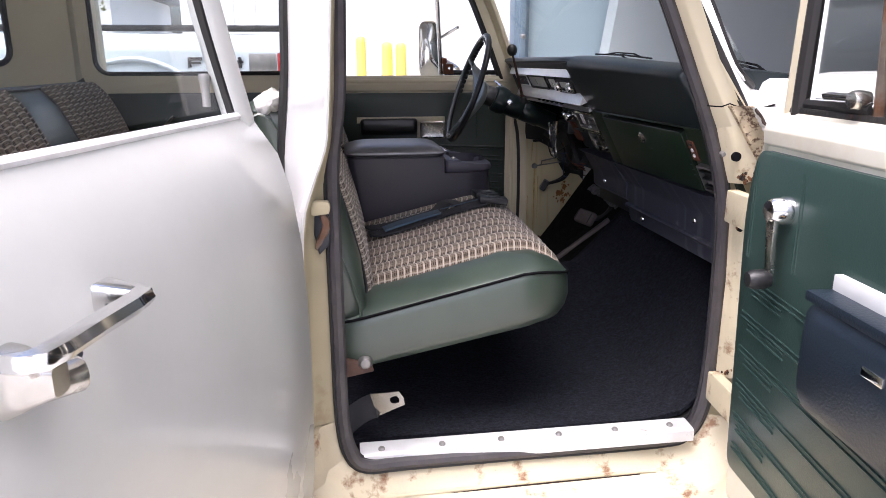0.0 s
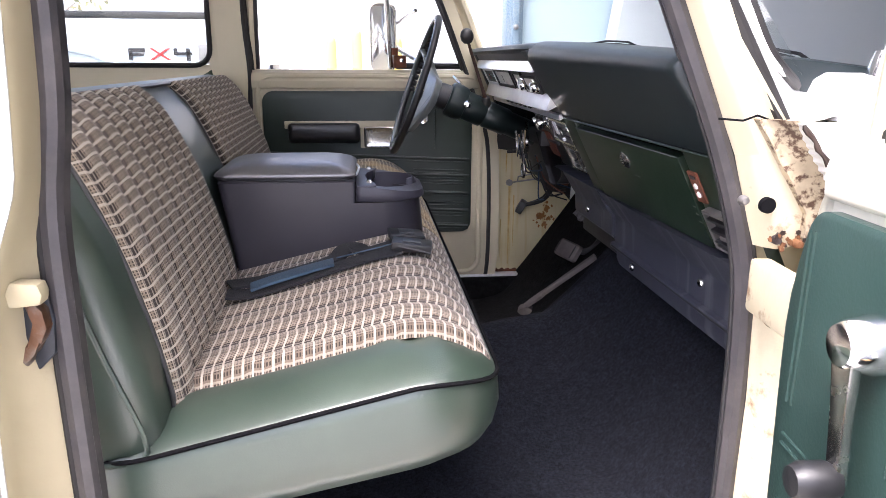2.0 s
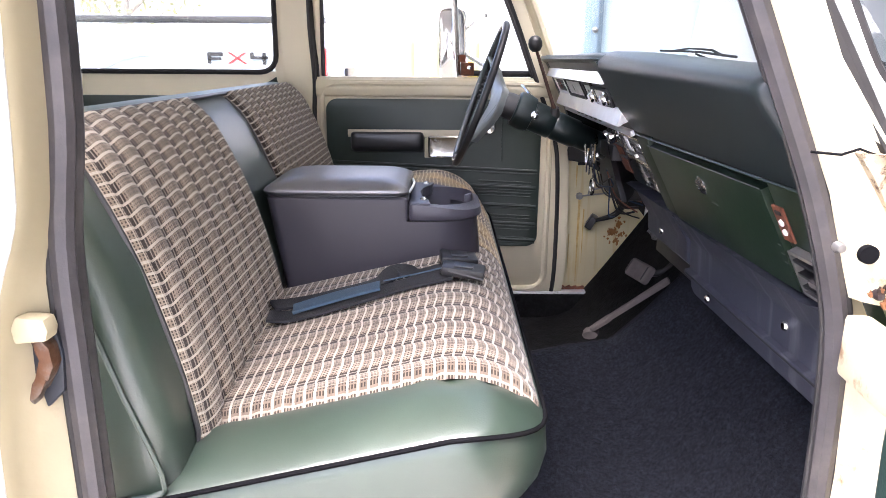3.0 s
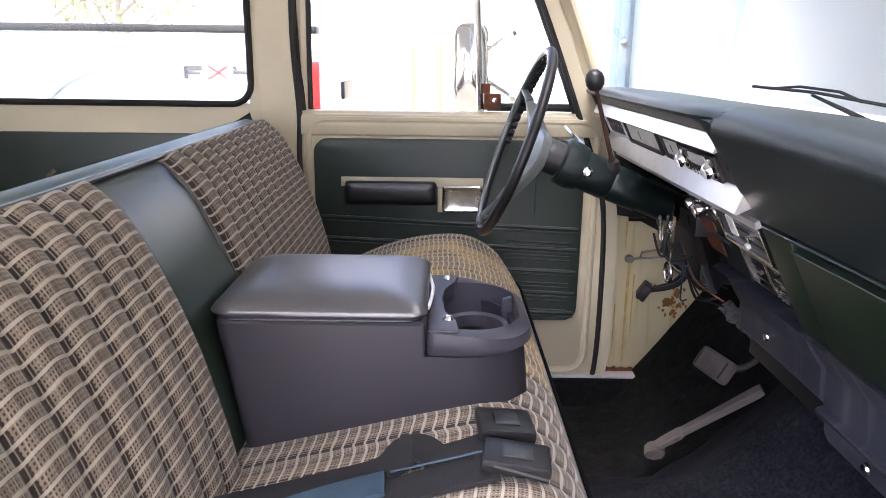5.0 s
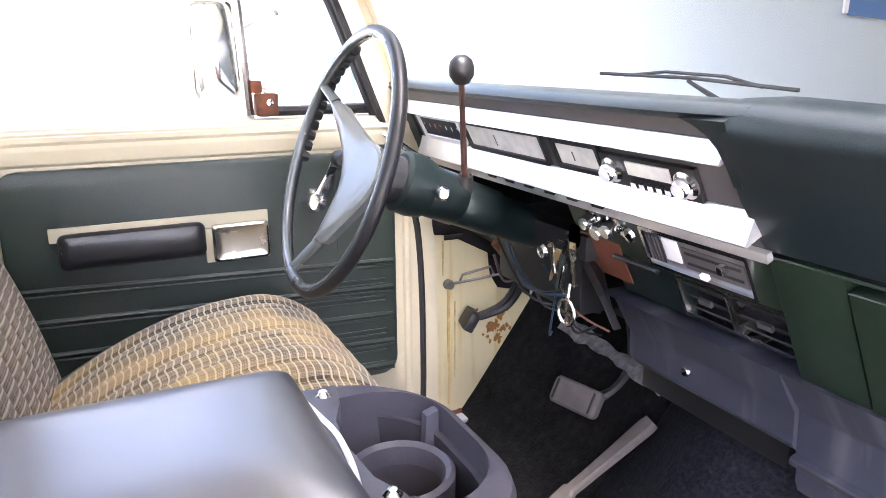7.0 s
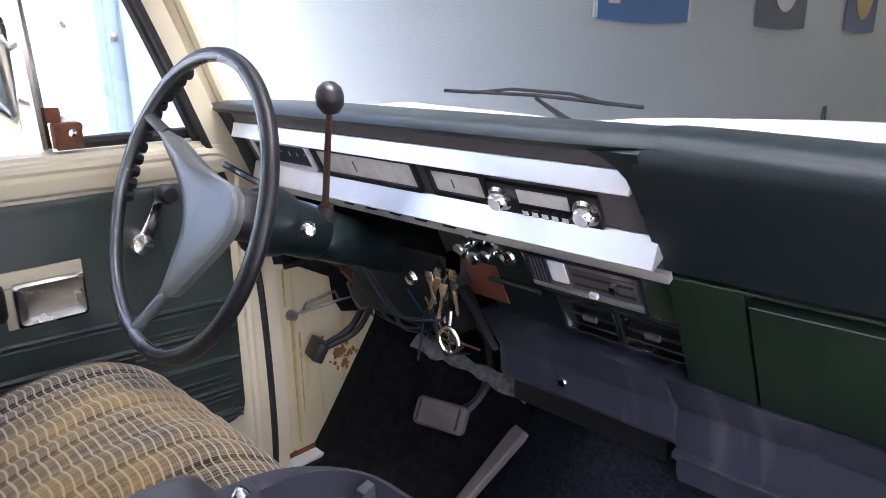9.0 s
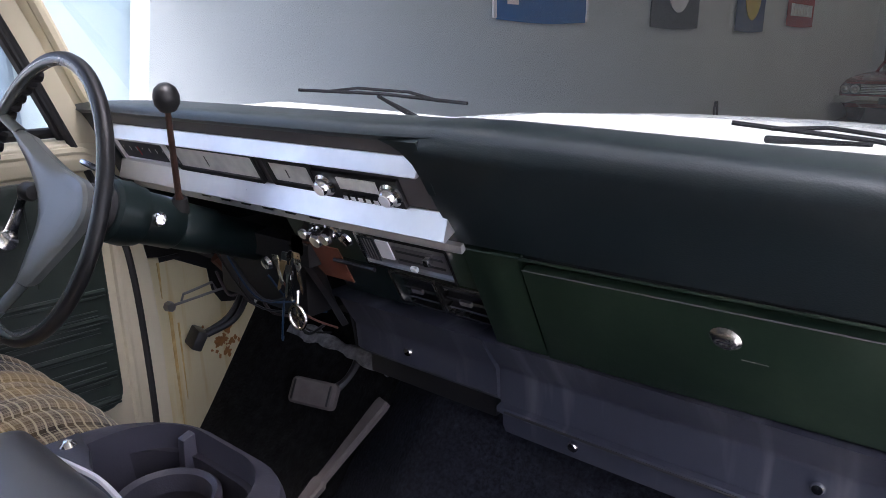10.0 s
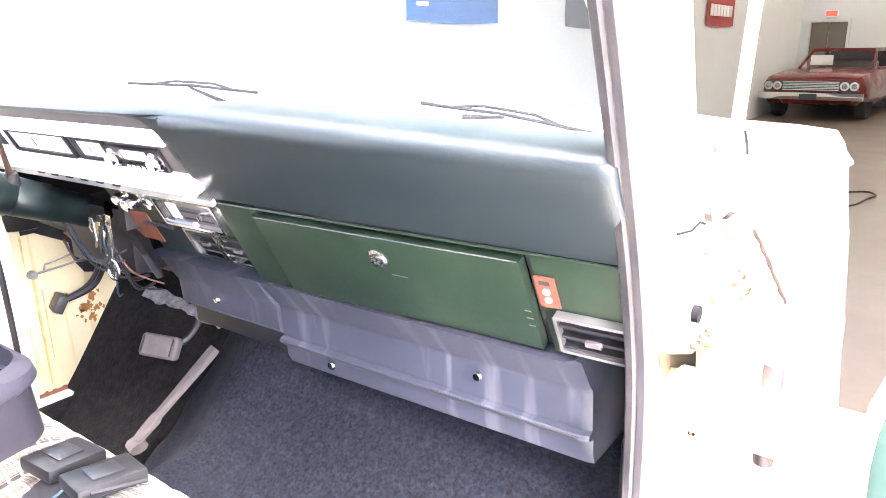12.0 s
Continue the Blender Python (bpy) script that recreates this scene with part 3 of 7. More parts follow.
def wheel(parent, x, y, r, w, rim=CHROME):
    ty = part("wheel", lathe([(r * 0.62, -w / 2), (r * 0.93, -w / 2), (r, -w / 2 + 0.03), (r, w / 2 - 0.03), (r * 0.93, w / 2), (r * 0.62, w / 2), (r * 0.62, -w / 2)], (x, y, r), (0, 1, 0), 28), TYRE, parent, "black rubber tyre")
    part("rim", lathe([(0, w * 0.36), (r * 0.2, w * 0.4), (r * 0.5, w * 0.3), (r * 0.63, w * 0.42), (r * 0.63, -w * 0.42), (r * 0.5, -w * 0.3), (r * 0.2, -w * 0.4), (0, -w * 0.36)], (x, y, r), (0, 1, 0), 24), rim, ty, "bright wheel rim")


# ---- red coupe standing in the hall ----
def red_coupe():
    t = thing("coupe", "dark red classic coupe with chrome grille and bumper", "car", placed=Matrix.Translation((16.0, 3.42, 0)) @ Matrix.Rotation(radians(-6), 4, "Z"))
    yc, fx = 0.0, 0.0

    def sect(x, w, z0, z1, top):
        return [(fx + x, yc + s * w * k, z) for s, k, z in ((-1, 0.86, z0), (-1, 1.0, z0 + 0.16), (-1, 1.0, z1 - 0.14), (-1, 0.90, z1), (-1, 0.4, top), (1, 0.4, top), (1, 0.90, z1), (1, 1.0, z1 - 0.14), (1, 1.0, z0 + 0.16), (1, 0.86, z0))]

    part("body", loft([sect(0.0, 0.88, 0.42, 0.82, 0.84), sect(0.08, 0.93, 0.34, 0.87, 0.89), sect(0.6, 0.96, 0.28, 0.92, 0.95), sect(1.7, 0.97, 0.26, 0.97, 1.0), sect(3.4, 0.97, 0.26, 0.97, 0.98), sect(4.7, 0.95, 0.3, 0.92, 0.94), sect(5.0, 0.88, 0.42, 0.84, 0.85)]), REDPAINT, t, bevel=0.0, smooth=35)
    part("roof", loft([[(fx + x, yc + s * w, z) for s in (-1, 1) for z in ((1.36 - 0.03, 1.40) if s < 0 else (1.40, 1.36 - 0.03))] for x, w in ((2.25, 0.60), (2.6, 0.64), (3.3, 0.62))]), REDPAINT, t, smooth=35)
    for s in (-1, 1):
        part("roof_pillar", tube([(fx + 1.75, yc + s * 0.74, 0.98), (fx + 2.28, yc + s * 0.62, 1.36)], 0.030), REDPAINT, t)
        part("roof_pillar", tube([(fx + 4.0, yc + s * 0.74, 0.97), (fx + 3.3, yc + s * 0.60, 1.36)], 0.06), REDPAINT, t)
    part("windscreen", loft([[(fx + 1.76, yc - 0.72, 0.99), (fx + 1.70, yc, 0.99), (fx + 1.76, yc + 0.72, 0.99)], [(fx + 2.27, yc - 0.58, 1.35), (fx + 2.24, yc, 1.36), (fx + 2.27, yc + 0.58, 1.35)]], closed=False), GLASS, t).visible_shadow = False
    part("paper_sheet", box(fx + 1.86, fx + 1.87, yc + 0.10, yc + 0.55, 1.05, 1.26), PAPER, t, "white sheet behind the windscreen")
    part("seat_back", box(fx + 2.7, fx + 2.85, yc - 0.6, yc + 0.6, 0.6, 1.12), BLACKV, t, bevel=0.04)
    part("rear_window", loft([[(fx + x, yc + y, z) for y, z in ((-0.66, 0.98), (-0.58, 1.34), (0.58, 1.34), (0.66, 0.98))] for x in (3.60, 3.64)]), DARKGLASS, t, "dark rear window")
    g = part("grille", box(fx - 0.035, fx - 0.005, yc - 0.86, yc + 0.86, 0.60, 0.80), BLACKPL, t, "dark grille recess")
    for k in range(6):
        part("grille_bar", box(fx - 0.055, fx - 0.036, yc - 0.52, yc + 0.52, 0.615 + 0.031 * k, 0.630 + 0.031 * k), CHROME, g)
    for s in (-1, 1):
        for k in (0.62, 0.79):
            h = part("headlight", lathe([(0.0, 0.035), (0.05, 0.03), (0.07, 0.012), (0.07, 0), (0, 0)], (fx - 0.036, yc + s * k, 0.70), (-1, 0, 0), 20), LENS, t, "round headlight")
            part("bezel", lathe([(0.072, -0.001), (0.085, 0.0), (0.085, 0.03), (0.072, 0.03)], (fx - 0.036, yc + s * k, 0.70), (-1, 0, 0), 20), CHROME, h)
    part("bumper", loft([[(fx - 0.06 + dx, yc + y, z) for dx, z in ((0.02, 0.42), (-0.06, 0.43), (-0.08, 0.50), (-0.05, 0.57), (0.02, 0.57))] for y in (-0.97, 0.97)]), CHROME, t, "chrome bumper", bevel=0.008)
    part("plate_panel", box(fx - 0.155, fx - 0.145, yc - 0.16, yc + 0.16, 0.43, 0.55), GAUGEDK, t, "dark plate panel")
    for x in (0.85, 3.9):
        for s in (-1, 1):
            wheel(t, fx + x, yc + s * 0.80, 0.34, 0.20)


red_coupe()
solo("cable", tube(smooth_line([(8.2, 1.95, 0.022), (8.42, 1.75, 0.022), (8.48, 1.62, 0.022), (8.3, 1.54, 0.022), (8.1, 1.6, 0.022), (7.7, 1.68, 0.022), (7.3, 1.9, 0.022)], 6), 0.010, 6), BLACKPL, "black cable lying on the hall floor", "cable")


# ---- the yard: pickup, bollards, buildings, trees ----
def pickup():
    t = thing("pickup_truck", "pale silver pickup truck parked alongside", "truck", (-3.3, 5.4, 0))
    y0, y1 = 4.42, 6.40

    def side(x0, x1, z0, z1):
        return [(x0, y0 + 0.05, z0), (x0, y0, z0 + 0.25), (x0, y0, z1 - 0.10), (x0, y0 + 0.03, z1), (x0, y1 - 0.03, z1), (x0, y1, z1 - 0.10), (x0, y1, z0 + 0.25), (x0, y1 - 0.05, z0)]

    part("bed", loft([side(-0.33, 0, 0.72, 1.62), side(-2.45, 0, 0.72, 1.64)]), TRUCKP, t, bevel=0.012)
    part("rail_cap", box(-2.45, -0.33, y0 + 0.02, y0 + 0.12, 1.64, 1.675), BLACKPL, t, "black bed rail cap", bevel=0.008)
    part("cab", loft([[(x, y0 + 0.06 + i, z) for i, z in ((0.02, 0.62), (-0.04, 1.25), (0.14, 1.98), (1.72, 1.98), (1.9, 1.25), (1.84, 0.62))] for x in (-2.5, -4.6)]), TRUCKP, t, bevel=0.03)
    part("hood", loft([[(x, y0 + 0.02 + i, z) for i, z in ((0.02, 0.62), (0.0, 1.1), (0.12, z1), (1.82, z1), (1.94, 1.1), (1.92, 0.62))] for x, z1 in ((-4.6, 1.36), (-6.0, 1.25))]), TRUCKP, t, bevel=0.03)
    for k, x in enumerate((-2.62, -3.62)):
        part("window", loft([[(x, y0 + 0.055, 1.32), (x - 0.92, y0 + 0.055, 1.32)], [(x - 0.02, y0 + 0.20, 1.90), (x - 0.90, y0 + 0.20, 1.90)]], closed=False), BLACKPL, t, "dark side window")
    part("arch_trim", tube([(-1.28 + 0.44 * math.cos(a), y0 - 0.005, 1.06 + 0.42 * math.sin(a)) for a in np.linspace(0, math.pi, 16)], 0.016), TRUCKP, t, "wheel arch lip")
    tl = part("tail_light", box(-0.43, -0.318, y0 - 0.010, y0 + 0.12, 1.285, 1.515), TAILRED, t, "red tail light", bevel=0.012)
    part("clear_lens", box(-0.60, -0.435, y0 - 0.008, y0 + 0.05, 1.40, 1.51), STEEL, tl, bevel=0.008)
    part("bumper", box(-0.33, -0.11, y0 + 0.1, y1 - 0.1, 0.75, 0.95), CHROME, t, "chrome step bumper", bevel=0.03)
    part("tailgate_handle", box(-0.33, -0.31, 5.2, 5.6, 1.3, 1.4), BLACKPL, t, bevel=0.006)
    d = part("decal", box(-0.957, -0.872, y0 - 0.006, y0 - 0.002, 1.469, 1.489), BLACKPRINT, t, "dark and red side decal")
    part("decal_bar", box(-0.957, -0.937, y0 - 0.006, y0 - 0.002, 1.429, 1.469), BLACKPRINT, d)
    part("decal_bar", box(-0.957, -0.882, y0 - 0.006, y0 - 0.002, 1.449, 1.462), BLACKPRINT, d)
    for a in (1, -1):
        part("decal_bar", loft([[(-0.807 - a * 0.045, y, 1.429), (-0.787 - a * 0.045, y, 1.429), (-0.787 + a * 0.045, y, 1.489), (-0.807 + a * 0.045, y, 1.489)] for y in (y0 - 0.004 - 0.001 * a, y0 - 0.001)]), REDPRINT, d)
    part("decal_bar", box(-0.727, -0.707, y0 - 0.006, y0 - 0.002, 1.454, 1.489), BLACKPRINT, d)
    part("decal_bar", box(-0.707, -0.632, y0 - 0.006, y0 - 0.002, 1.454, 1.469), BLACKPRINT, d)
    part("decal_bar", box(-0.662, -0.642, y0 - 0.006, y0 - 0.002, 1.424, 1.489), BLACKPRINT, d)
    for x in (-1.28, -5.2):
        for y in (y0 + 0.16, y1 - 0.16):
            wheel(t, x, y, 0.41, 0.26, STEEL)


pickup()
first = None
for x, y, k in ((-0.10, 9.0, 1.08), (0.197, 9.0, 1.045), (0.46, 8.0, 0.99), (0.614, 8.0, 0.985)):
    if first is None:
        first = thing("bollard", "tall yellow painted steel bollard", "bollard", group="yellow bollards", placed=pose(x, y, 0) @ Matrix.Diagonal((1, 1, k, 1)))
        part("pipe", lathe([(0, 0), (0.062, 0), (0.062, 1.50), (0.055, 1.54), (0.035, 1.56), (0, 1.565)], (0, 0, 0), (0, 0, 1), 20), YELLOW, first)
        part("base_ring", lathe([(0.064, 0), (0.12, 0), (0.11, 0.03), (0.064, 0.035)], (0, 0, 0), (0, 0, 1), 20), ASPHALT, first)
    else:
        copy_thing(first, pose(x, y, 0) @ Matrix.Diagonal((1, 1, k, 1)))

b = thing("siding_building", "white building with vertical metal siding", "building", (1.5, 15, 0))
bm = box(-3.0, 8.0, 14.2, 20, 0, 5.2)
part("wall", bm, SIDING, b)
for k in range(27):
    part("siding_rib", box(-2.9 + 0.4 * k, -2.84 + 0.4 * k, 14.16, 14.2, 0, 5.2), SIDING, b)
part("roof", box(-3.2, 8.2, 14.0, 20.2, 5.2, 5.35), CEIL, b)
b = thing("brick_building", "pale far building beyond the yard", "building", (-30, 30, 0))
part("wall", box(-48, -8, 27, 36, 0, 4.0), SIDING, b)
part("roof", box(-48.4, -7.6, 26.6, 36.4, 4.0, 4.4), CEIL, b)
for k in range(7):
    part("window", box(-46 + 5 * k, -44 + 5 * k, 26.94, 27, 1.2, 2.6), GAUGEDK, b)


def tree(x, y, h, seed):
    rng = random.Random(seed)
    t = thing("tree", "small yard tree with yellow-green leaves", "tree", (x, y, 0), group="yard trees")
    bm = tube([(x, y, 0), (x + 0.05, y, h * 0.3), (x - 0.05, y + 0.05, h * 0.55), (x, y, h * 0.8)], [0.16, 0.12, 0.09, 0.04], 8)
    tips = []
    for k in range(9):
        a, z = k * 2.4, h * (0.32 + 0.05 * k)
        L = h * 0.32 * rng.uniform(0.7, 1.1)
        tip = Vector((x + L * math.cos(a), y + L * math.sin(a), z + L * 0.6))
        tube([(x, y, z), (x + 0.5 * L * math.cos(a), y + 0.5 * L * math.sin(a), z + L * 0.22), tip], [0.06, 0.04, 0.015], 6, bm)
        tips.append(tip)
    tips.append(Vector((x, y, h * 0.86)))
    part("trunk", bm, BARK, t)
    vs, fs = [], []
    for tip in tips:
        for _ in range(70):
            p = tip + Vector((rng.gauss(0, 1), rng.gauss(0, 1), rng.gauss(0, 0.8))) * h * 0.10
            s = rng.uniform(0.05, 0.10)
            e = Euler((rng.uniform(0, 6), rng.uniform(0, 6), rng.uniform(0, 6))).to_matrix()
            i = len(vs)
            vs += [p + e @ Vector(q) * s for q in ((-1, 0, 0), (0, -0.5, 0.1), (1, 0, 0), (0, 0.5, 0.1))]
            fs += [(i, i + 1, i + 2), (i, i + 2, i + 3)]
    me = bpy.data.meshes.new("crown")
    me.from_pydata(vs, [], fs)
    me.materials.append(LEAF)
    c = new("crown", me)
    c.parent = t
    c.matrix_parent_inverse = Matrix.Translation(-t.location)


tree(-6.8, 17.0, 4.2, 1)
tree(-9.5, 18.0, 4.4, 3)


# ---- the wagon: body ----
wagon = thing("station_wagon", "old cream and white station wagon with rusty door sills", "car", (-0.6, CY, 0.0))


def flip(y, side):
    return y if side < 0 else 2 * CY - y


def shift(x, side, z=1.0):
    """Plan of the two door openings: the closed side's front edge lies further back and its centre pillar leans rearward."""
    if side < 0:
        return x + (0.016 if x < 0.2 else 0.0) - 0.004 * min(max((x - 0.3) / 0.4, 0), 1)
    if x < 0.2:
        return x - 0.10 * min(max(z - 1.13, 0), 0.45)
    return x - 0.078 * min(max((x - 0.3) / 0.4, 0), 1)


def jamb_y(y, side, x):
    """The body narrows towards the front."""
    return y - 0.030 + 0.052 * min(max((x + 0.06) / 0.8, 0), 1) if side < 0 else 2 * CY - y


LOOP = [(-0.078, 0.75), (-0.062, 0.67), (-0.03, 0.642), (0.05, 0.640), (0.35, 0.630), (0.65, 0.620), (0.72, 0.630), (0.752, 0.68), (0.764, 0.785),
        (0.764, 1.0), (0.758, 1.138), (0.746, 1.213), (0.708, 1.326), (0.652, 1.448), (0.583, 1.59), (0.495, 1.75), (0.445, 1.80), (0.36, 1.815),
        (0.1, 1.82), (0.0, 1.81), (-0.04, 1.78), (-0.052, 1.7), (-0.056, 1.55), (-0.062, 1.4), (-0.078, 1.28), (-0.08, 1.14), (-0.08, 0.95)]
REACH = [0.085, 0.10, 0.12, 0.125, 0.125, 0.12, 0.10, 0.105, 0.105, 0.105, 0.105, 0.10, 0.054, 0.037, 0.036, 0.038, 0.05, 0.07, 0.07, 0.07, 0.07,
         0.075, 0.08, 0.08, 0.085, 0.085, 0.085]
LOOP_N = len(LOOP)


def loop_normals():
    out = []
    for i in range(LOOP_N):
        a, b = Vector(LOOP[i - 1]), Vector(LOOP[(i + 1) % LOOP_N])
        d = (b - a).normalized()
        out.append(Vector((d.y, -d.x)))
    return out


NRM = loop_normals()


def stepped(w):
    return ((0.0, 1.264), (0.0, 1.252), (0.016, 1.244), (0.55 * w, 1.225), (0.62 * w, 1.185), (0.95 * w, 1.170), (w, 1.160), (w, 1.105), (w + 0.012, 1.098), (w + 0.016, 1.13), (w + 0.010, 1.264))


def flat(w):
    return ((0.0, 1.264), (0.0, 1.252), (0.016, 1.244), (0.4 * w, 1.237), (0.8 * w, 1.232), (0.97 * w, 1.226), (w, 1.215), (w + 0.003, 1.19), (w + 0.010, 1.195), (w + 0.016, 1.23), (w + 0.010, 1.264))


def flat_open(w):
    """The open side's hinge pillar: a return out to a broad flat face."""
    return ((0.0, 1.264), (0.0, 1.252), (0.010, 1.244), (0.016, 1.216), (0.024, 1.198), (0.5 * w, 1.193), (0.97 * w, 1.189), (w, 1.180), (w + 0.006, 1.172), (w + 0.016, 1.20), (w + 0.010, 1.264))


def post_open(w):
    """The open side's windscreen pillar: flatter than the hinge pillar below it."""
    return ((0.0, 1.264), (0.0, 1.252), (0.008, 1.244), (0.012, 1.228), (0.018, 1.215), (0.6 * w, 1.206), (0.97 * w, 1.198), (w, 1.194), (w + 0.003, 1.192), (w + 0.008, 1.206), (w + 0.006, 1.264))


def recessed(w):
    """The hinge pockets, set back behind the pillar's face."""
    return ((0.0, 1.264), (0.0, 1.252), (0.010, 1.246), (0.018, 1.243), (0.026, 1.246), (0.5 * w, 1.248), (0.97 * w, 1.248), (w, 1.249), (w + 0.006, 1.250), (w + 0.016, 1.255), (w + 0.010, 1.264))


def jamb(side, name, i0, i1, material, label, shape=stepped, start=None):
    """A stretch of the door opening's pressed-steel jamb, from loop point i0 to i1."""
    rings = []
    for k in range(i0, i1 + 1):
        i = k % LOOP_N
        p, nn, w = Vector(LOOP[i]), NRM[i], REACH[i]
        row = []
        for off, y in (start if start and k == i0 else shape)(w):
            q = p + nn * off
            row.append((shift(q.x, side, q.y), jamb_y(y, side, q.x), q.y))
        rings.append(row)
    return part(name, loft(rings, caps=True), material, wagon, label, smooth=72)


for side in (-1, 1):
    jamb(side, "sill", 1, 7, RUSTY, "cream sill flange with rust and chipped paint")
    if side > 0:
        jamb(side, "hinge_pillar", 7, 12, CREAM, "cream hinge pillar with rust", lambda w: flat(0.25 * w))
    else:
        jamb(side, "hinge_pocket", 7, 8, SHADECREAM, "grimy cream hinge pocket, colour darkened for shade", recessed)
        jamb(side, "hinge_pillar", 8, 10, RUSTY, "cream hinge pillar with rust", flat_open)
        jamb(side, "hinge_pocket", 10, 11, SHADECREAM, "grimy cream hinge pocket, colour darkened for shade", recessed)
        jamb(side, "hinge_pillar", 11, 12, RUSTY, "cream hinge pillar head with rust", flat_open)
    jamb(side, "windscreen_pillar", 12, 16, CREAM, "cream windscreen pillar", flat if side > 0 else post_open, flat if side > 0 else flat_open)
    jamb(side, "roof_rail", 16, 20, CREAM, "cream roof rail")
    if side > 0:
        jamb(side, "centre_pillar", 20, 28, CREAM, "cream centre pillar")
    else:
        jamb(side, "pillar_top", 20, 21, CREAM, "cream top of the centre pillar")
        jamb(side, "pillar_foot", 27, 28, RUSTY, "cream foot of the centre pillar")
    line = smooth_line([(shift(x, side, z), jamb_y(1.240, side, x), z) for x, z in LOOP], 4, True)
    strip = part("weatherstrip", tube(line, 0.0125, 8, closed=True), RUBBER if side < 0 else DARKRUB, wagon, "worn grey rubber door seal")
    edge = [Vector(q) + nn * 0.0135 for q, nn in zip(LOOP, NRM)]
    part("outer_lip", tube(smooth_line([(shift(v.x, side, v.y), jamb_y(1.236, side, v.x), v.y) for v in edge], 4, True), 0.0035, 6, closed=True), DARKRUB, strip)
    part("seal_lip", tube([Vector((p.x + (0.002 if side < 0 else 0), p.y - (0.022 if side > 0 else 0.015) * side, p.z)) for p in line], 0.0075 if side > 0 else 0.0115, 8, closed=True), DARKRUB if side > 0 else LIPRUB, strip)



def span(table, z):
    """Straight-line reading of a table of (height, value) that falls in height."""
    for (za, a), (zb, b) in zip(table, table[1:]):
        if z >= zb:
            return a + (b - a) * (za - z) / (za - zb)
    return table[-1][1]


# the open side's centre pillar: cream jamb face, pressed bead, white outer skin with a raised upper panel
PILLAR_EDGE = [(1.75, -0.031), (1.55, -0.040), (1.4, -0.046), (1.28, -0.062), (1.14, -0.064), (0.95, -0.064), (0.75, -0.062)]
BEAD = [(1.75, 0.010), (1.54, 0.011), (1.40, 0.014), (1.32, 0.010), (1.288, 0.017), (1.247, 0.0315), (1.204, 0.046), (1.168, 0.052), (1.107, 0.055), (1.03, 0.058), (0.946, 0.061), (0.75, 0.068)]
face, skin = [], []
for z in (1.71, 1.62, 1.55, 1.47, 1.42, 1.397, 1.388, 1.36, 1.33, 1.31, 1.29, 1.27, 1.25, 1.225, 1.20, 1.16, 1.12, 1.06, 0.98, 0.9, 0.82, 0.75):
    ex, b = span(PILLAR_EDGE, z), span(BEAD, z)
    o = max(0.084, b + 0.030)
    dent = 0.004 * math.sin(z * 31) + 0.003 * math.sin(z * 57 + 1)
    raised = 0.006 if z > 1.392 else 0.0
    face.append([(ex - u, y, z) for u, y in ((0.0, 1.234), (0.0, 1.222), (0.5 * min(b, 0.02), 1.214), (max(b - 0.014, 0.6 * b), 1.198 + 0.3 * dent), (b - 0.0035, 1.172), (b - 0.002, 1.160), (b + 0.001, 1.155), (b + 0.003, 1.17), (b + 0.003, 1.234))])
    skin.append([(ex - u, y, z) for u, y in ((b + 0.002, 1.168), (b + 0.001, 1.153), (b + 0.005, 1.150), (b + 0.009, 1.157), (b + 0.014, 1.160 + dent - raised), (0.5 * (b + 0.014 + o), 1.156 + dent - raised), (o - 0.010, 1.152 - 0.5 * raised), (o, 1.149), (o + 0.006, 1.158), (o + 0.006, 1.20), (b + 0.004, 1.20))])
pillar = part("centre_pillar", loft(face, caps=True), SHADECREAM, wagon, "cream jamb of the centre pillar, colour darkened for shade", smooth=60)
part("pillar_skin", loft(skin, caps=True), WHITE, pillar, "dented white outer skin", smooth=50)
part("rear_seal", tube([(span(PILLAR_EDGE, z) - 0.090, 1.146, z) for z in (1.74, 1.6, 1.45, 1.3, 1.2, 1.1)], 0.007, 8), DARKRUB, pillar, "black rubber door seal")

# aluminium sill plate with its screws
sill_plate = part("sill_plate", loft([[(x, y, z) for y, z in ((1.222 + e, 0.630), (1.222 + e, 0.657), (1.230 + e, 0.660), (1.272 + e, 0.662), (1.279 + e, 0.658), (1.279 + e, 0.630))] for x, e in ((-0.03, 0.0), (0.72, 0.006))]), ALU, wagon, "scuffed bright aluminium sill plate", bevel=0.002)
for k in range(6):
    x = 0.016 + 0.131 * k
    part("screw", lathe([(0, 0.0055), (0.005, 0.005), (0.0075, 0.002), (0.0075, -0.003), (0, -0.003)], (x, 1.241 + 0.016 * x, 0.661), (0, 0, 1), 10), STEEL, sill_plate)
part("sill_plate", box(-0.03, 0.80, 2.766, 2.815, 0.701, 0.709), ALU, wagon, "bright aluminium sill plate", bevel=0.002)
part("sill_riser", box(-0.40, 0.84, 2.758, 2.812, 0.58, 0.699), FELT, wagon, "black sill riser", bevel=0.003)

part("sill_step", tube([(-0.02, 1.192, 0.575), (0.30, 1.214, 0.569), (0.60, 1.233, 0.560), (0.64, 1.236, 0.556)], 0.0045, 8), RUSTY, wagon, "pressed sill crease with rust")
# Thin dark line running just below the crease.
part("sill_crease_line", tube([(-0.02, 1.190, 0.5685), (0.30, 1.212, 0.5625), (0.60, 1.231, 0.5535)], 0.0016, 6), DARKRUST, wagon, "dark line below the sill crease")
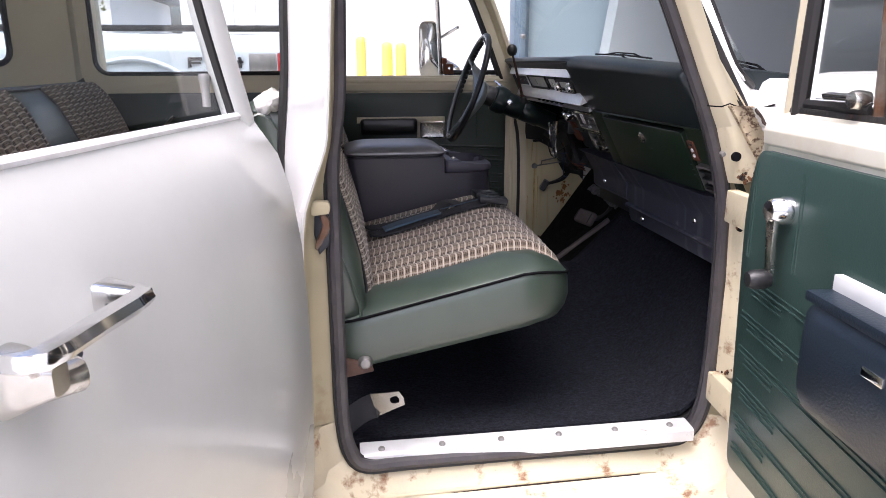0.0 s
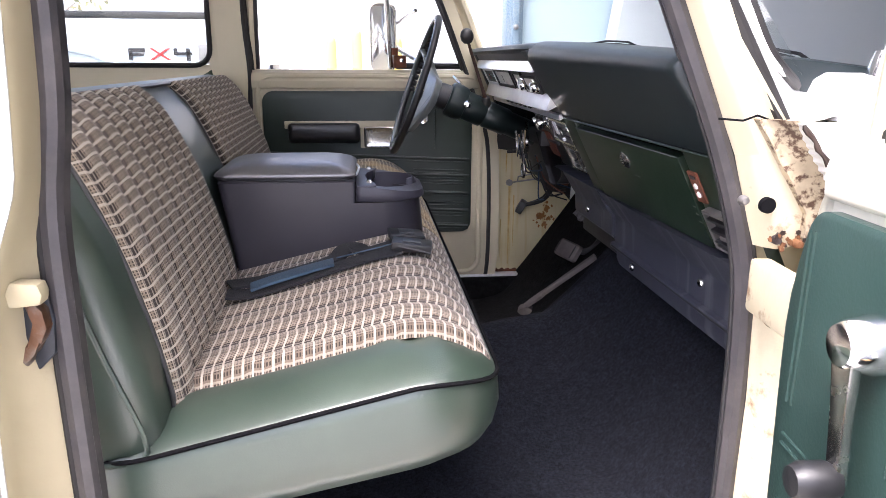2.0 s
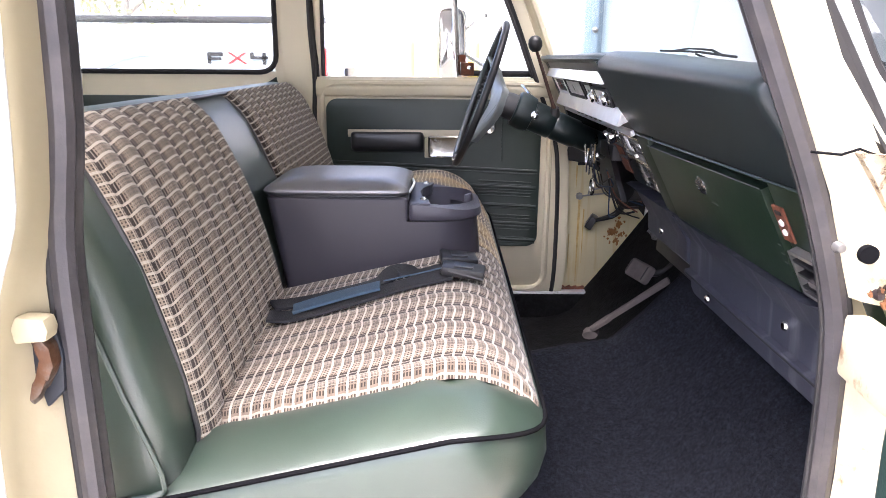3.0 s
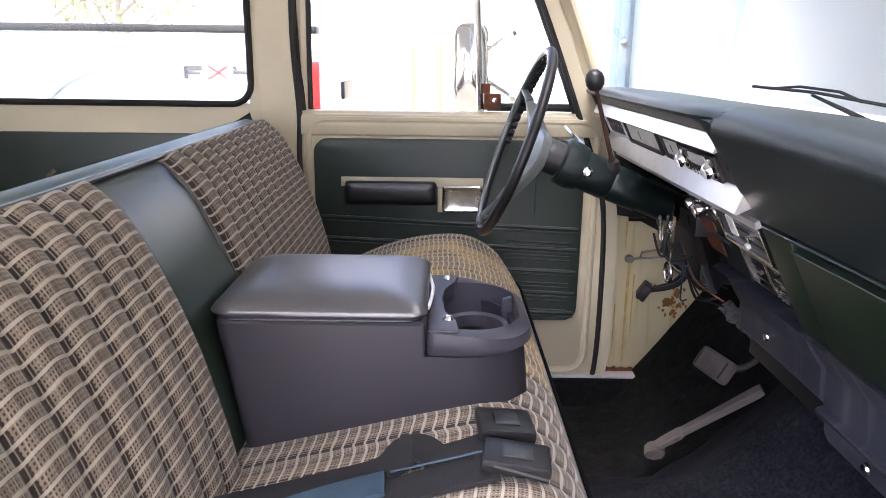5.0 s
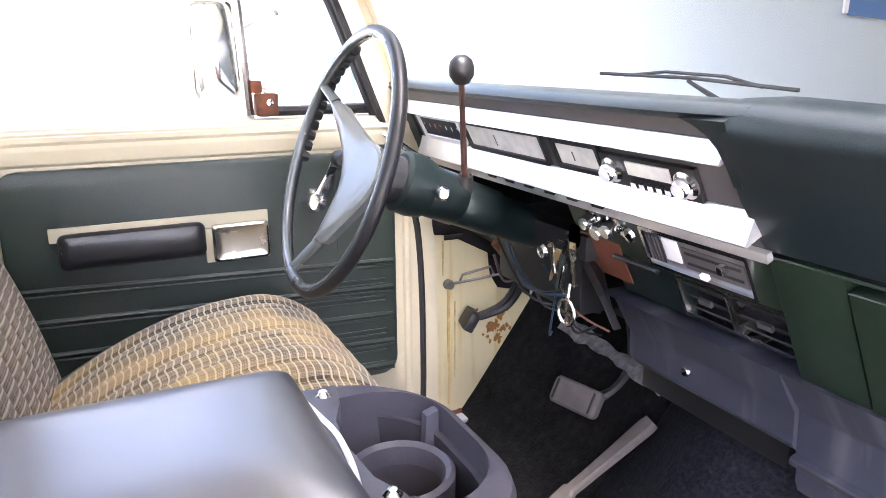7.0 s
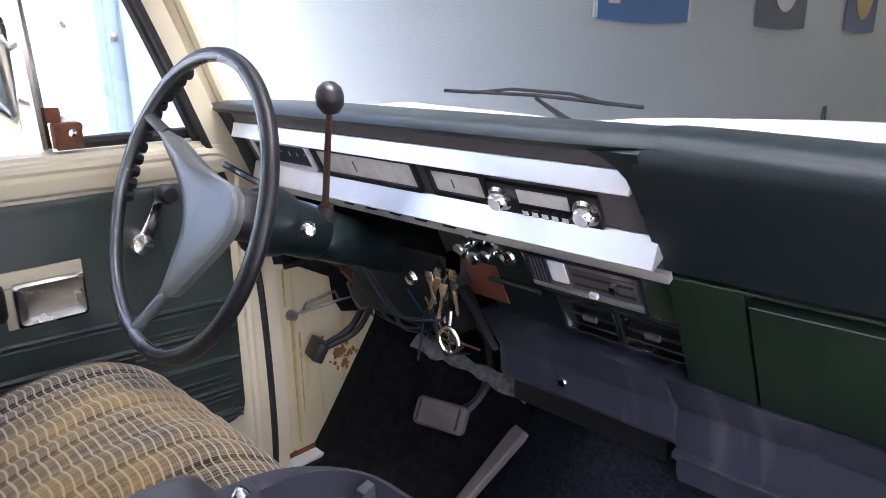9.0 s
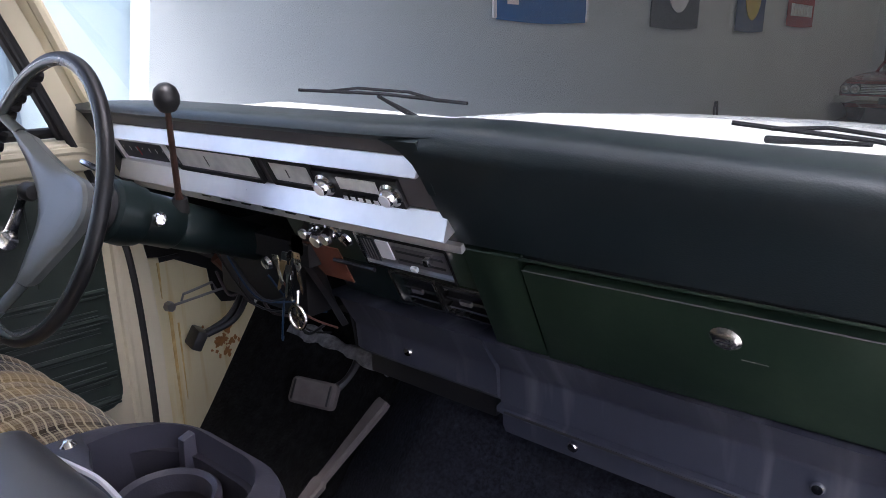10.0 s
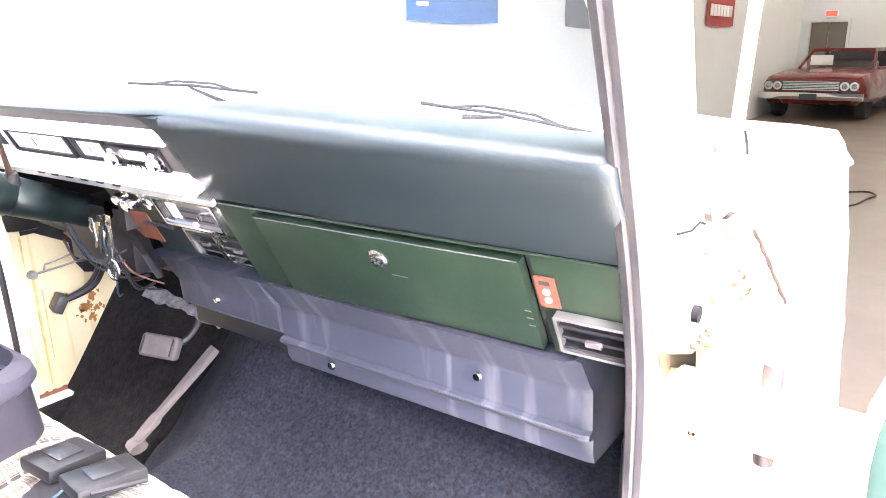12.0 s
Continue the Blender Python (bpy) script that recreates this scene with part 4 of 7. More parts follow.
# outer rocker below the opening
part("rocker_panel", loft([[(x, y, z) for y, z in ((1.30, 0.52), (1.13, 0.52), (1.105, 0.40), (1.15, 0.34), (1.30, 0.34))] for x in (-1.3, 0.86)]), RUSTY, wagon, "cream rocker panel with rust", bevel=0.006)
part("rocker_panel", loft([[(x, 2 * CY - y, z) for y, z in ((1.30, 0.52), (1.13, 0.52), (1.105, 0.40), (1.15, 0.34), (1.30, 0.34))] for x in (-1.3, 0.86)]), RUSTY, wagon, bevel=0.006)


# floor, toe board, firewall
def floor_z(x, y):
    hump = 0.075 * math.exp(-((y - CY - 0.02) / 0.24) ** 2) * min(max((x + 0.3) / 0.5, 0.3), 1)
    ramp = max(0.0, x - 0.735) * (1.15 + 0.23 * min(max((y - 2.55) / 0.2, 0), 1))
    soft = 0.03 * math.exp(-((x - 0.735) / 0.06) ** 2)
    return 0.632 + hump + ramp + soft * 0.5


def sheet(fn, us, vs, thick):
    """A sheet over a grid of u, v with the height fn(u, v) and its underside."""
    top = [[(u, v, fn(u, v)) for v in vs] for u in us]
    bot = [[(u, v, fn(u, v) - thick) for v in reversed(vs)] for u in us]
    return loft([a + b for a, b in zip(top, bot)])


part("floor_pan", sheet(lambda x, y: floor_z(x, y) - 0.012, list(np.linspace(-0.5, 1.07, 40)), list(np.linspace(1.275, 2.812, 36)), 0.04), FELT, wagon, "bare black floor underlay")
part("rear_floor", box(-3.2, -0.5, 1.2, 2.84, 0.58, 0.63), CARPET, wagon, "dark rear floor")
rng = random.Random(4)


def carpet_edge(x):
    """The carpet's torn edge beside the driver's pedals."""
    return 2.30 + 0.10 * math.sin((x + 0.2) * 2.2) - 0.10 * max(0, x - 0.62) + (0.05 * math.sin(x * 60) * 0.12)


us = list(np.linspace(-0.45, 1.05, 76))
top, bot = [], []
for x in us:
    ye = carpet_edge(x)
    ys = [1.318 + (ye - 1.318) * k / 52 for k in range(53)]

    def cz(x, y, ye=ye):
        edge = max(0.0, 1 - (ye - y) / 0.05)
        return floor_z(x, y) + 0.010 + (0.022 + 0.053 * min(max((x - 0.38) / 0.25, 0), 1)) * math.exp(-((y - 2.155) / 0.11) ** 2) - 0.016 * edge * edge + 0.005 * noise.noise(Vector((x * 4, y * 4, 0)))
    top.append([(x, y, cz(x, y)) for y in ys])
    bot.append([(x, y, cz(x, y) - 0.012) for y in reversed(ys)])
part("carpet", loft([a + b for a, b in zip(top, bot)]), CARPET, wagon, "dark navy loop carpet with a torn edge", smooth=60)
part("firewall", box(1.06, 1.09, 1.27, 2.77, 0.7, 1.40), FELT, wagon, "black firewall")
flap = []
for k in range(25):
    f = k / 24
    y, z = 2.645 - 0.31 * f, 0.962 - 0.018 * f
    w = 0.009 + 0.004 * math.sin(9 * f) + 0.003 * math.sin(31 * f + 1)
    c = 0.002 * math.sin(23 * f) + 0.002 * math.sin(47 * f)
    flap.append([(0.945 + c, y, z - w), (0.955 + c, y, z + 0.4 * c), (0.972, y, z + w), (0.976, y, z + w - 0.003), (0.960 + c, y, z - 0.003), (0.950 + c, y, z - w - 0.002)])
part("underlay_flap", loft(flap), TORNGREY, wagon, "torn grey insulation flap", smooth=30)

# kick panels
for side, m in ((1, KICK), (-1, CREAM)):
    y = flip(1.232, side) if side > 0 else 1.285
    e = 0.0 if side > 0 else 0.078
    prof = [(0.700 + e, 0.66), (0.75 + e, 0.66), (1.06, 0.95), (1.06, 1.42), (0.66 + e, 1.42), (0.705 + e, 1.22), (0.705 + e, 0.75)]
    if side > 0:
        prof = [(0.682, 0.705), (0.797, 0.700), (0.882, 0.806), (0.992, 0.950), (0.962, 0.985), (0.890, 1.000), (0.868, 1.035), (0.864, 1.088), (0.770, 1.138), (0.690, 1.150), (0.694, 1.05), (0.684, 0.80)]
    part("kick_panel", loft([[(x, y, z) for x, z in prof], [(x, y + 0.012 * side, z) for x, z in prof]]), m, wagon, "cream kick panel with rust runs", bevel=0.002)
# Black sheet stands for the shade in the opening above the panel.
part("dark_space_sheet", box(0.66, 1.06, 2.813, 2.822, 0.90, 1.42), BLACKPL, wagon, "black sheet standing for the shaded space above the kick panel")


def rust_patch(cx, cz, r, seed, y0=2.8055):
    """A ragged flake of rust lying on the kick panel."""
    g = random.Random(seed)
    pts = [(cx + r * g.uniform(0.3, 1.1) * math.cos(a), cz + r * g.uniform(0.35, 1.5) * math.sin(a)) for a in np.linspace(0, 2 * math.pi, 15)[:-1]]
    return loft([[(x, y0, z) for x, z in pts], [(x, y0 + 0.003, z) for x, z in pts]])


g = random.Random(21)
for k in range(34):
    cx, cz = 0.885 + g.gauss(0, 0.020), 0.905 + g.gauss(0, 0.024)
    part("rust_patch", rust_patch(cx, cz, g.uniform(0.0025, 0.006) + (0.007 if k < 4 else 0), k), KICKRUST, wagon, "flaking rust" if k == 0 else "")
for k, (cx, zt, zb, w) in enumerate(((0.764, 1.030, 0.735, 0.0075), (0.780, 0.985, 0.80, 0.003), (0.750, 1.13, 1.05, 0.004), (0.735, 0.90, 0.76, 0.002))):
    zs = np.linspace(zt, zb, 9)
    half = [w * (0.45 + 0.2 * g.random()) * (1 - 0.8 * (j / 8) ** 2) for j in range(9)]
    ring = [(cx - h, z) for h, z in zip(half, zs)] + [(cx + h, z) for h, z in reversed(list(zip(half, zs)))]
    part("rust_run", loft([[(x, 2.8055, z) for x, z in ring], [(x, 2.8075, z) for x, z in ring]]), RUNSTAIN, wagon, "brown rust run" if k == 0 else "")
bm = bmesh.new()
g = random.Random(9)
loft([[(x, 2.7985, 0.708), (x, 2.7985, 0.716 + g.uniform(0, 0.010)), (x, 2.806, 0.716), (x, 2.806, 0.708)] for x in np.linspace(0.70, 0.795, 14)], bm=bm)
part("kick_panel_edge", bm, RUST, wagon, "rusty panel edge")

# roof, cowl, bonnet, wings
part("roof", loft([[(x, CY + y, z) for y, z in ((-0.80, 1.825), (-0.60, 1.845), (0, 1.855), (0.60, 1.845), (0.80, 1.825), (0.86, 1.84), (0.62, 1.895), (0, 1.91), (-0.62, 1.895), (-0.86, 1.84))] for x in (-3.2, -1.5, 0.30, 0.44)]), HEADL, wagon, "pale roof with headliner", smooth=50)
ys = np.linspace(-0.86, 0.86, 19)


def ws_x(v):
    return 0.79 + 0.19 * (1 - (v / 0.86) ** 2)


part("cowl", loft([[(ws_x(v) - 0.06, CY + v, 1.405), (ws_x(v) - 0.02, CY + v, 1.432), (ws_x(v) + 0.03, CY + v, 1.428), (1.16, CY + v, 1.405), (1.16, CY + v, 1.36), (ws_x(v) - 0.06, CY + v, 1.36)] for v in np.linspace(-0.73, 0.73, 19)]), WHITE, wagon, "white painted cowl", smooth=50)
part("bonnet", loft([[(1.165, CY + v, 1.412 - 0.06 * abs(v / 0.8) ** 3), (1.5, CY + v, 1.41 - 0.075 * abs(v / 0.8) ** 3), (2.1, CY + v, 1.365 - 0.085 * abs(v / 0.8) ** 3), (2.38, CY + v, 1.29 - 0.085 * abs(v / 0.8) ** 3), (2.40, CY + v, 1.20), (1.165, CY + v, 1.28)] for v in np.linspace(-0.78, 0.78, 21)]), WHITE, wagon, "white painted bonnet", smooth=50)
for side in (-1, 1):
    part("wing", loft([[(x, flip(y + 0.10 * max(0, x - 0.95), side), z) for y, z in ((1.250 if side < 0 else 1.222, 1.452 - d), (1.18, 1.449 - d), (1.132, 1.444 - d), (1.121, 1.428 - d), (1.113, 1.40 - d), (1.105, 1.33 - d), (1.08, 1.0), (1.10, 0.55), (1.16, 0.5), (1.225, 0.6))] for x, d in ((0.87, 0.022), (0.95, 0.012), (1.1, 0.010), (1.4, 0.05), (2.1, 0.15), (2.38, 0.22))]), WHITE, wagon, "white painted front wing", smooth=50)
    if side > 0:
        part("cowl_side", loft([[(shift(x, side), flip(y, side), z) for x, z in ((0.80, 1.225), (0.885, 1.225), (0.90, 1.36), (0.86, 1.41), (0.79, 1.405), (0.745, 1.375), (0.765, 1.30))] for y in (1.222, 1.195, 1.245)]), CREAM, wagon, "cream cowl corner", bevel=0.004)
part("nose", box(2.38, 2.44, 1.27, 2.77, 0.55, 1.19), WHITE, wagon, bevel=0.03)
for x, ys2 in ((1.75, (1.34, 2.70)), (-1.9, (1.22, 2.82))):
    for y in ys2:
        wheel(wagon, x, y, 0.37, 0.2, STEEL)

# windscreen with its seal and frame
low = [Vector((ws_x(v) - 0.012, CY + v * 0.915, 1.425)) for v in ys]
high = [Vector((ws_x(v) - 0.30, CY + v * 0.86, 1.835)) for v in ys]
ws = part("windscreen", loft([[a.lerp(b, k / 6) for a, b in zip(low, high)] for k in range(7)], closed=False), WINDSHIELD, wagon, "dusty curved windscreen", smooth=60)
ws.visible_shadow = False
# the post's outer rubber (A) and the glass edge (B), from the roof down and round the lower corner
POST = [((0.50, 1.250, 1.820), (0.515, 1.272, 1.825)), ((0.555, 1.240, 1.750), (0.575, 1.255, 1.755)), ((0.640, 1.225, 1.590), (0.665, 1.236, 1.595)),
        ((0.682, 1.217, 1.504), (0.707, 1.226, 1.508)), ((0.706, 1.213, 1.449), (0.733, 1.222, 1.457)), ((0.722, 1.206, 1.420), (0.755, 1.225, 1.433)),
        ((0.746, 1.206, 1.378), (0.785, 1.246, 1.417)), ((0.780, 1.200, 1.373), (0.800, 1.265, 1.412)), ((0.815, 1.195, 1.382), (0.815, 1.285, 1.409)),
        ((0.842, 1.205, 1.396), (0.840, 1.330, 1.411)), ((0.862, 1.250, 1.406), (0.858, 1.345, 1.413))]
for side in (-1, 1):
    ex, ey = (-0.006, 0.005) if side < 0 else (0.0, 0.0)
    run = POST[:-2] if side < 0 else POST
    A = [Vector((shift(p[0], side) + ex, p[1] + ey, p[2])) for p, q in run]
    B = [Vector((shift(q[0], side) + ex, q[1] + ey, q[2])) for p, q in run]
    A2, B2 = smooth_line(A, 4), smooth_line(B, 4)
    rings = []
    for p, q in zip(A2, B2):
        mid = p.lerp(q, 0.5) + Vector((-0.001, -0.007, 0.002))
        rings.append([(v.x, flip(v.y, side), v.z) for v in (p, mid, q, q + Vector((0.004, 0.020, -0.014)), p + Vector((0.004, 0.022, -0.008)))])
    post_b = part("windscreen_post", loft(rings), WHITE if side < 0 else CREAM, wagon, "painted windscreen surround", smooth=60)
    part("post_rubber", tube([(v.x, flip(v.y - 0.002, side), v.z) for v in (A2[:22] if side > 0 else [(A2[0] + Vector((0.006, 0.004, 0))).lerp(Vector((0.744, 1.209, 1.374)), k / 8) for k in range(9)])], 0.0080, 8), DARKRUB, post_b, "black post rubber")
    part("glass_rubber", tube([(v.x, flip(v.y, side), v.z) for v in B2], 0.0085, 8), DARKRUB, post_b, "black windscreen rubber seal")
    part("post_trim", tube([(v.x - 0.006, flip(v.y - 0.008, side), v.z) for v in B2[:33]], 0.0030, 6), SILVERTRIM, post_b)
    part("inner_post", tube([(v.x + 0.008, flip(v.y + 0.022, side), v.z - 0.006) for v in B2[:22]], 0.012, 8), CREAM if side > 0 else DARKRUB, post_b)
part("lower_seal", tube([p for p in low if 1.34 < p.y < 2 * CY - 1.34], 0.011, 8), DARKRUB, wagon, "black windscreen rubber seal")
part("upper_seal", tube(high, 0.012, 8), DARKRUB, wagon)

def outset(bm, dx=-0.017, dy=-0.027, dz=0.003):
    """Moves what sits on the open side's hinge pillar out to the pillar's face."""
    bm.transform(Matrix.Translation((dx, dy, dz)))
    return bm


part("cowl_corner", loft([[(x, y, z) for y, z in ((1.150, 1.376), (1.165, 1.404 - d), (1.19, 1.420 - d), (1.23, 1.427 - d), (1.32, 1.428 - d), (1.36, 1.42 - d), (1.36, 1.37))] for x, d in ((0.806, 0.026), (0.814, 0.008), (0.828, 0.0), (0.875, 0.0))]), WHITE, wagon, "white painted cowl corner", smooth=50)
# rusted corner between the hinge pillar, the wing and the windscreen on the open side
part("wing_corner", loft([[(x, y, z) for y, z in ((1.215, 1.384 - d), (1.17, 1.390 - d), (1.132, 1.384 - d), (1.110, 1.360 - d), (1.100, 1.33 - d), (1.088, 1.25 - d), (1.082, 1.0), (1.10, 0.55), (1.16, 0.5), (1.215, 0.6))] for x, d in ((0.818, 0.10), (0.824, 0.07), (0.842, 0.02), (0.872, 0.0))]), WHITE, wagon, "white painted wing corner", smooth=50)
rows = []
for k in range(26):
    f = k / 25
    row = []
    for j in range(11):
        g = j / 10
        x = 0.729 + 0.075 * min(f * 1.25, 1) + (0.040 + 0.010 * f) * g
        z = 1.374 - 0.140 * f
        dip = -0.020 * math.sin(math.pi * min(g * 1.3, 1)) if f < 0.8 else 0
        y = 1.2300 - 0.026 * g - dip * 0.3 + 0.004 * noise.noise(Vector((x * 60, z * 45, 1))) + 0.0025 * noise.noise(Vector((x * 150, z * 120, 4)))
        row.append((x, y, z))
    rows.append(row + [(x, y + 0.03, z) for x, y, z in reversed(row)])
part("rusted_channel", outset(loft(rows)), RUSTFLAKE, wagon, "flaking rusted channel behind the door hinge", smooth=25)
seam = smooth_line([(0.742, 1.166, 1.374), (0.753, 1.160, 1.356), (0.762, 1.155, 1.341), (0.773, 1.149, 1.322), (0.784, 1.143, 1.303), (0.793, 1.137, 1.286)], 4)
part("wing_flange", loft([[(p[0] + u + 0.0016 * math.sin(47 * k) * (u < 0.01), p[1] + v, p[2] + w) for u, v, w in ((0.002, 0.002, 0), (0.012, -0.004, 0.003), (0.075, -0.03, 0.004), (0.08, 0.03, 0), (0.004, 0.03, 0))] for k, p in enumerate(seam)]), WHITE, wagon, "white painted wing edge", smooth=40)
part("torn_seam", tube([Vector(p) + Vector((0.0014 * math.sin(5 * k), -0.001, 0)) for k, p in enumerate(seam)], [0.0018 + 0.0016 * abs(math.sin(2.3 * k)) for k in range(len(seam))], 6), DARKRUST, wagon, "dark rusted seam")
part("pillar_seam", outset(tube([(0.688, 1.2445, 1.374), (0.715, 1.2395, 1.372), (0.73, 1.236, 1.378), (0.746, 1.232, 1.372)], 0.0014, 6)), WIPER, wagon, "dark sheet-metal seam")
part("header", loft([[(p.x - 0.0, p.y, p.z + 0.01), (p.x + 0.0, p.y, p.z + 0.03), (p.x - 0.10, p.y, p.z + 0.055), (p.x - 0.12, p.y, p.z - 0.01), (p.x - 0.04, p.y, p.z - 0.01)] for p in high]), CREAM, wagon, "cream windscreen header", smooth=50)


def wiper(pivot, a, b):
    w = part("wiper", tube([pivot, Vector(pivot).lerp(Vector(a).lerp(Vector(b), 0.5), 0.9), Vector(a).lerp(Vector(b), 0.5)], [0.006, 0.003, 0.003], 6), WIPER, wagon, "dark wiper arm")
    a, b = Vector(a), Vector(b)
    part("blade", tube([a, a.lerp(b, 0.5) + Vector((0.006, 0, 0.004)), b], 0.0032, 6), WIPER, w)
    part("bridge", tube([a.lerp(b, 0.15), a.lerp(b, 0.35) + Vector((0.012, 0, 0.010)), a.lerp(b, 0.65) + Vector((0.012, 0, 0.010)), a.lerp(b, 0.85)], 0.0028, 6), WIPER, w)


wiper((1.05, 2.33, 1.43), (0.892, 2.480, 1.487), (0.962, 2.145, 1.470))
wiper((1.03, 1.70, 1.435), (0.935, 1.718, 1.464), (0.945, 1.418, 1.430))

# sides behind the centre pillars, rear end
for side in (-1, 1):
    if side > 0:
        out = [(-1.02, 0.62), (-0.17, 0.62), (-0.17, 1.82), (-1.02, 1.82)]
        hole = [(-0.96, 1.42), (-0.215, 1.42), (-0.215, 1.775), (-0.96, 1.775)]
        rd = thing("rear_door", "closed cream rear door with dark green trim panel", "car door", (-0.6, 2.85, 0.62))
        part("door_shell", framed([(x, 2.80, z) for x, z in out], [(x, 2.80, z) for x, z in hole], (0, 0.11, 0)), CREAM, rd, bevel=0.006)
        part("trim_panel", box(-0.93, -0.25, 2.786, 2.80, 0.80, 1.345), DOORV, rd, bevel=0.004)
        part("window_pane", box(-0.96, -0.215, 2.855, 2.860, 1.42, 1.775), GLASS, rd).visible_shadow = False
        part("window_seal", tube([(x, 2.80, z) for x, z in round_rect(-0.965, -0.21, 1.418, 1.78, 0.05)], 0.009, 6, closed=True), DARKRUB, rd)
        part("crank", tube([(-0.75, 2.785, 1.2), (-0.75, 2.74, 1.2), (-0.68, 2.73, 1.26)], 0.008, 6), CHROME, rd)
    # quarter: panel with a window
    x0 = -1.04 if side > 0 else -1.10
    out = [(-3.15, 0.62), (x0, 0.62), (x0, 1.83), (-3.15, 1.83)]
    hole = [(-2.9, 1.46), (x0 - 0.24, 1.46), (x0 - 0.20, 1.76), (-2.9, 1.76)]
    ya, yb = flip(1.13, side), flip(1.24, side)
    q = part("quarter_panel", framed([(x, ya, z) for x, z in out], [(x, ya, z) for x, z in hole], (0, yb - ya, 0)), CREAM, wagon, "cream rear quarter with side window", bevel=0.008)
    part("quarter_glass", box(-2.9, x0 - 0.20, (ya + yb) / 2 - 0.002, (ya + yb) / 2 + 0.002, 1.46, 1.76), GLASS, q).visible_shadow = False
    part("quarter_seal", tube([(x, yb, z) for x, z in round_rect(-2.9, x0 - 0.22, 1.455, 1.765, 0.05)], 0.012, 6, closed=True), DARKRUB, q)
part("tailgate", framed([(-3.18, y, z) for y, z in ((1.2, 0.6), (2.84, 0.6), (2.84, 1.83), (1.2, 1.83))], [(-3.18, y, z) for y, z in ((1.32, 1.42), (2.72, 1.42), (2.66, 1.76), (1.38, 1.76))], (-0.06, 0, 0)), CREAM, wagon, bevel=0.006)


# ---- seats ----
SEAT_Y0, SEAT_Y1 = 1.270, 2.735


def pipe_z(x):
    """Height of the cushion's piping: rising to the front, then rolling over the front edge."""
    return 0.950 + 0.24 * x - 0.055 * max(0, (x - 0.30) / 0.15) ** 2


def front_x(y, y0, y1):
    """Plan of the cushion's front edge, rounded at both corners."""
    r = 0.13
    d = min(y - y0, y1 - y)
    return 0.455 - (r - math.sqrt(max(r * r - (r - d) ** 2, 0)) if d < r else 0)


def seat_top(x, y, y0=SEAT_Y0, y1=SEAT_Y1):
    d = max(min(y - y0, y1 - y, front_x(y, y0, y1) - x), 0)
    crown = min(max((y - 2.12) / 0.18, 0), 1) * max(0, 1 - ((x - 0.19) / 0.26) ** 2) * (1 - math.exp(-max(y1 - y, 0) / 0.05))
    puff = 0.030 + 0.022 * min(max((y - 1.38) / 0.3, 0), 1)
    return pipe_z(x) + 0.085 * crown * min(d / 0.06, 1) + puff * (1 - math.exp(-d / 0.045))


def quilted(fn, us, vs, thick, bm=None):
    """Padded cloth: a grid of points fn(u, v) -> Vector with the cloth's u, v in metres as its texture map."""
    bm = bm or bmesh.new()
    lay = bm.loops.layers.uv.verify()
    vv = [[bm.verts.new(fn(u, v)) for v in vs] for u in us]
    for i in range(len(us) - 1):
        for j in range(len(vs) - 1):
            f = bm.faces.new((vv[i][j], vv[i + 1][j], vv[i + 1][j + 1], vv[i][j + 1]))
            for lp, (a, b) in zip(f.loops, ((i, j), (i + 1, j), (i + 1, j + 1), (i, j + 1))):
                lp[lay].uv = (us[a], vs[b])
    return bm


def dense(loop, n=9, k=44):
    """Adds k points to each straight side of a corner-rounded loop with n points a corner."""
    out = []
    for i, p in enumerate(loop):
        out.append(p)
        if i % n == n - 1:
            q = loop[(i + 1) % len(loop)]
            out += [(p[0] + (q[0] - p[0]) * j / (k + 1), p[1] + (q[1] - p[1]) * j / (k + 1)) for j in range(1, k + 1)]
    return out


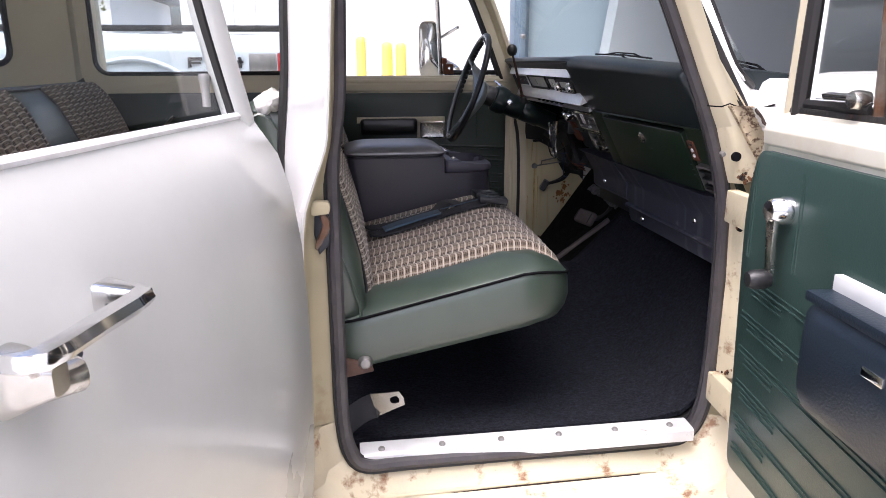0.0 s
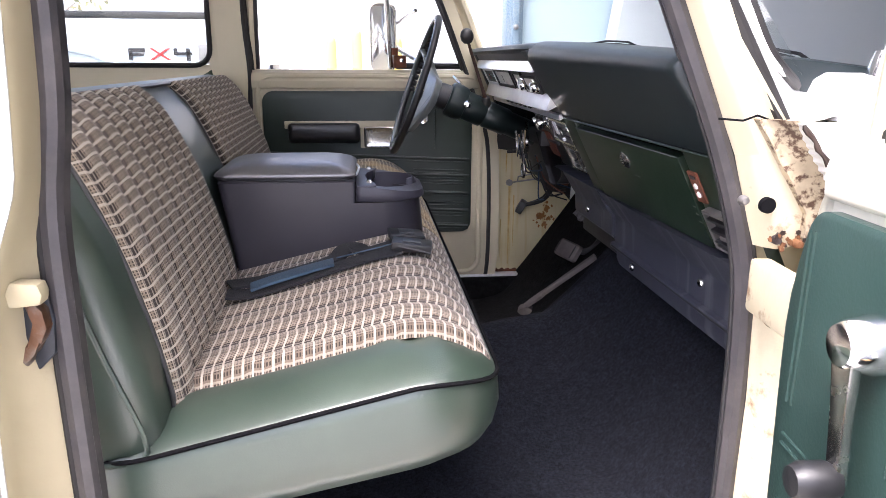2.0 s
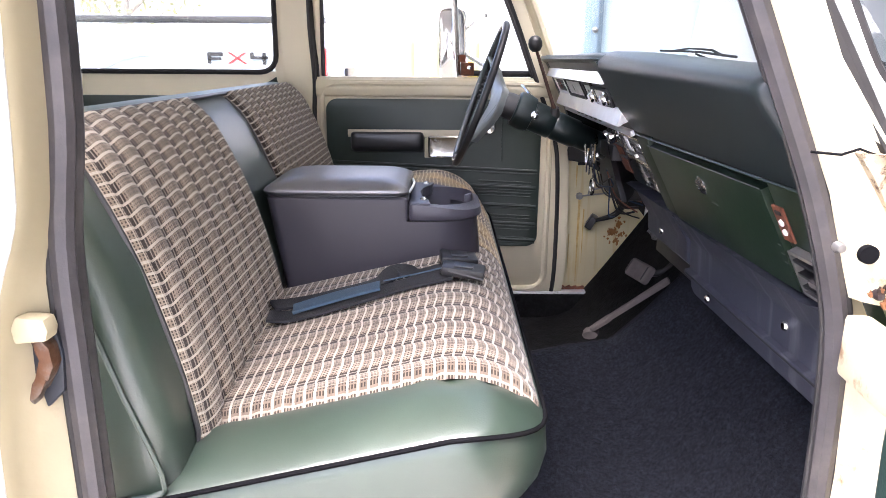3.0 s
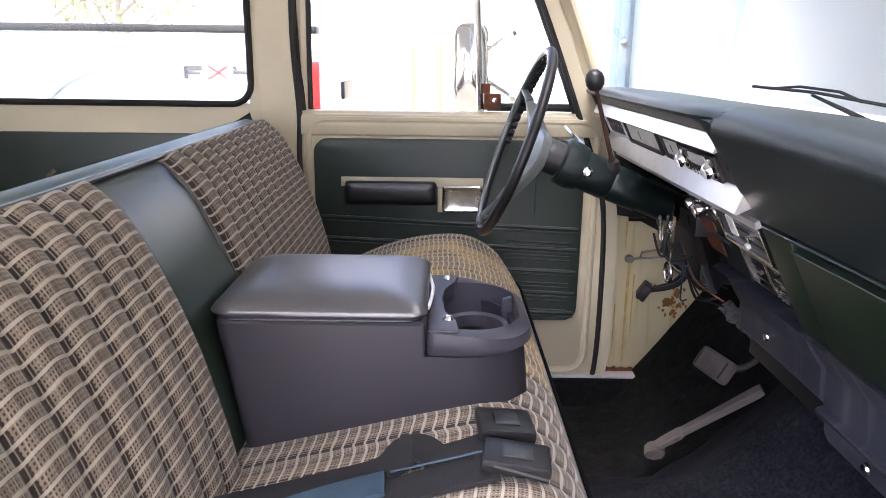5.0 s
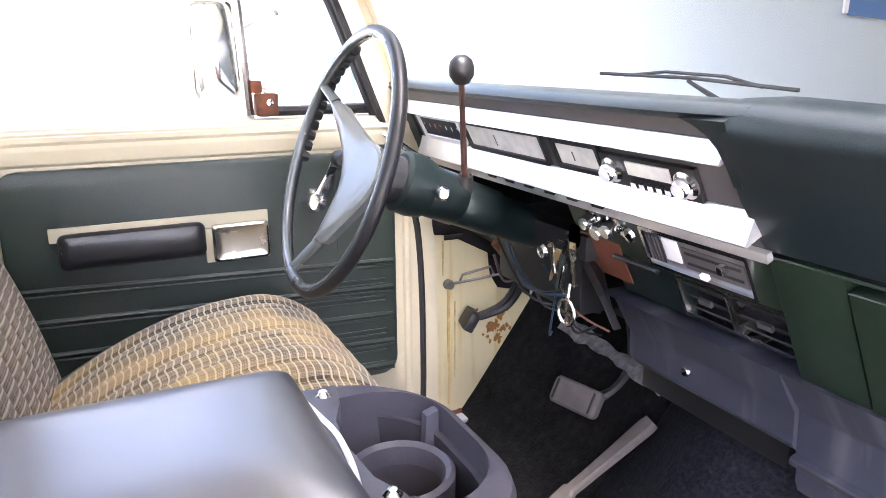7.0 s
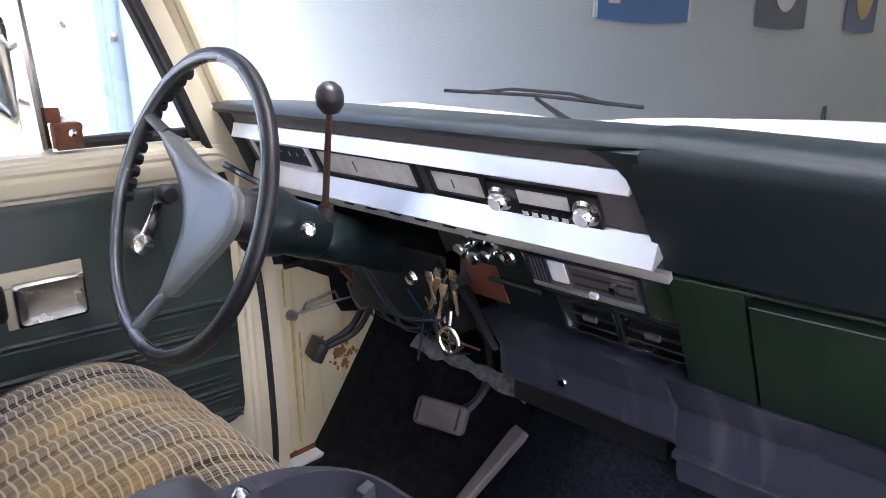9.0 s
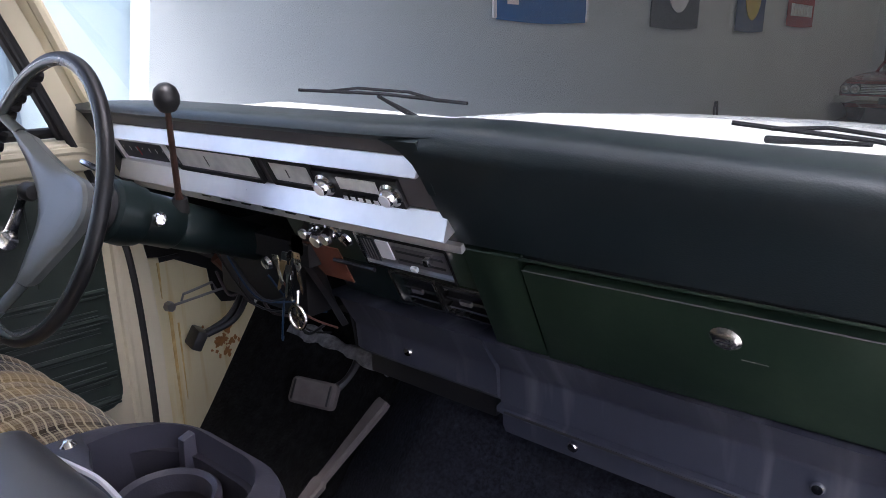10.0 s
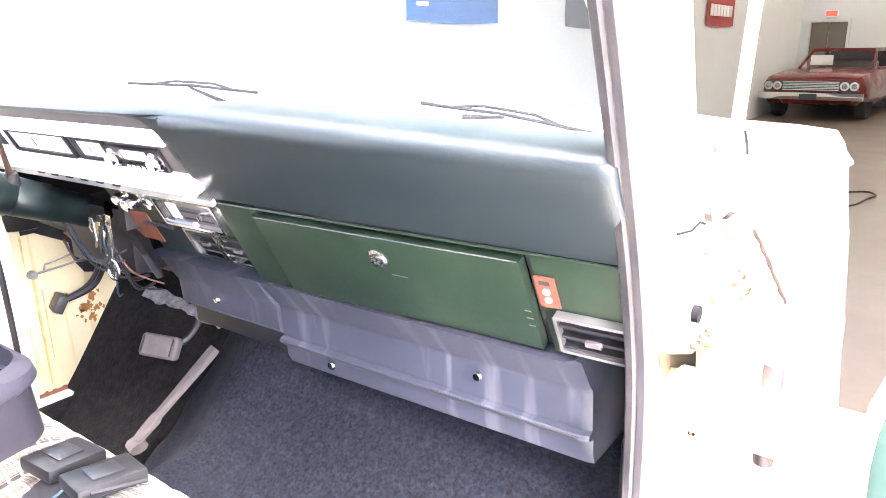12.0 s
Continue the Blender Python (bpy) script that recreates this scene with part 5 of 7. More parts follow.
def bench(name, label, dx, dz, worn_side, strip):
    """Bench seat: green vinyl body, plaid cloth faces, piping. dx, dz move it."""
    y0, y1 = SEAT_Y0, SEAT_Y1
    t = thing(name, label, "bench seat", (0.1 + dx, CY, 0.64 + dz))
    M = Matrix.Translation((dx, 0, dz))
    rings = []
    for inset, f in ((0.05, 0.0), (0.012, 0.06), (0.002, 0.25), (-0.004, 0.55), (-0.002, 0.85), (0.0, 1.0)):
        loop = []
        for px, py in dense(round_rect(-0.14 + inset, 0.455 - inset, y0 + inset, y1 - inset, 0.13 - inset * 0.5, 8)):
            zb = 0.832 + 0.20 * min(max(px, 0), 0.37)
            loop.append((px, py, zb + (pipe_z(px) - zb) * f))
        rings.append(loop)
    for inset in (0.008, 0.02, 0.04, 0.07, 0.11, 0.148, 0.205, 0.25):
        rings.append([(px, py, seat_top(px, py) - (0.016 if inset > 0.03 else 0.005) * min(max((min(py - 1.40, 2.60 - py) + 0.012) / 0.014, 0), 1)) for px, py in dense(round_rect(-0.14 + inset, 0.455 - inset, y0 + inset, y1 - inset, max(0.13 - inset * 0.5, 0.03), 8))])
    bm = loft(rings)
    bm.transform(M)
    c = part("cushion", bm, GREENV, t, "green vinyl cushion", smooth=60)
    pl = [(px, py, pipe_z(px) + 0.003) for px, py in round_rect(-0.14, 0.456, y0 - 0.001, y1 + 0.001, 0.13, 8)]
    bm = tube(pl, 0.0032, 6, closed=True)
    bm.transform(M)
    part("piping", bm, WIPER, c, "dark piping")

    def cloth(u, v):
        fx = front_x(u, y0, y1) - 0.006
        x = -0.04 + (fx + 0.04) * v / 0.49
        puff = 0.0065 * abs(math.sin(math.pi * u / 0.0575)) ** 0.6
        e = min(max(min(u - 1.40, 2.60 - u) / 0.007, 0), 1)
        front = min(max((0.49 - v) / 0.02, 0), 1)
        return M @ Vector((x, u, max(seat_top(x, u), pipe_z(x) + 0.004) - 0.010 + e * (0.010 + 0.004 * front + puff * front)))

    vs = list(np.linspace(0, 0.49, 64))
    part("seat_cloth", quilted(cloth, list(np.linspace(1.40, 2.02, 100)), vs, 0.01), PLAID, t, "brown and cream plaid tweed", smooth=80)
    part("seat_cloth", quilted(cloth, list(np.linspace(2.02, 2.60, 100)), vs, 0.01), PLAIDWORN if worn_side else PLAID, t, "worn yellowed plaid tweed", smooth=80)

    # backrest, leaning back
    H = 0.515
    curve = smooth_line([(0.006, 0, 0.930), (-0.010, 0, 1.040), (-0.036, 0, 1.149), (-0.066, 0, 1.240), (-0.108, 0, 1.330), (-0.166, 0, 1.420)], 12)
    run = [0.0]
    for a, b in zip(curve, curve[1:]):
        run.append(run[-1] + (b - a).length)

    def on_back(s, q, y):
        """Point on the backrest: s, the share of its height; q, out of its curved front; y, across."""
        w = min(max(s, 0), 1) * run[-1]
        k = min(max(i for i, r in enumerate(run) if r <= w), len(run) - 2)
        d = (curve[k + 1] - curve[k]).normalized()
        p = curve[k] + d * (w - run[k])
        return M @ (p + Vector((d.z, 0, -d.x)) * q + Vector((0, y, 0)))

    rings = []
    for s, inset, front in ((0.0, 0.05, -0.05), (0.01, 0.02, -0.02), (0.05, 0.0, -0.006), (0.25, 0, 0.0), (0.55, 0.0, 0.002), (0.80, 0.004, 0.0), (0.90, 0.008, -0.008), (0.95, 0.014, -0.018), (0.985, 0.024, -0.036), (1.0, 0.04, -0.062)):
        loop = []
        th = 0.15 - 0.075 * s
        for q, py in round_rect(-th + inset * 0.4, front, y0 + 0.01 + inset, y1 - 0.01 - inset, 0.035, 4):
            loop.append(on_back(s, q, py))
        rings.append(loop)
    b = part("backrest", loft(rings), GREENV, t, "green vinyl backrest", smooth=60)
    if worn_side:
        g = random.Random(5)
        torn = []
        for s, r in ((-0.012, 0.5), (-0.006, 0.9), (0.0, 1.0), (0.006, 0.85), (0.010, 0.35)):
            ring = []
            for k in range(22):
                a = 2 * math.pi * k / 22
                rag = 1 + g.uniform(-0.16, 0.16)
                q = -0.028 + 0.030 * r * rag * math.cos(a)
                ring.append(on_back(0.965 + 0.043 * r * rag * math.sin(a), q, y0 + 0.030 - s * 2.4))
            torn.append(ring)
        part("torn_foam", loft(torn, caps=True), FOAM, b, "torn white foam at the top corner", smooth=40)

    def back_cloth(u, v):
        s, u0 = v / H, u
        fr = -0.014 * max(0, (s - 0.80) / 0.135) ** 2 - 0.02 * max(0, (0.08 - s) / 0.08)
        puff = 0.009 * abs(math.sin(math.pi * u / 0.0575)) ** 0.6
        e = min(max(min(abs(u0 - g) for g in (1.36, *strip, 2.68)) / 0.018, 0), 1)
        return on_back(s, fr - 0.001 + e * (0.008 + puff), u)

    vs = list(np.linspace(0.02, H * 0.935, 50))
    for k, (a, e) in enumerate(((1.36, strip[0]), (strip[1], 2.68))):
        part("back_cloth", quilted(back_cloth, list(np.linspace(a, e, 100)), vs, 0.01), PLAID, t, "brown and cream plaid tweed", smooth=80)
        for yy in (a, e):
            part("seam", tube([back_cloth(yy, v) for v in vs[::4]], 0.004, 6), BLACKV, b)
    part("top_piping", tube([on_back(0.938, -0.010, yy) for yy in np.linspace(y0 + 0.06, y1 - 0.06, 12)], 0.005, 6), BLACKV, b)
    for yy in (y0 + 0.008, y1 - 0.008):
        pts = [on_back(s, q, yy) for s, q in ((0.05, -0.02), (0.3, -0.035), (0.6, -0.04), (0.9, -0.045), (0.95, -0.07), (0.9, -0.10), (0.5, -0.12), (0.05, -0.135), (0.03, -0.08))]
        part("side_piping", tube(smooth_line(pts, 4, True), 0.0035, 6, closed=True), GREENV, b)
    for yy in (y0 + 0.014, y1 - 0.014):
        br = part("bracket", loft([[M @ Vector((x, yy + w, z)) for x, z in ((-0.10, 0.868), (0.0, 0.850), (0.006, 0.828), (-0.10, 0.808))] for w in (-0.012, -0.004)]), RODRUST, t, "rusty brown hinge bracket", bevel=0.002)
        part("bolt", lathe([(0, 0.012), (0.010, 0.010), (0.016, 0.0), (0.016, -0.004), (0, -0.004)], M @ Vector((-0.012, yy - 0.012, 0.850)), (0, -1, 0), 12), STEEL, br)
    for x in (0.0, 0.35):
        for yy in (y0 + 0.60, y1 - 0.34):
            part("seat_riser", box(x + dx - 0.03, x + dx + 0.03, yy - 0.02, yy + 0.02, 0.63 + 0.03 * dz, 0.83 + dz), BLACKPL, t)
    return t


bench("bench_seat", "green vinyl and brown plaid tweed front bench seat", 0, 0, True, (1.853, 2.06))
bench("bench_seat", "green vinyl and brown plaid tweed rear bench seat", -0.79, 0.0, False, (1.985, 2.21))


# ---- console on the seat ----
def console():
    t = thing("centre_console", "violet-grey vinyl centre console resting on the bench seat", "console", (0.18, CY, 1.0))
    ya, yb = 1.882, 2.140

    def plan(x0, x1, i, rb, rf):
        out = []
        for cx, cy, st, r in ((x1 - i - rf, yb - i - rf, 0, rf), (x0 + i + rb, yb - i - rb, 90, rb), (x0 + i + rb, ya + i + rb, 180, rb), (x1 - i - rf, ya + i + rf, 270, rf)):
            out += [(cx + r * math.cos(radians(st + 90 * k / 8)), cy + r * math.sin(radians(st + 90 * k / 8))) for k in range(9)]
        return out

    def rear(z):
        return -0.034 + (1.20 - z) * 0.16

    rings = []
    for z, i in ((0.985, 0.004), (1.0, 0.0), (1.05, 0.0), (1.10, 0.0), (1.1515, 0.0), (1.1515, 0.014), (1.06, 0.016), (1.022, 0.016)):
        rings.append([(x, y, z) for x, y in plan(rear(z), 0.395 - 0.010 * max(0, (z - 1.05) / 0.10), i, 0.02, 0.085)])
    part("body", loft(rings), GREYPL, t, "violet-grey vinyl sides", smooth=30)
    rings = [[(x, y, z) for x, y in plan(rear(z), 0.246, i, 0.02, 0.006)] for z, i in ((1.105, 0.018), (1.15, 0.018), (1.1515, 0.0), (1.17, 0.0), (1.195, 0.0), (1.1995, 0.005))]
    part("upper_body", loft(rings), GREYPL, t, smooth=30)
    rings = []
    for z, i in ((1.2005, 0.006), (1.203, 0.0), (1.209, -0.003), (1.214, 0.0), (1.220, 0.010), (1.2265, 0.028), (1.231, 0.05), (1.2325, 0.085)):
        rings.append([(x, y, z) for x, y in plan(rear(1.2) - 0.004, 0.245, i, 0.03, 0.02)])
    lid = part("lid", loft(rings), LIDV, t, "padded violet-grey vinyl lid", smooth=60)
    part("lid_seam", tube([(x, y, 1.2) for x, y in plan(rear(1.2) - 0.003, 0.244, 0.004, 0.03, 0.02)], 0.0022, 6, closed=True), BLACKV, lid)
    # cup holder tray
    outer = [(x, y) for x, y in plan(0.247, 0.392, 0.0, 0.012, 0.085)]
    hole = []
    for x, y in outer:
        hole.append((0.322 + (x - 0.322) * 0.80, CY + 0.002 + (y - CY - 0.002) * 0.80))
    rings = [[(x, y, 1.153) for x, y in outer], [(x + (0.003 if x > 0.3 else 0), y + (0.003 if y > CY else -0.003), 1.157) for x, y in outer], [(x + (0.003 if x > 0.3 else 0), y + (0.003 if y > CY else -0.003), 1.166 + 0.008 * math.cos((x - 0.25) * 20)) for x, y in outer], [(x, y, 1.177 + 0.008 * math.cos((x - 0.25) * 20)) for x, y in outer],
             [(0.5 * (x + a), 0.5 * (y + b), 1.179 + 0.008 * math.cos((x - 0.25) * 20)) for (x, y), (a, b) in zip(outer, hole)], [(x, y, 1.18) for x, y in hole], [(x, y, 1.05) for x, y in hole], [(0.322 + (x - 0.322) * 0.9, CY + (y - CY) * 0.9, 1.035) for x, y in hole], [(0.322 + (x - 0.322) * 0.01, CY + (y - CY) * 0.01, 1.034) for x, y in hole]]
    tray = part("cup_tray", loft(rings, caps=False), GREYHARD, t, "hard violet-grey plastic cup tray", smooth=45)
    for cy in (CY - 0.0,):
        part("cup_ring", lathe([(0.040, -0.092), (0.050, -0.092), (0.052, 0.014), (0.048, 0.018), (0.043, 0.014), (0.040, -0.004)], (0.318, cy, 1.130), (0, 0, 1), 28, caps=False), GREYHARD, tray)
        # Black disc paints the well's deep shade onto its floor.
        part("well_shade_disc", lathe([(0.0, 0.0), (0.0395, 0.0), (0.0395, 0.003), (0.0, 0.003)], (0.318, cy, 1.038), (0, 0, 1), 24), BLACKPL, tray)
    part("ledge", loft([[(x, y, z) for x, y in ((0.249, ya + 0.006), (0.290, ya + 0.006), (0.286, 1.930), (0.270, 1.960), (0.265, CY), (0.270, 2.062), (0.286, 2.092), (0.294, yb - 0.006), (0.249, yb - 0.006))] for z in (1.165, 1.184, 1.187)]), GREYHARD, tray, bevel=0.002)
    part("fin", loft([[(x, y, z) for x, z in ((0.355, 1.045), (0.376, 1.045), (0.376, 1.176), (0.362, 1.172))] for y in (CY + 0.036, CY + 0.048)]), GREYHARD, tray, bevel=0.002)
    for yy in (1.933, 2.117):
        part("latch_button", lathe([(0, 0.006), (0.004, 0.0055), (0.006, 0.003), (0.0085, 0.001), (0.009, 0), (0.009, -0.006), (0, -0.006)], (0.276, yy, 1.186), (0, 0, 1), 14), CHROME, tray)
    part("trim_arc", tube(smooth_line([(0.248, 1.93, 1.203), (0.252, 1.96, 1.207), (0.254, 2.0, 1.209), (0.250, 2.04, 1.208), (0.247, 2.085, 1.203)], 5), 0.0028, 6), SILVERTRIM, tray)


console()


# ---- dashboard ----
DN = Vector((-0.887, 0, -0.461))                      # out of the sloping face, to the rear


def face(y, z, out=0.0):
    bow = 0.031 * max(0.0, 1.87 - y)                  # the face falls away towards the passenger's side
    return Vector((0.638 + (1.436 - z) * 0.52 + bow, y, z)) + DN * out


def slab(y0, y1, z0, z1, a, b, bm=None):
    """A block on the sloping face, from depth a to depth b out of it."""
    return loft([[face(y0, z0, d), face(y1, z0, d), face(y1, z1, d), face(y0, z1, d)] for d in (a, b)], bm=bm)


def slab_frame(y0, y1, z0, z1, w, a, b, r=0.004):
    o = [face(y, z, a) for y, z in round_rect(y0, y1, z0, z1, r, 3)]
    i = [face(y, z, a) for y, z in round_rect(y0 + w, y1 - w, z0 + w, z1 - w, r * 0.6, 3)]
    return framed(o, i, DN * (b - a))


def dashboard():
    t = thing("dashboard", "dark green padded dashboard with silver instrument strip", "dashboard", (0.8, CY, 1.0))
    # padded top: full-height pad ahead of the passenger, thin brow over the dials
    def crest(y):
        return 0.004 * math.sin((y - 1.2) * 2.0)
    pad = [(0.952, 1.425), (0.90, 1.452), (0.80, 1.466), (0.70, 1.474), (0.645, 1.474), (0.622, 1.466), (0.614, 1.452), (0.618, 1.435), (0.655, 1.375), (0.690, 1.330), (0.698, 1.321), (0.735, 1.330), (0.93, 1.40)]
    rings = []
    for y, k in ((1.268, 0.035), (1.273, 0.012), (1.288, 0.003), (1.33, 0), (1.45, 0), (1.6, 0), (1.75, 0), (1.85, 0), (1.935, 0.0), (1.954, 0.0), (1.960, 0.005)):
        f = min(max((1.93 - y) / 0.66, 0), 1)
        ring = []
        for x, z in pad:
            near = min(max((0.92 - x) / 0.2, 0), 1)
            z2 = z - k * (z - 1.40) * 1.4 + crest(y) - (0.024 * f * near + (0.010 + 0.016 * f) * (1 - near)) * max(0.0, (z - 1.40) / 0.074)
            ring.append((x + k * (0.75 - x) * 1.2 + 0.018 * f * near, y, z2))
        rings.append(ring)
    part("dash_pad", loft(rings), PADV, t, "dark green-black padded vinyl", smooth=60)
    brow = [(0.952, 1.425), (0.90, 1.452), (0.80, 1.466), (0.70, 1.474), (0.63, 1.477), (0.606, 1.472), (0.602, 1.464), (0.610, 1.458), (0.66, 1.452), (0.70, 1.44), (0.93, 1.40)]
    rings = [[(x + e * min(max((0.70 - x) / 0.06, 0), 1), y, z - 0.0012) for x, z in brow] for y, e in ((1.935, 0.016), (1.962, 0.013), (1.985, 0.007), (2.02, 0.002), (2.08, 0.0), (2.2, 0.0), (2.5, 0.0), (2.72, 0.0))] + [[(x + 0.02, y, z - 0.006) for x, z in brow] for y in (2.79, 2.80)]
    b = part("dash_brow", loft(rings), PADV, t, "dark padded brow over the dials", smooth=60)
    corner = ((1.950, 1.464), (2.006, 1.464), (1.990, 1.458), (1.977, 1.449), (1.968, 1.437), (1.963, 1.420), (1.960, 1.400), (1.950, 1.400))
    part("brow_corner", loft([[face(y, z, d) for y, z in corner] for d in (-0.01, 0.010, 0.014)]), PADV, b, "rounded padded corner", smooth=50)
    part("brow_underside", box(0.66, 0.90, 1.96, 2.79, 1.425, 1.437), GREYTRIM, t)
    part("end_cheek", loft([[(x, y, z) for x, z in ((0.625, 1.462), (0.80, 1.462), (0.80, 1.20), (0.74, 1.20), (0.69, 1.32))] for y in (2.735, 2.795)]), PADV, t, "dark green end cheek", bevel=0.006)
    # instrument panel
    ip = part("instrument_panel", slab(1.958, 2.735, 1.318, 1.462, -0.03, 0.0), GREYTRIM, t, "grey instrument panel", bevel=0.002)
    def strip(y0, z0, z1, out, tilt):
        """A bright moulding whose front stands nearly upright on the sloping face."""
        dz = z1 - z0
        ring = ((z1, 0.001), (z1, out), (z1 - 0.3 * dz, out + 0.25 * tilt * dz), (z0 + 0.1 * dz, out + 0.85 * tilt * dz), (z0, out + 0.80 * tilt * dz), (z0, 0.001))
        part("silver_strip", loft([[face(y, z, d) for z, d in ring] for y in (y0, 2.735)]), BRIGHTTRIM, ip, "bright silver strip", smooth=30)

    strip(1.966, 1.4220, 1.4385, 0.003, 1.15)
    strip(1.953, 1.3440, 1.3685, 0.003, 1.15)
    strip(1.948, 1.318, 1.3275, 0.008, 0.3)
    for k in range(6):
        y = 2.20 + 0.055 * k
        part("lower_tab", slab(y, y + 0.022, 1.3275, 1.3400, 0.003, 0.0120), BLACKPL, ip)
    for y0, y1, z0, z1, m in ((2.30, 2.52, 1.375, 1.412, GAUGE), (2.178, 2.268, 1.377, 1.409, GAUGE), (2.545, 2.70, 1.376, 1.412, GAUGEDK)):
        g = part("gauge", slab(y0, y1, z0, z1, 0.001, 0.003), m, ip, "gauge window")
        part("bezel", slab_frame(y0 - 0.005, y1 + 0.005, z0 - 0.005, z1 + 0.005, 0.006, 0.001, 0.007), BLACKPL if m is GAUGE else SILVERTRIM, g)
        n = int((y1 - y0) / 0.022) if m is GAUGEDK else 0
        for k in range(n):
            yy = y0 + 0.012 + k * 0.022
            part("scale_mark", slab(yy, yy + 0.0010, z0 + 0.016 + 0.004 * (k % 3 == 0), z0 + 0.023, 0.0032, 0.004), BLACKPRINT if m is GAUGE else WHITEPRINT, g)
        part("pointer", slab(y0 + 0.6 * (y1 - y0), y0 + 0.6 * (y1 - y0) + 0.0016, z0 + 0.008, z1 - 0.012, 0.0034, 0.0043), REDPRINT if m is GAUGEDK else GREYTRIM, g)
    # radio
    r = part("radio", slab(2.015, 2.170, 1.368, 1.406, 0.001, 0.008), BLACKPL, t, "black car radio with chrome knobs", bevel=0.002)
    part("radio_dial", slab(2.052, 2.122, 1.386, 1.402, 0.008, 0.010), GAUGE, r)
    for k in range(5):
        part("radio_button", slab(2.053 + 0.014 * k, 2.064 + 0.014 * k, 1.372, 1.380, 0.008, 0.013), BLACKPL, r, bevel=0.001)
        part("button_face", slab(2.0545 + 0.014 * k, 2.0625 + 0.014 * k, 1.3735, 1.3785, 0.013, 0.0137), SILVERTRIM, r)
    for y in (2.150, 2.030):
        part("radio_knob", lathe([(0.0, 0.015), (0.009, 0.015), (0.012, 0.012), (0.013, 0.006), (0.017, 0.003), (0.017, 0.0), (0, 0)], face(y, 1.388, 0.008), DN, 20), CHROME, r, "chrome knob")
        # Pale disc paints the bright reflection on the knob's front.
        part("knob_reflection", lathe([(0, 0.0165), (0.0085, 0.0162), (0.009, 0.0150), (0, 0.0150)], face(y, 1.388, 0.008), DN, 20), SILVERTRIM, r, "pale disc standing for the reflection on the knob face")
    # lower green metal
    part("lower_panel", slab(1.958, 2.335, 1.235, 1.319, -0.04, -0.016), GREENP, t, "green painted lower panel", bevel=0.003)
    part("lower_panel", slab(2.12, 2.27, 1.165, 1.2345, -0.05, -0.018), DKGREENP, t, "dark green lower panel", bevel=0.004)
    part("lower_panel", slab(1.874, 1.9565, 1.165, 1.3165, -0.02, 0.0), GREENP, t, "green painted lower panel", bevel=0.003)
    part("lower_panel", slab(1.268, 1.400, 1.165, 1.3165, -0.02, -0.001), GREENP, t, "green painted lower panel", bevel=0.003)
    part("seam_bead", tube([face(y, 1.3185, 0.0) for y in (1.27, 1.95)], 0.002, 6), GREENP, t)
    part("patch", slab(2.236, 2.330, 1.188, 1.252, -0.0155, -0.013), REDBROWN, t, "bare red-brown primer patch", bevel=0.001)
    part("bracket_plate", loft([[(0.735, 2.345, 1.25), (0.745, 2.27, 1.17), (0.76, 2.25, 1.12), (0.79, 2.31, 1.13), (0.79, 2.36, 1.24)], [(0.75, 2.345, 1.25), (0.76, 2.27, 1.17), (0.775, 2.25, 1.12), (0.805, 2.31, 1.13), (0.805, 2.36, 1.24)]]), BLACKPL, t, "black bracket plate", bevel=0.002)
    part("pull_handle", tube([face(2.25, 1.234, -0.008), face(2.16, 1.234, -0.008)], 0.0035, 6), BLACKPL, t, "slim black pull")
    gl = part("glovebox_door", slab(1.413, 1.870, 1.168, 1.306, -0.012, 0.004), GREENP, t, "green painted glovebox door", bevel=0.003)
    part("edge_trim", tube([face(1.415, 1.307, 0.004), face(1.869, 1.307, 0.004)], 0.0009, 6), GREYTRIM, gl)
    lk = part("lock", lathe([(0, 0.006), (0.010, 0.006), (0.0135, 0.0035), (0.0165, 0.001), (0.0165, 0), (0, 0)], face(1.640, 1.272, 0.004), DN, 24), OLDCHROME, gl, "worn chrome glovebox lock")
    for dz in (-0.0045, 0.0, 0.0045):
        part("emblem_bar", slab(1.633, 1.647, 1.2712 + dz, 1.2728 + dz, 0.0098, 0.0106), BLACKPRINT, lk)
    part("scratch", slab(1.60, 1.626, 1.247, 1.2482, 0.004, 0.0046), GREYTRIM, gl)
    for k in range(3):
        part("chip", slab(1.415, 1.424, 1.208 + 0.012 * k, 1.2096 + 0.012 * k, 0.004, 0.0046), GREYTRIM, gl)
    part("gap_strip", slab(1.400, 1.874, 1.3085, 1.3165, -0.022, -0.012), BLACKPL, t)
    part("gap_strip", slab(1.4005, 1.4125, 1.165, 1.3165, -0.022, -0.012), BLACKPL, t)
    sw = part("warning_tag", slab(1.372, 1.398, 1.246, 1.290, 0.001, 0.004), REDBROWN, t, "red-brown tag with two pale dots")
    for z in (1.258, 1.270):
        part("dot", lathe([(0, 0.003), (0.004, 0.0025), (0.005, 0), (0, 0)], face(1.385, z, 0.004), DN, 12), WHITEPRINT, sw)
    part("tag_slot", slab(1.378, 1.392, 1.280, 1.285, 0.004, 0.005), BLACKPRINT, sw)
    def cslab(y0, y1, z0, z1, a, b):
        return slab(y0 + 0.038, y1 + 0.038, z0 - 0.006, z1 - 0.006, a - 0.016, b - 0.016)

    def cframe(y0, y1, z0, z1, w, a, b):
        return slab_frame(y0 + 0.038, y1 + 0.038, z0 - 0.006, z1 - 0.006, w, a - 0.016, b - 0.016)

    # heater control
    h = part("heater_control", cslab(1.958, 2.128, 1.252, 1.305, 0.001, 0.005), STEEL, t, "silver heater control plate", bevel=0.0015)
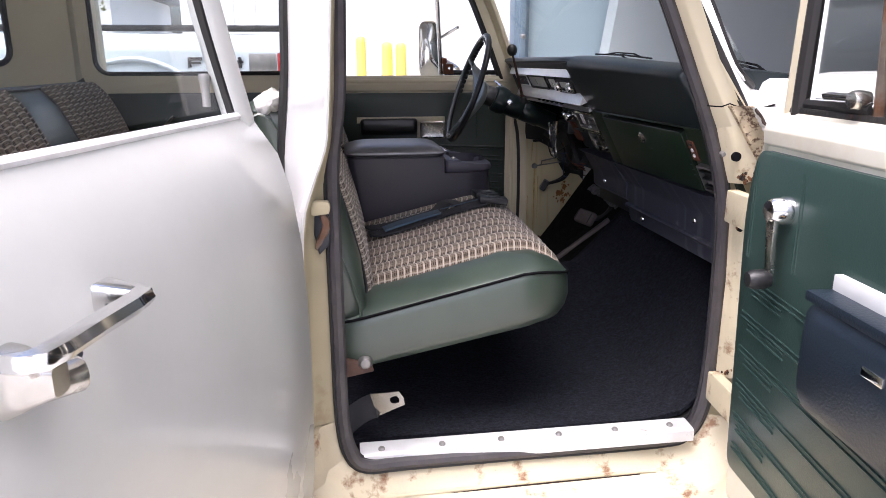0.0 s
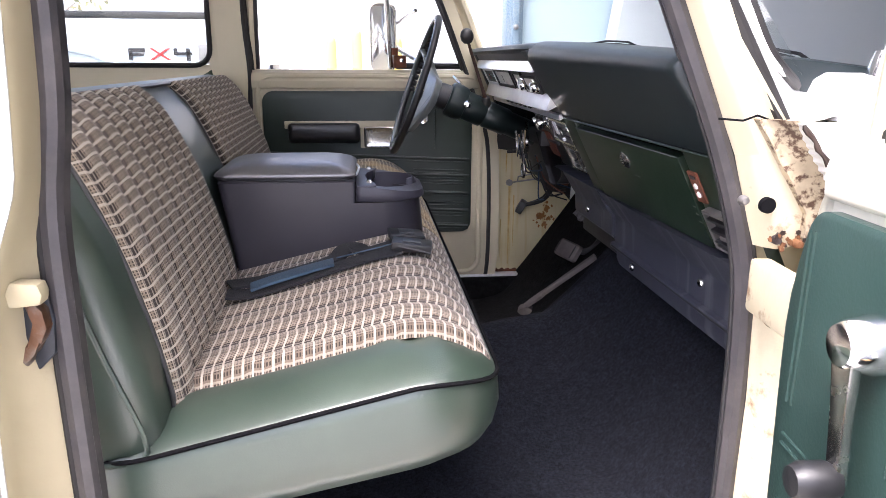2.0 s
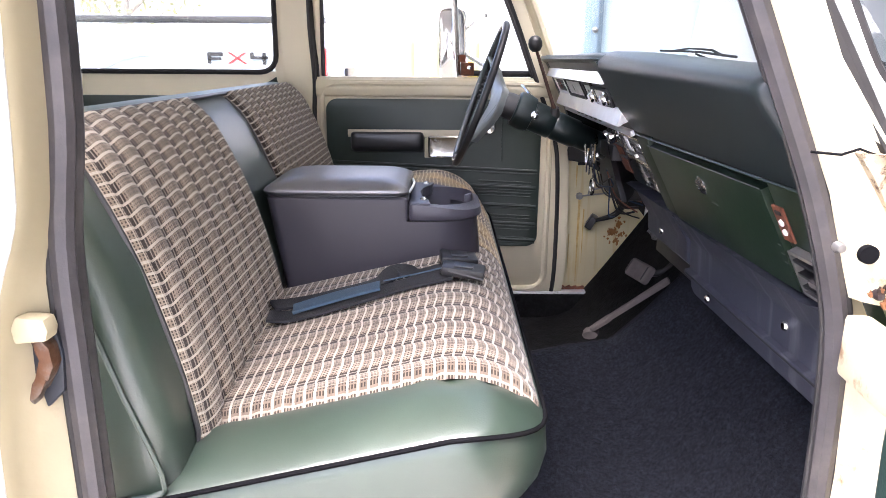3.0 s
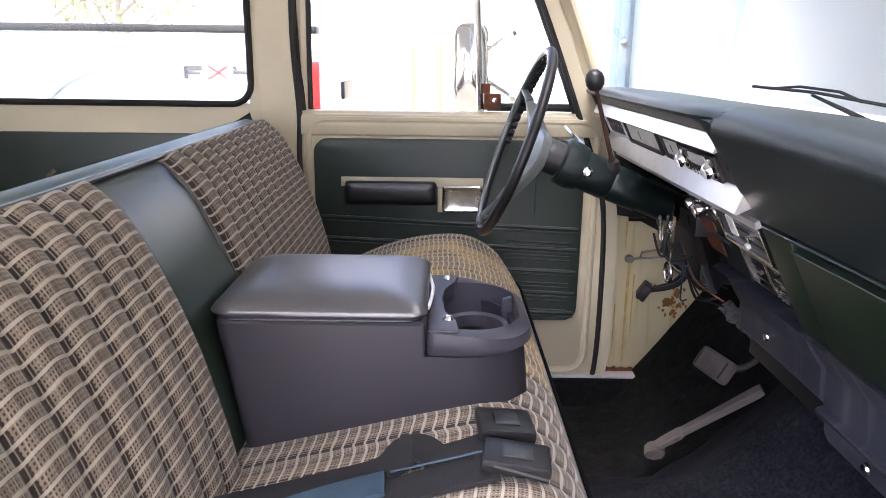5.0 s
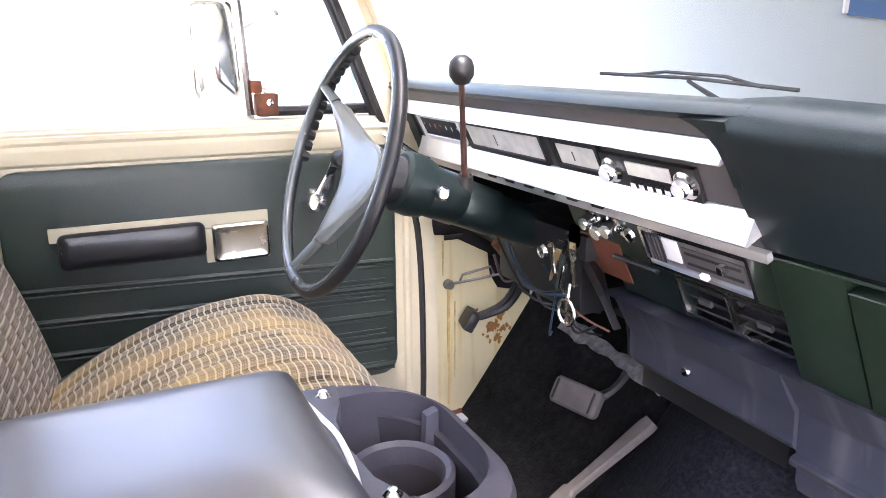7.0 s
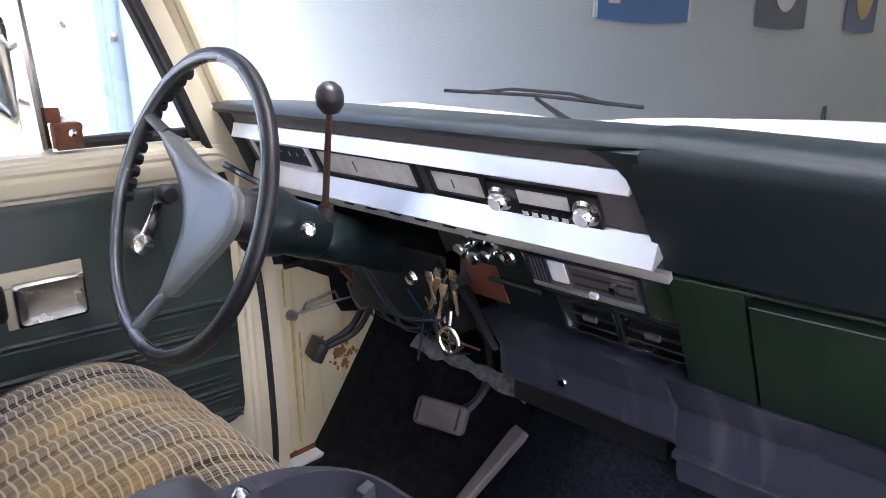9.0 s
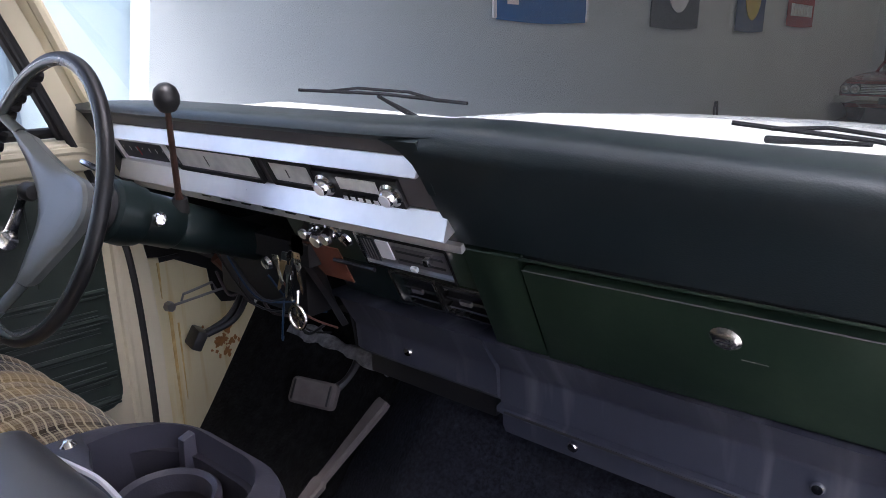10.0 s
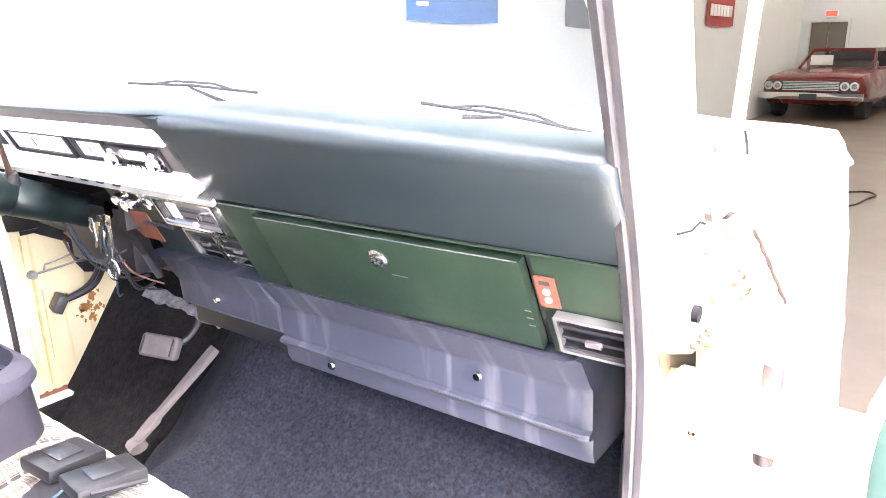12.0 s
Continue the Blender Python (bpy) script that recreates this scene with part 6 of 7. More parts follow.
    part("bezel", cframe(1.956, 2.130, 1.250, 1.307, 0.005, 0.001, 0.009), CHROME, h)
    part("slots", cslab(2.098, 2.124, 1.260, 1.298, 0.005, 0.0065), GAUGEDK, h)
    for k in range(4):
        part("slot_bar", cslab(2.101 + 0.006 * k, 2.103 + 0.006 * k, 1.262, 1.296, 0.0065, 0.008), GREYTRIM, h)
    part("slider_panel", cslab(1.966, 2.062, 1.263, 1.292, 0.005, 0.0065), GREYTRIM, h)
    for z in (1.270, 1.284):
        part("slider_slot", cslab(1.972, 2.056, z, z + 0.003, 0.0065, 0.0075), BLACKPRINT, h)
    part("lever", cslab(2.024, 2.036, 1.259, 1.266, 0.0065, 0.013), SILVERTRIM, h, bevel=0.002)
    part("lever", cslab(1.990, 1.998, 1.280, 1.290, 0.0065, 0.018), CHROME, h, bevel=0.001)
    part("pale_block", cslab(2.066, 2.092, 1.268, 1.298, 0.005, 0.008), SILVERTRIM, h, bevel=0.002)
    # vents
    def vent(y0, y1, z0, z1, frame_m, cslab=cslab, cframe=cframe):
        v = part("air_vent", cslab(y0, y1, z0, z1, -0.03, -0.012), BLACKPL, t, "black air vent")
        part("vent_frame", cframe(y0 - 0.004, y1 + 0.004, z0 - 0.004, z1 + 0.004, 0.0045, -0.014, 0.003), frame_m, v)
        n = 3
        for k in range(n):
            z = z0 + (k + 0.5) * (z1 - z0) / n
            part("slat", cslab(y0 + 0.003, y1 - 0.003, z - 0.002, z + 0.0015, -0.012, -0.002), BLACKV, v)
        part("vent_tab", cslab((y0 + y1) / 2 - 0.010, (y0 + y1) / 2 + 0.010, (z0 + z1) / 2 - 0.004, (z0 + z1) / 2 + 0.003, -0.002, 0.003), GREYTRIM, v)
    vent(2.016, 2.096, 1.186, 1.238, OLDCHROME)
    vent(1.926, 2.006, 1.186, 1.238, OLDCHROME)
    vent(1.287, 1.378, 1.186, 1.236, STEEL, lambda y0, y1, z0, z1, a, b: slab(y0, y1, z0, z1, a + 0.014, b + 0.014),
         lambda y0, y1, z0, z1, w, a, b: slab_frame(y0, y1, z0, z1, w, 0.0, 0.012))
    part("vent_surround", cslab(1.921, 2.101, 1.180, 1.244, -0.02, -0.015), BLACKPL, t)
    # key switch and knobs
    for y, z, rr in ((2.275, 1.286, 0.011), (2.253, 1.276, 0.013), (2.228, 1.284, 0.012)):
        part("dash_knob", lathe([(0, 0.022), (rr * 0.8, 0.022), (rr, 0.016), (rr, 0.004), (rr * 1.3, 0.002), (rr * 1.3, 0), (0, 0)], face(y, z, -0.015), DN, 18), CHROME, t, "chrome dash knob")
    part("clear_cap", lathe([(0, 0.006), (0.012, 0.004), (0.014, 0), (0, 0)], face(2.205, 1.275, -0.015), DN, 16), CHROME, t)
    # dark workings under the column, with a black box added for the deep shade
    part("underdash_shade_box", box(0.955, 1.05, 2.30, 2.78, 1.03, 1.38), BLACKPL, t, "black box added for the darkness deep under the dash", bevel=0.02)
    part("cable_loom", tube(smooth_line([(0.80, 2.78, 1.17), (0.86, 2.66, 1.13), (0.84, 2.52, 1.16), (0.88, 2.38, 1.12)], 6), 0.014, 8), BLACKV, t, "black taped cable loom")
    part("wiring_box", box(0.78, 0.93, 2.36, 2.62, 1.10, 1.24), BLACKPL, t, "dark steering bracket", bevel=0.01)
    part("red_lever", tube([(0.80, 2.66, 1.16), (0.86, 2.64, 1.08), (0.92, 2.62, 1.06)], 0.016, 8), REDBROWN, t)
    part("crossbar", box(0.74, 0.79, 2.30, 2.78, 1.215, 1.255), BLACKPL, t, bevel=0.004)
    for k, (a, b2) in enumerate((((0.73, 2.50, 1.20), (0.75, 2.33, 1.17)), ((0.74, 2.55, 1.22), (0.76, 2.36, 1.14)), ((0.76, 2.60, 1.19), (0.80, 2.40, 1.10)))):
        mid = Vector(a).lerp(Vector(b2), 0.5) + Vector((-0.01, 0, -0.045))
        part("wire", tube(smooth_line([a, mid, b2], 6), 0.0022, 5), BLUEWIRE if k == 1 else BLACKPL, t, "loose wire")
    g = random.Random(31)
    for k in range(16):
        a = Vector((g.uniform(0.75, 0.80), g.uniform(2.36, 2.60), g.uniform(1.14, 1.23)))
        b2 = a + Vector((g.uniform(0.02, 0.10), g.uniform(-0.07, 0.07), g.uniform(-0.11, -0.02)))
        mid = a.lerp(b2, 0.5) + Vector((g.uniform(-0.02, 0.0), 0, g.uniform(-0.05, 0.0)))
        part("wire", tube(smooth_line([a, mid, b2], 5), g.choice((0.002, 0.003, 0.0045)), 5), g.choice((BLACKPL, BLACKPL, BLACKPL, DARKSTEEL, DARKSTEEL, REDBROWN, BLUEWIRE)), t)
    for p in ((0.717, 2.463, 1.229), (0.722, 2.385, 1.215)):
        part("bolt_head", lathe([(0, 0.008), (0.010, 0.006), (0.013, 0), (0, 0)], p, (-0.9, 0, -0.2), 12), CHROME, t)
    # duct below
    main = [(0.775, 1.163), (0.80, 1.150), (0.838, 1.100), (0.846, 1.092), (0.849, 1.084), (0.853, 1.027), (0.843, 1.024), (0.841, 1.019), (0.843, 1.014), (0.858, 1.011), (0.860, 0.984), (0.868, 0.968), (1.03, 0.968), (1.03, 1.163)]
    dk = part("duct", loft([[(x + k * (0.9 - x), y, z) for x, z in main] for y, k in ((1.370, 0.10), (1.378, 0.02), (1.392, 0.0), (1.99, 0.0), (2.0, 0.02))]), DUCT, t, "scuffed blue-grey plastic duct", smooth=35)
    left = [(0.775, 1.163), (0.80, 1.150), (0.832, 1.100), (0.842, 1.086), (0.846, 1.040), (0.855, 1.030), (1.0, 1.030), (1.0, 1.163)]
    part("duct_end", loft([[(x + k * (0.9 - x), y, z) for x, z in left] for y, k in ((2.001, 0.0), (2.29, 0.0), (2.31, 0.06))]), DUCT, dk, smooth=35)
    for y in (1.556, 2.182, 1.87):
        part("duct_screw", lathe([(0, 0.006), (0.006, 0.0055), (0.009, 0.002), (0.009, 0), (0, 0)], (0.849 if y < 2 else 0.844, y, 1.065 if y != 1.87 else 1.0), (-1, 0, 0), 12), CHROME, dk)
    # Black bar laid in the groove to paint its line of shade.
    part("groove_shade_line", tube([(0.8415, 1.384, 1.019), (0.8415, 1.985, 1.019)], 0.0022, 6), BLACKPRINT, dk)
    part("lower_flange", box(0.87, 1.0, 2.02, 2.30, 0.985, 1.03), BLACKPL, t, bevel=0.004)
    part("duct_hose", box(0.93, 1.05, 1.27, 1.36, 0.80, 0.99), BLACKPL, t, bevel=0.02)


dashboard()

# ---- steering ----
WC, WA = Vector((0.412, 2.472, 1.368)), Vector((-0.942, 0, 0.335))
WU, WY = Vector((0.335, 0, 0.942)), Vector((0, 1, 0))
WR = 0.194


def on_wheel(deg, r, back=0.0):
    """deg: from the top towards the door; back: along the column."""
    a = radians(deg)
    return WC + WU * (r * math.cos(a)) + WY * (r * math.sin(a)) - WA * back


def steering():
    t = thing("steering_wheel", "large thin grey-green steering wheel with two spokes", "steering wheel", WC)
    rim = part("rim", tube([on_wheel(k * 5, WR) for k in range(72)], 0.0094, 10, closed=True), BLACKPL, t, "dark grip rim", smooth=60)
    part("rim_cover", tube([on_wheel(k * 5, WR - 0.004, -0.003) for k in range(72)], 0.0072, 10, closed=True), GREYWHEEL, rim, smooth=60)
    for k in range(13):
        p = on_wheel(28 + k * 5.5, WR + 0.0, 0.008)
        part("finger_grip", lathe([(0, -0.011), (0.008, -0.009), (0.0098, 0), (0.008, 0.009), (0, 0.011)], p, WU.cross(WY), 8), BLACKPL, rim)
    hubc = WC - WA * 0.066
    part("hub", lathe([(0, 0.004), (0.030, 0.003), (0.034, -0.004), (0.036, -0.016), (0.036, -0.045), (0, -0.045)], hubc, WA, 28), BLACKPL, t, "dark hub")

    def web(a, b, deep=0.0):
        """Point of the dished spoke plate: a towards the door, b up the wheel."""
        return WC + WU * b + WY * a - WA * (0.062 * (1 - min(math.hypot(a, b) / WR, 1)) + deep)

    tips = []
    for deg, r in SPOKES:
        d = Vector((math.sin(radians(deg)), math.cos(radians(deg))))
        tips.append((d * r, Vector((d.y, -d.x)) * 0.0115, deg))
    (up, us, _), (lo, ls, _) = tips
    out = [up - us, (0.072, 0.064), (0.034, 0.046), (0.0, 0.040), (-0.027, 0.029), (-0.039, 0.0), (-0.031, -0.026), (-0.014, -0.055), (0.010, -0.095), lo + ls, lo - ls, (0.062, -0.080), (0.068, -0.036), (0.080, 0.0), (0.102, 0.036), up + us]
    out = [Vector((p[0], p[1], 0)) for p in out]
    line = []
    for k, p in enumerate(out):
        q = out[(k + 1) % len(out)]
        line += [p.lerp(q, f) for f in ((0,) if (p - q).length < 0.025 else (0, 0.33, 0.67))]
    soft = [(line[k - 1] + line[k] * 2 + line[(k + 1) % len(line)]) / 4 for k in range(len(line))]
    centre = [Vector((0.012, 0.002, 0)), up.to_3d(), lo.to_3d()]

    def inset(p, w):
        """Moves p towards the spine of its spoke by w."""
        best = None
        for e in centre[1:]:
            ax = e - centre[0]
            f = min(max((p - centre[0]).dot(ax) / ax.length_squared, 0), 1)
            foot = centre[0] + ax * f
            if best is None or (p - foot).length < (p - best).length:
                best = foot
        d = best - p
        return p + d * min(w / max(d.length, 1e-4), 0.85)

    rings = [[web(p.x, p.y, 0.020) for p in (inset(q, 0.004) for q in soft)], [web(p.x, p.y, 0.006) for p in soft], [web(p.x, p.y, 0.0) for p in (inset(q, 0.003) for q in soft)],
             [web(p.x, p.y, -0.0045) for p in (inset(q, 0.010) for q in soft)], [web(p.x, p.y, -0.007) for p in (inset(q, 0.020) for q in soft)]]
    sp = part("spoke_plate", loft(rings), SPOKEGREY, t, "grey-green moulded twin spoke", smooth=35)
    for c, w, deg in tips:
        part("spoke_tip", tube([web(c.x * 0.97, c.y * 0.97, 0.004), on_wheel(deg, WR - 0.006, 0.0)], [0.0095, 0.0085], 10), GREYWHEEL, sp)
    c = thing("steering_column", "dark green steering column with gear lever", "steering column", (0.62, 2.45, 1.29))
    a, b = hubc - WA * 0.03, Vector((0.765, 2.47, 1.228))
    part("tube", tube([a, a.lerp(b, 0.10), a.lerp(b, 0.12), a.lerp(b, 0.40), a.lerp(b, 0.42), a.lerp(b, 0.44), a.lerp(b, 0.66), a.lerp(b, 0.68), b], [0.034, 0.037, 0.041, 0.041, 0.037, 0.039, 0.038, 0.034, 0.034], 24), DKGREENP, c, "dark green column tube", smooth=40)
    part("shroud", lathe([(0.042, -0.03), (0.048, -0.025), (0.050, 0.0), (0.046, 0.02), (0.040, 0.022)], a.lerp(b, 0.12), b - a, 24), DKGREENP, c)
    part("screw", lathe([(0, 0.010), (0.007, 0.009), (0.011, 0.003), (0.011, -0.01), (0, -0.01)], (0.552, 2.402, 1.320), (-0.3, -0.9, 0.1), 14), CHROME, c)
    lev = part("gear_lever", tube([(0.612, 2.448, 1.330), (0.604, 2.434, 1.348), (0.540, 2.324, 1.488)], [0.009, 0.005, 0.004], 8), RODRUST, c, "rusty gear lever")
    part("knob", lathe([(0, -0.019), (0.011, -0.017), (0.0165, -0.008), (0.0172, 0.001), (0.0172, 0.003), (0.0145, 0.012), (0.008, 0.018), (0, 0.019)], (0.537, 2.318, 1.499), (-0.2, -0.25, 0.93), 20), BLACKPL, lev, "round black knob")
    part("lever_boss", lathe([(0, 0.02), (0.010, 0.018), (0.016, 0.0), (0.018, -0.02), (0, -0.02)], (0.612, 2.45, 1.322), (0, -0.4, 0.9), 16), DARKRUB, c)
    part("turn_signal", tube([(0.56, 2.50, 1.36), (0.54, 2.60, 1.39)], 0.005, 6), CHROME, c)


SPOKES = ((56, 0.160), (163, 0.136))
steering()

# ---- keys ----
k = thing("key_ring", "bunch of keys with a round emblem fob", "keys", (0.70, 2.27, 1.2))
part("key_head", loft([[Vector((0.690, 2.262 + 0.004 * s, 0)) + Vector((0, y, z)) for y, z in round_rect(-0.012, 0.012, 1.255, 1.288, 0.010, 3)] for s in (0, 1)]), OLDCHROME, k)
for i, (dy, z0, z1, m, tw) in enumerate(((0.012, 1.205, 1.262, CHROME, 0.25), (-0.004, 1.215, 1.262, BRASS, -0.1), (0.020, 1.22, 1.26, CHROME, 0.45), (-0.010, 1.20, 1.255, OLDCHROME, -0.3), (0.002, 1.185, 1.235, CHROME, 0.0), (0.008, 1.198, 1.250, BRASS, 0.6), (-0.006, 1.190, 1.246, CHROME, 0.35), (0.026, 1.212, 1.258, OLDCHROME, -0.5))):
    bm = loft([[(0.688 - 0.003 * i + e, 2.266 + dy + y + tw * (1.26 - z) * 0.6, z) for y, z in ((-0.006, z1), (0.006, z1), (0.007, z1 - 0.012), (0.003, z1 - 0.018), (0.003, z0 + 0.004), (0.0, z0), (-0.003, z0 + 0.004), (-0.003, z1 - 0.018), (-0.007, z1 - 0.012))] for e in (0.0, 0.0022)])
    part("key", bm, m, k)
part("chain", tube([(0.689, 2.268, 1.20), (0.688, 2.27, 1.178)], 0.0025, 6), CHROME, k)
part("fob", tube([(0.687, 2.271 + 0.019 * math.cos(a), 1.155 + 0.019 * math.sin(a)) for a in np.linspace(0, 2 * math.pi, 29)[:-1]], 0.003, 6, closed=True), OLDCHROME, k, "round chrome fob")
part("fob_bar", box(0.6855, 0.6885, 2.267, 2.2715, 1.138, 1.172), OLDCHROME, k)
part("fob_bar", box(0.6855, 0.6885, 2.259, 2.283, 1.152, 1.157), OLDCHROME, k)

# ---- pedals ----
p = thing("brake_pedal", "worn wide brake pedal on a curved black arm", "pedal", (0.9, 2.5, 0.86))
bm = loft([[(0.0, y, z) for y, z in round_rect(-0.056, 0.056, -0.028, 0.028, 0.012, 4)], [(-0.014, y, z) for y, z in round_rect(-0.056, 0.056, -0.028, 0.028, 0.012, 4)], [(-0.020, y, z) for y, z in round_rect(-0.050, 0.050, -0.023, 0.023, 0.010, 4)]])
bm.transform(pose(0.898, 2.500, 0.862, 0, 32, 14))
pad = part("pedal_pad", bm, PEDAL, p, "worn grey rubber pad", smooth=30)
for s in (-1, 1):
    bm = box(-0.0215, -0.0200, s * 0.044 - 0.002, s * 0.044 + 0.002, -0.021, 0.021)
    bm.transform(pose(0.898, 2.500, 0.862, 0, 32, 14))
    part("pad_groove", bm, BLACKPL, pad)
part("pedal_arm", tube(smooth_line([(0.905, 2.492, 0.860), (0.955, 2.470, 0.875), (0.985, 2.455, 0.93), (0.975, 2.45, 1.02), (0.93, 2.44, 1.12)], 5), 0.010, 8), BLACKPL, p)
p = thing("accelerator_pedal", "long worn grey accelerator pedal", "pedal", (0.83, 2.34, 0.72))
q0, q1 = Vector((0.735, 2.372, 0.728)), Vector((0.922, 2.318, 0.892))
dd = (q1 - q0).normalized()
ss = Vector((0.28, 0.96, 0)).normalized()
nn = ss.cross(dd).normalized()
nn = nn if nn.x < 0 else -nn
part("pedal_plate", loft([[q0.lerp(q1, f) + ss * s * w + nn * h for s, h in ((-1, 0), (1, 0), (1, 0.008), (0.7, 0.012), (-0.7, 0.012), (-1, 0.008))] for f, w in ((0.0, 0.010), (0.06, 0.017), (0.24, 0.021), (0.27, 0.013), (0.5, 0.015), (0.95, 0.020), (1.0, 0.017))]), PEDAL, p, "worn grey rubber", smooth=30)
part("pedal_hinge", loft([[q0 + ss * w + Vector((0.022 * math.cos(k * math.pi / 4) - 0.004, 0, 0.012 * math.sin(k * math.pi / 4) - 0.006)) for k in range(8)] for w in (-0.020, 0.020)]), PEDAL, p, "rounded hinge foot", smooth=50)
p = thing("parking_brake_pedal", "small black parking brake pedal on a double arm", "pedal", (0.8, 2.8, 0.94))
bm = box(-0.012, 0.012, -0.028, 0.028, -0.022, 0.022)
bm.transform(pose(0.800, 2.775, 0.950, 0, 30, -15))
part("pedal_pad", bm, BLACKPL, p, bevel=0.005)
for o in (0, 0.022):
    part("pedal_arm", tube(smooth_line([(0.81, 2.77 - o, 0.955 + o * 0.3), (0.87, 2.75 - o, 0.985), (0.90, 2.73 - o, 1.05), (0.92, 2.72 - o, 1.14)], 5), 0.007, 6), BLACKPL, p)
r = thing("vent_rod", "thin steel vent rod clipped to the kick panel", "rod", (0.765, 2.8, 1.03))
part("rod", tube([(0.765, 2.80, 1.030), (0.86, 2.76, 1.05), (0.96, 2.70, 1.07)], 0.003, 6), STEEL, r)
part("clip", tube([(0.79, 2.80, 1.035), (0.79, 2.79, 1.052), (0.85, 2.77, 1.068), (0.855, 2.765, 1.05)], 0.003, 6), STEEL, r)
part("nut", lathe([(0, 0.012), (0.010, 0.012), (0.012, 0), (0.012, -0.01), (0, -0.01)], (0.762, 2.805, 1.029), (0, -1, 0), 8), STEEL, r)
part("hook", tube([(0.752, 2.805, 1.136), (0.79, 2.79, 1.14)], 0.006, 6), BLACKPL, r)

# ---- seat belts ----
def ribbon(pts, w, th=0.0025, up=(0, 0, 1), bm=None):
    pts = [Vector(a) for a in pts]
    rings = []
    for i, a in enumerate(pts):
        d = (pts[min(i + 1, len(pts) - 1)] - pts[max(i - 1, 0)]).normalized()
        s = d.cross(Vector(up)).normalized()
        u = s.cross(d).normalized()
        ww = w[i] if isinstance(w, (list, tuple)) else w
        rings.append([a + s * ww + u * th, a - s * ww + u * th, a - s * ww - u * th, a + s * ww - u * th])
    return loft(rings, bm=bm)


def on_seat(x, y, h=0.012):
    return (x, y, seat_top(x, y) + h)


b = thing("lap_belt", "blue and black lap belt lying across the seat", "seat belt", (0.2, 1.77, 1.0))
part("webbing", ribbon(smooth_line([on_seat(0.012, 1.715, 0.030), on_seat(0.06, 1.735, 0.018), on_seat(0.13, 1.745, 0.016), on_seat(0.20, 1.748, 0.020), on_seat(0.235, 1.765, 0.032), on_seat(0.27, 1.752, 0.018), on_seat(0.325, 1.765, 0.018)], 6), 0.024), BLACKFAB, b, "black webbing")
part("webbing", ribbon(smooth_line([on_seat(0.055, 1.690, 0.022), on_seat(0.10, 1.697, 0.024), on_seat(0.16, 1.708, 0.024), on_seat(0.205, 1.712, 0.024)], 6), 0.021), BLUEFAB, b, "faded blue webbing")
part("webbing", ribbon(smooth_line([on_seat(0.015, 1.672, 0.026), on_seat(0.06, 1.676, 0.015), on_seat(0.16, 1.690, 0.015), on_seat(0.25, 1.705, 0.018), on_seat(0.33, 1.715, 0.020)], 6), 0.024), BLACKFAB, b)
part("webbing_edge", tube(smooth_line([on_seat(0.21, 1.729, 0.026), on_seat(0.25, 1.732, 0.025), on_seat(0.315, 1.738, 0.026)], 5), 0.0014, 6), BLUEFAB, b, "frayed edge")
for bx, by, hx, hy, turn, m in ((0.345, 1.795, 0.034, 0.030, 4, BLACKPL), (0.352, 1.722, 0.038, 0.026, -6, BLACKPL)):
    bm = box(-hx, hx, -hy, hy, -0.007, 0.009)
    bm.transform(pose(bx, by, seat_top(bx, by) + 0.026, 0, 6, turn))
    bk = part("buckle", bm, m, b, "black plastic buckle", bevel=0.004)
    bm = box(-hx * 0.45, hx * 0.45, -hy * 0.55, hy * 0.55, 0.009, 0.0115)
    bm.transform(pose(bx, by, seat_top(bx, by) + 0.026, 0, 6, turn))
    part("buckle_button", bm, BLACKV, bk, bevel=0.001)
part("buckle_tongue", tube([on_seat(0.325, 1.70, 0.030), on_seat(0.385, 1.694, 0.026)], 0.0030, 6), BLACKPL, b, "dark belt tongue")
b = thing("floor_belt", "black seat belt end with a steel tongue by the sill", "seat belt", (0.0, 1.28, 0.68))
part("webbing", ribbon(smooth_line([(-0.06, 1.34, 0.672), (-0.04, 1.32, 0.70), (-0.015, 1.285, 0.735), (0.008, 1.262, 0.755)], 5), 0.026, up=(0, -0.8, 0.6)), BLACKFAB, b)
cx = Vector((0.035, 1.245, 0.770))
ax, ay = Vector((0.86, -0.35, 0.36)).normalized(), Vector((-0.36, 0.1, 0.93)).normalized()
o = [cx + ax * u + ay * v for u, v in ((-0.035, -0.026), (0.0, -0.020), (0.030, -0.016), (0.034, 0.0), (0.030, 0.016), (0.0, 0.020), (-0.035, 0.026), (-0.038, 0.0))]
i = [cx + ax * u + ay * v for u, v in ((0.004, -0.006), (0.010, -0.008), (0.020, -0.008), (0.024, 0.0), (0.020, 0.008), (0.010, 0.008), (0.004, 0.006), (0.002, 0.0))]
part("tongue", framed(o, i, (0.0, 0.003, 0.0)), OLDCHROME, b, "steel belt tongue")


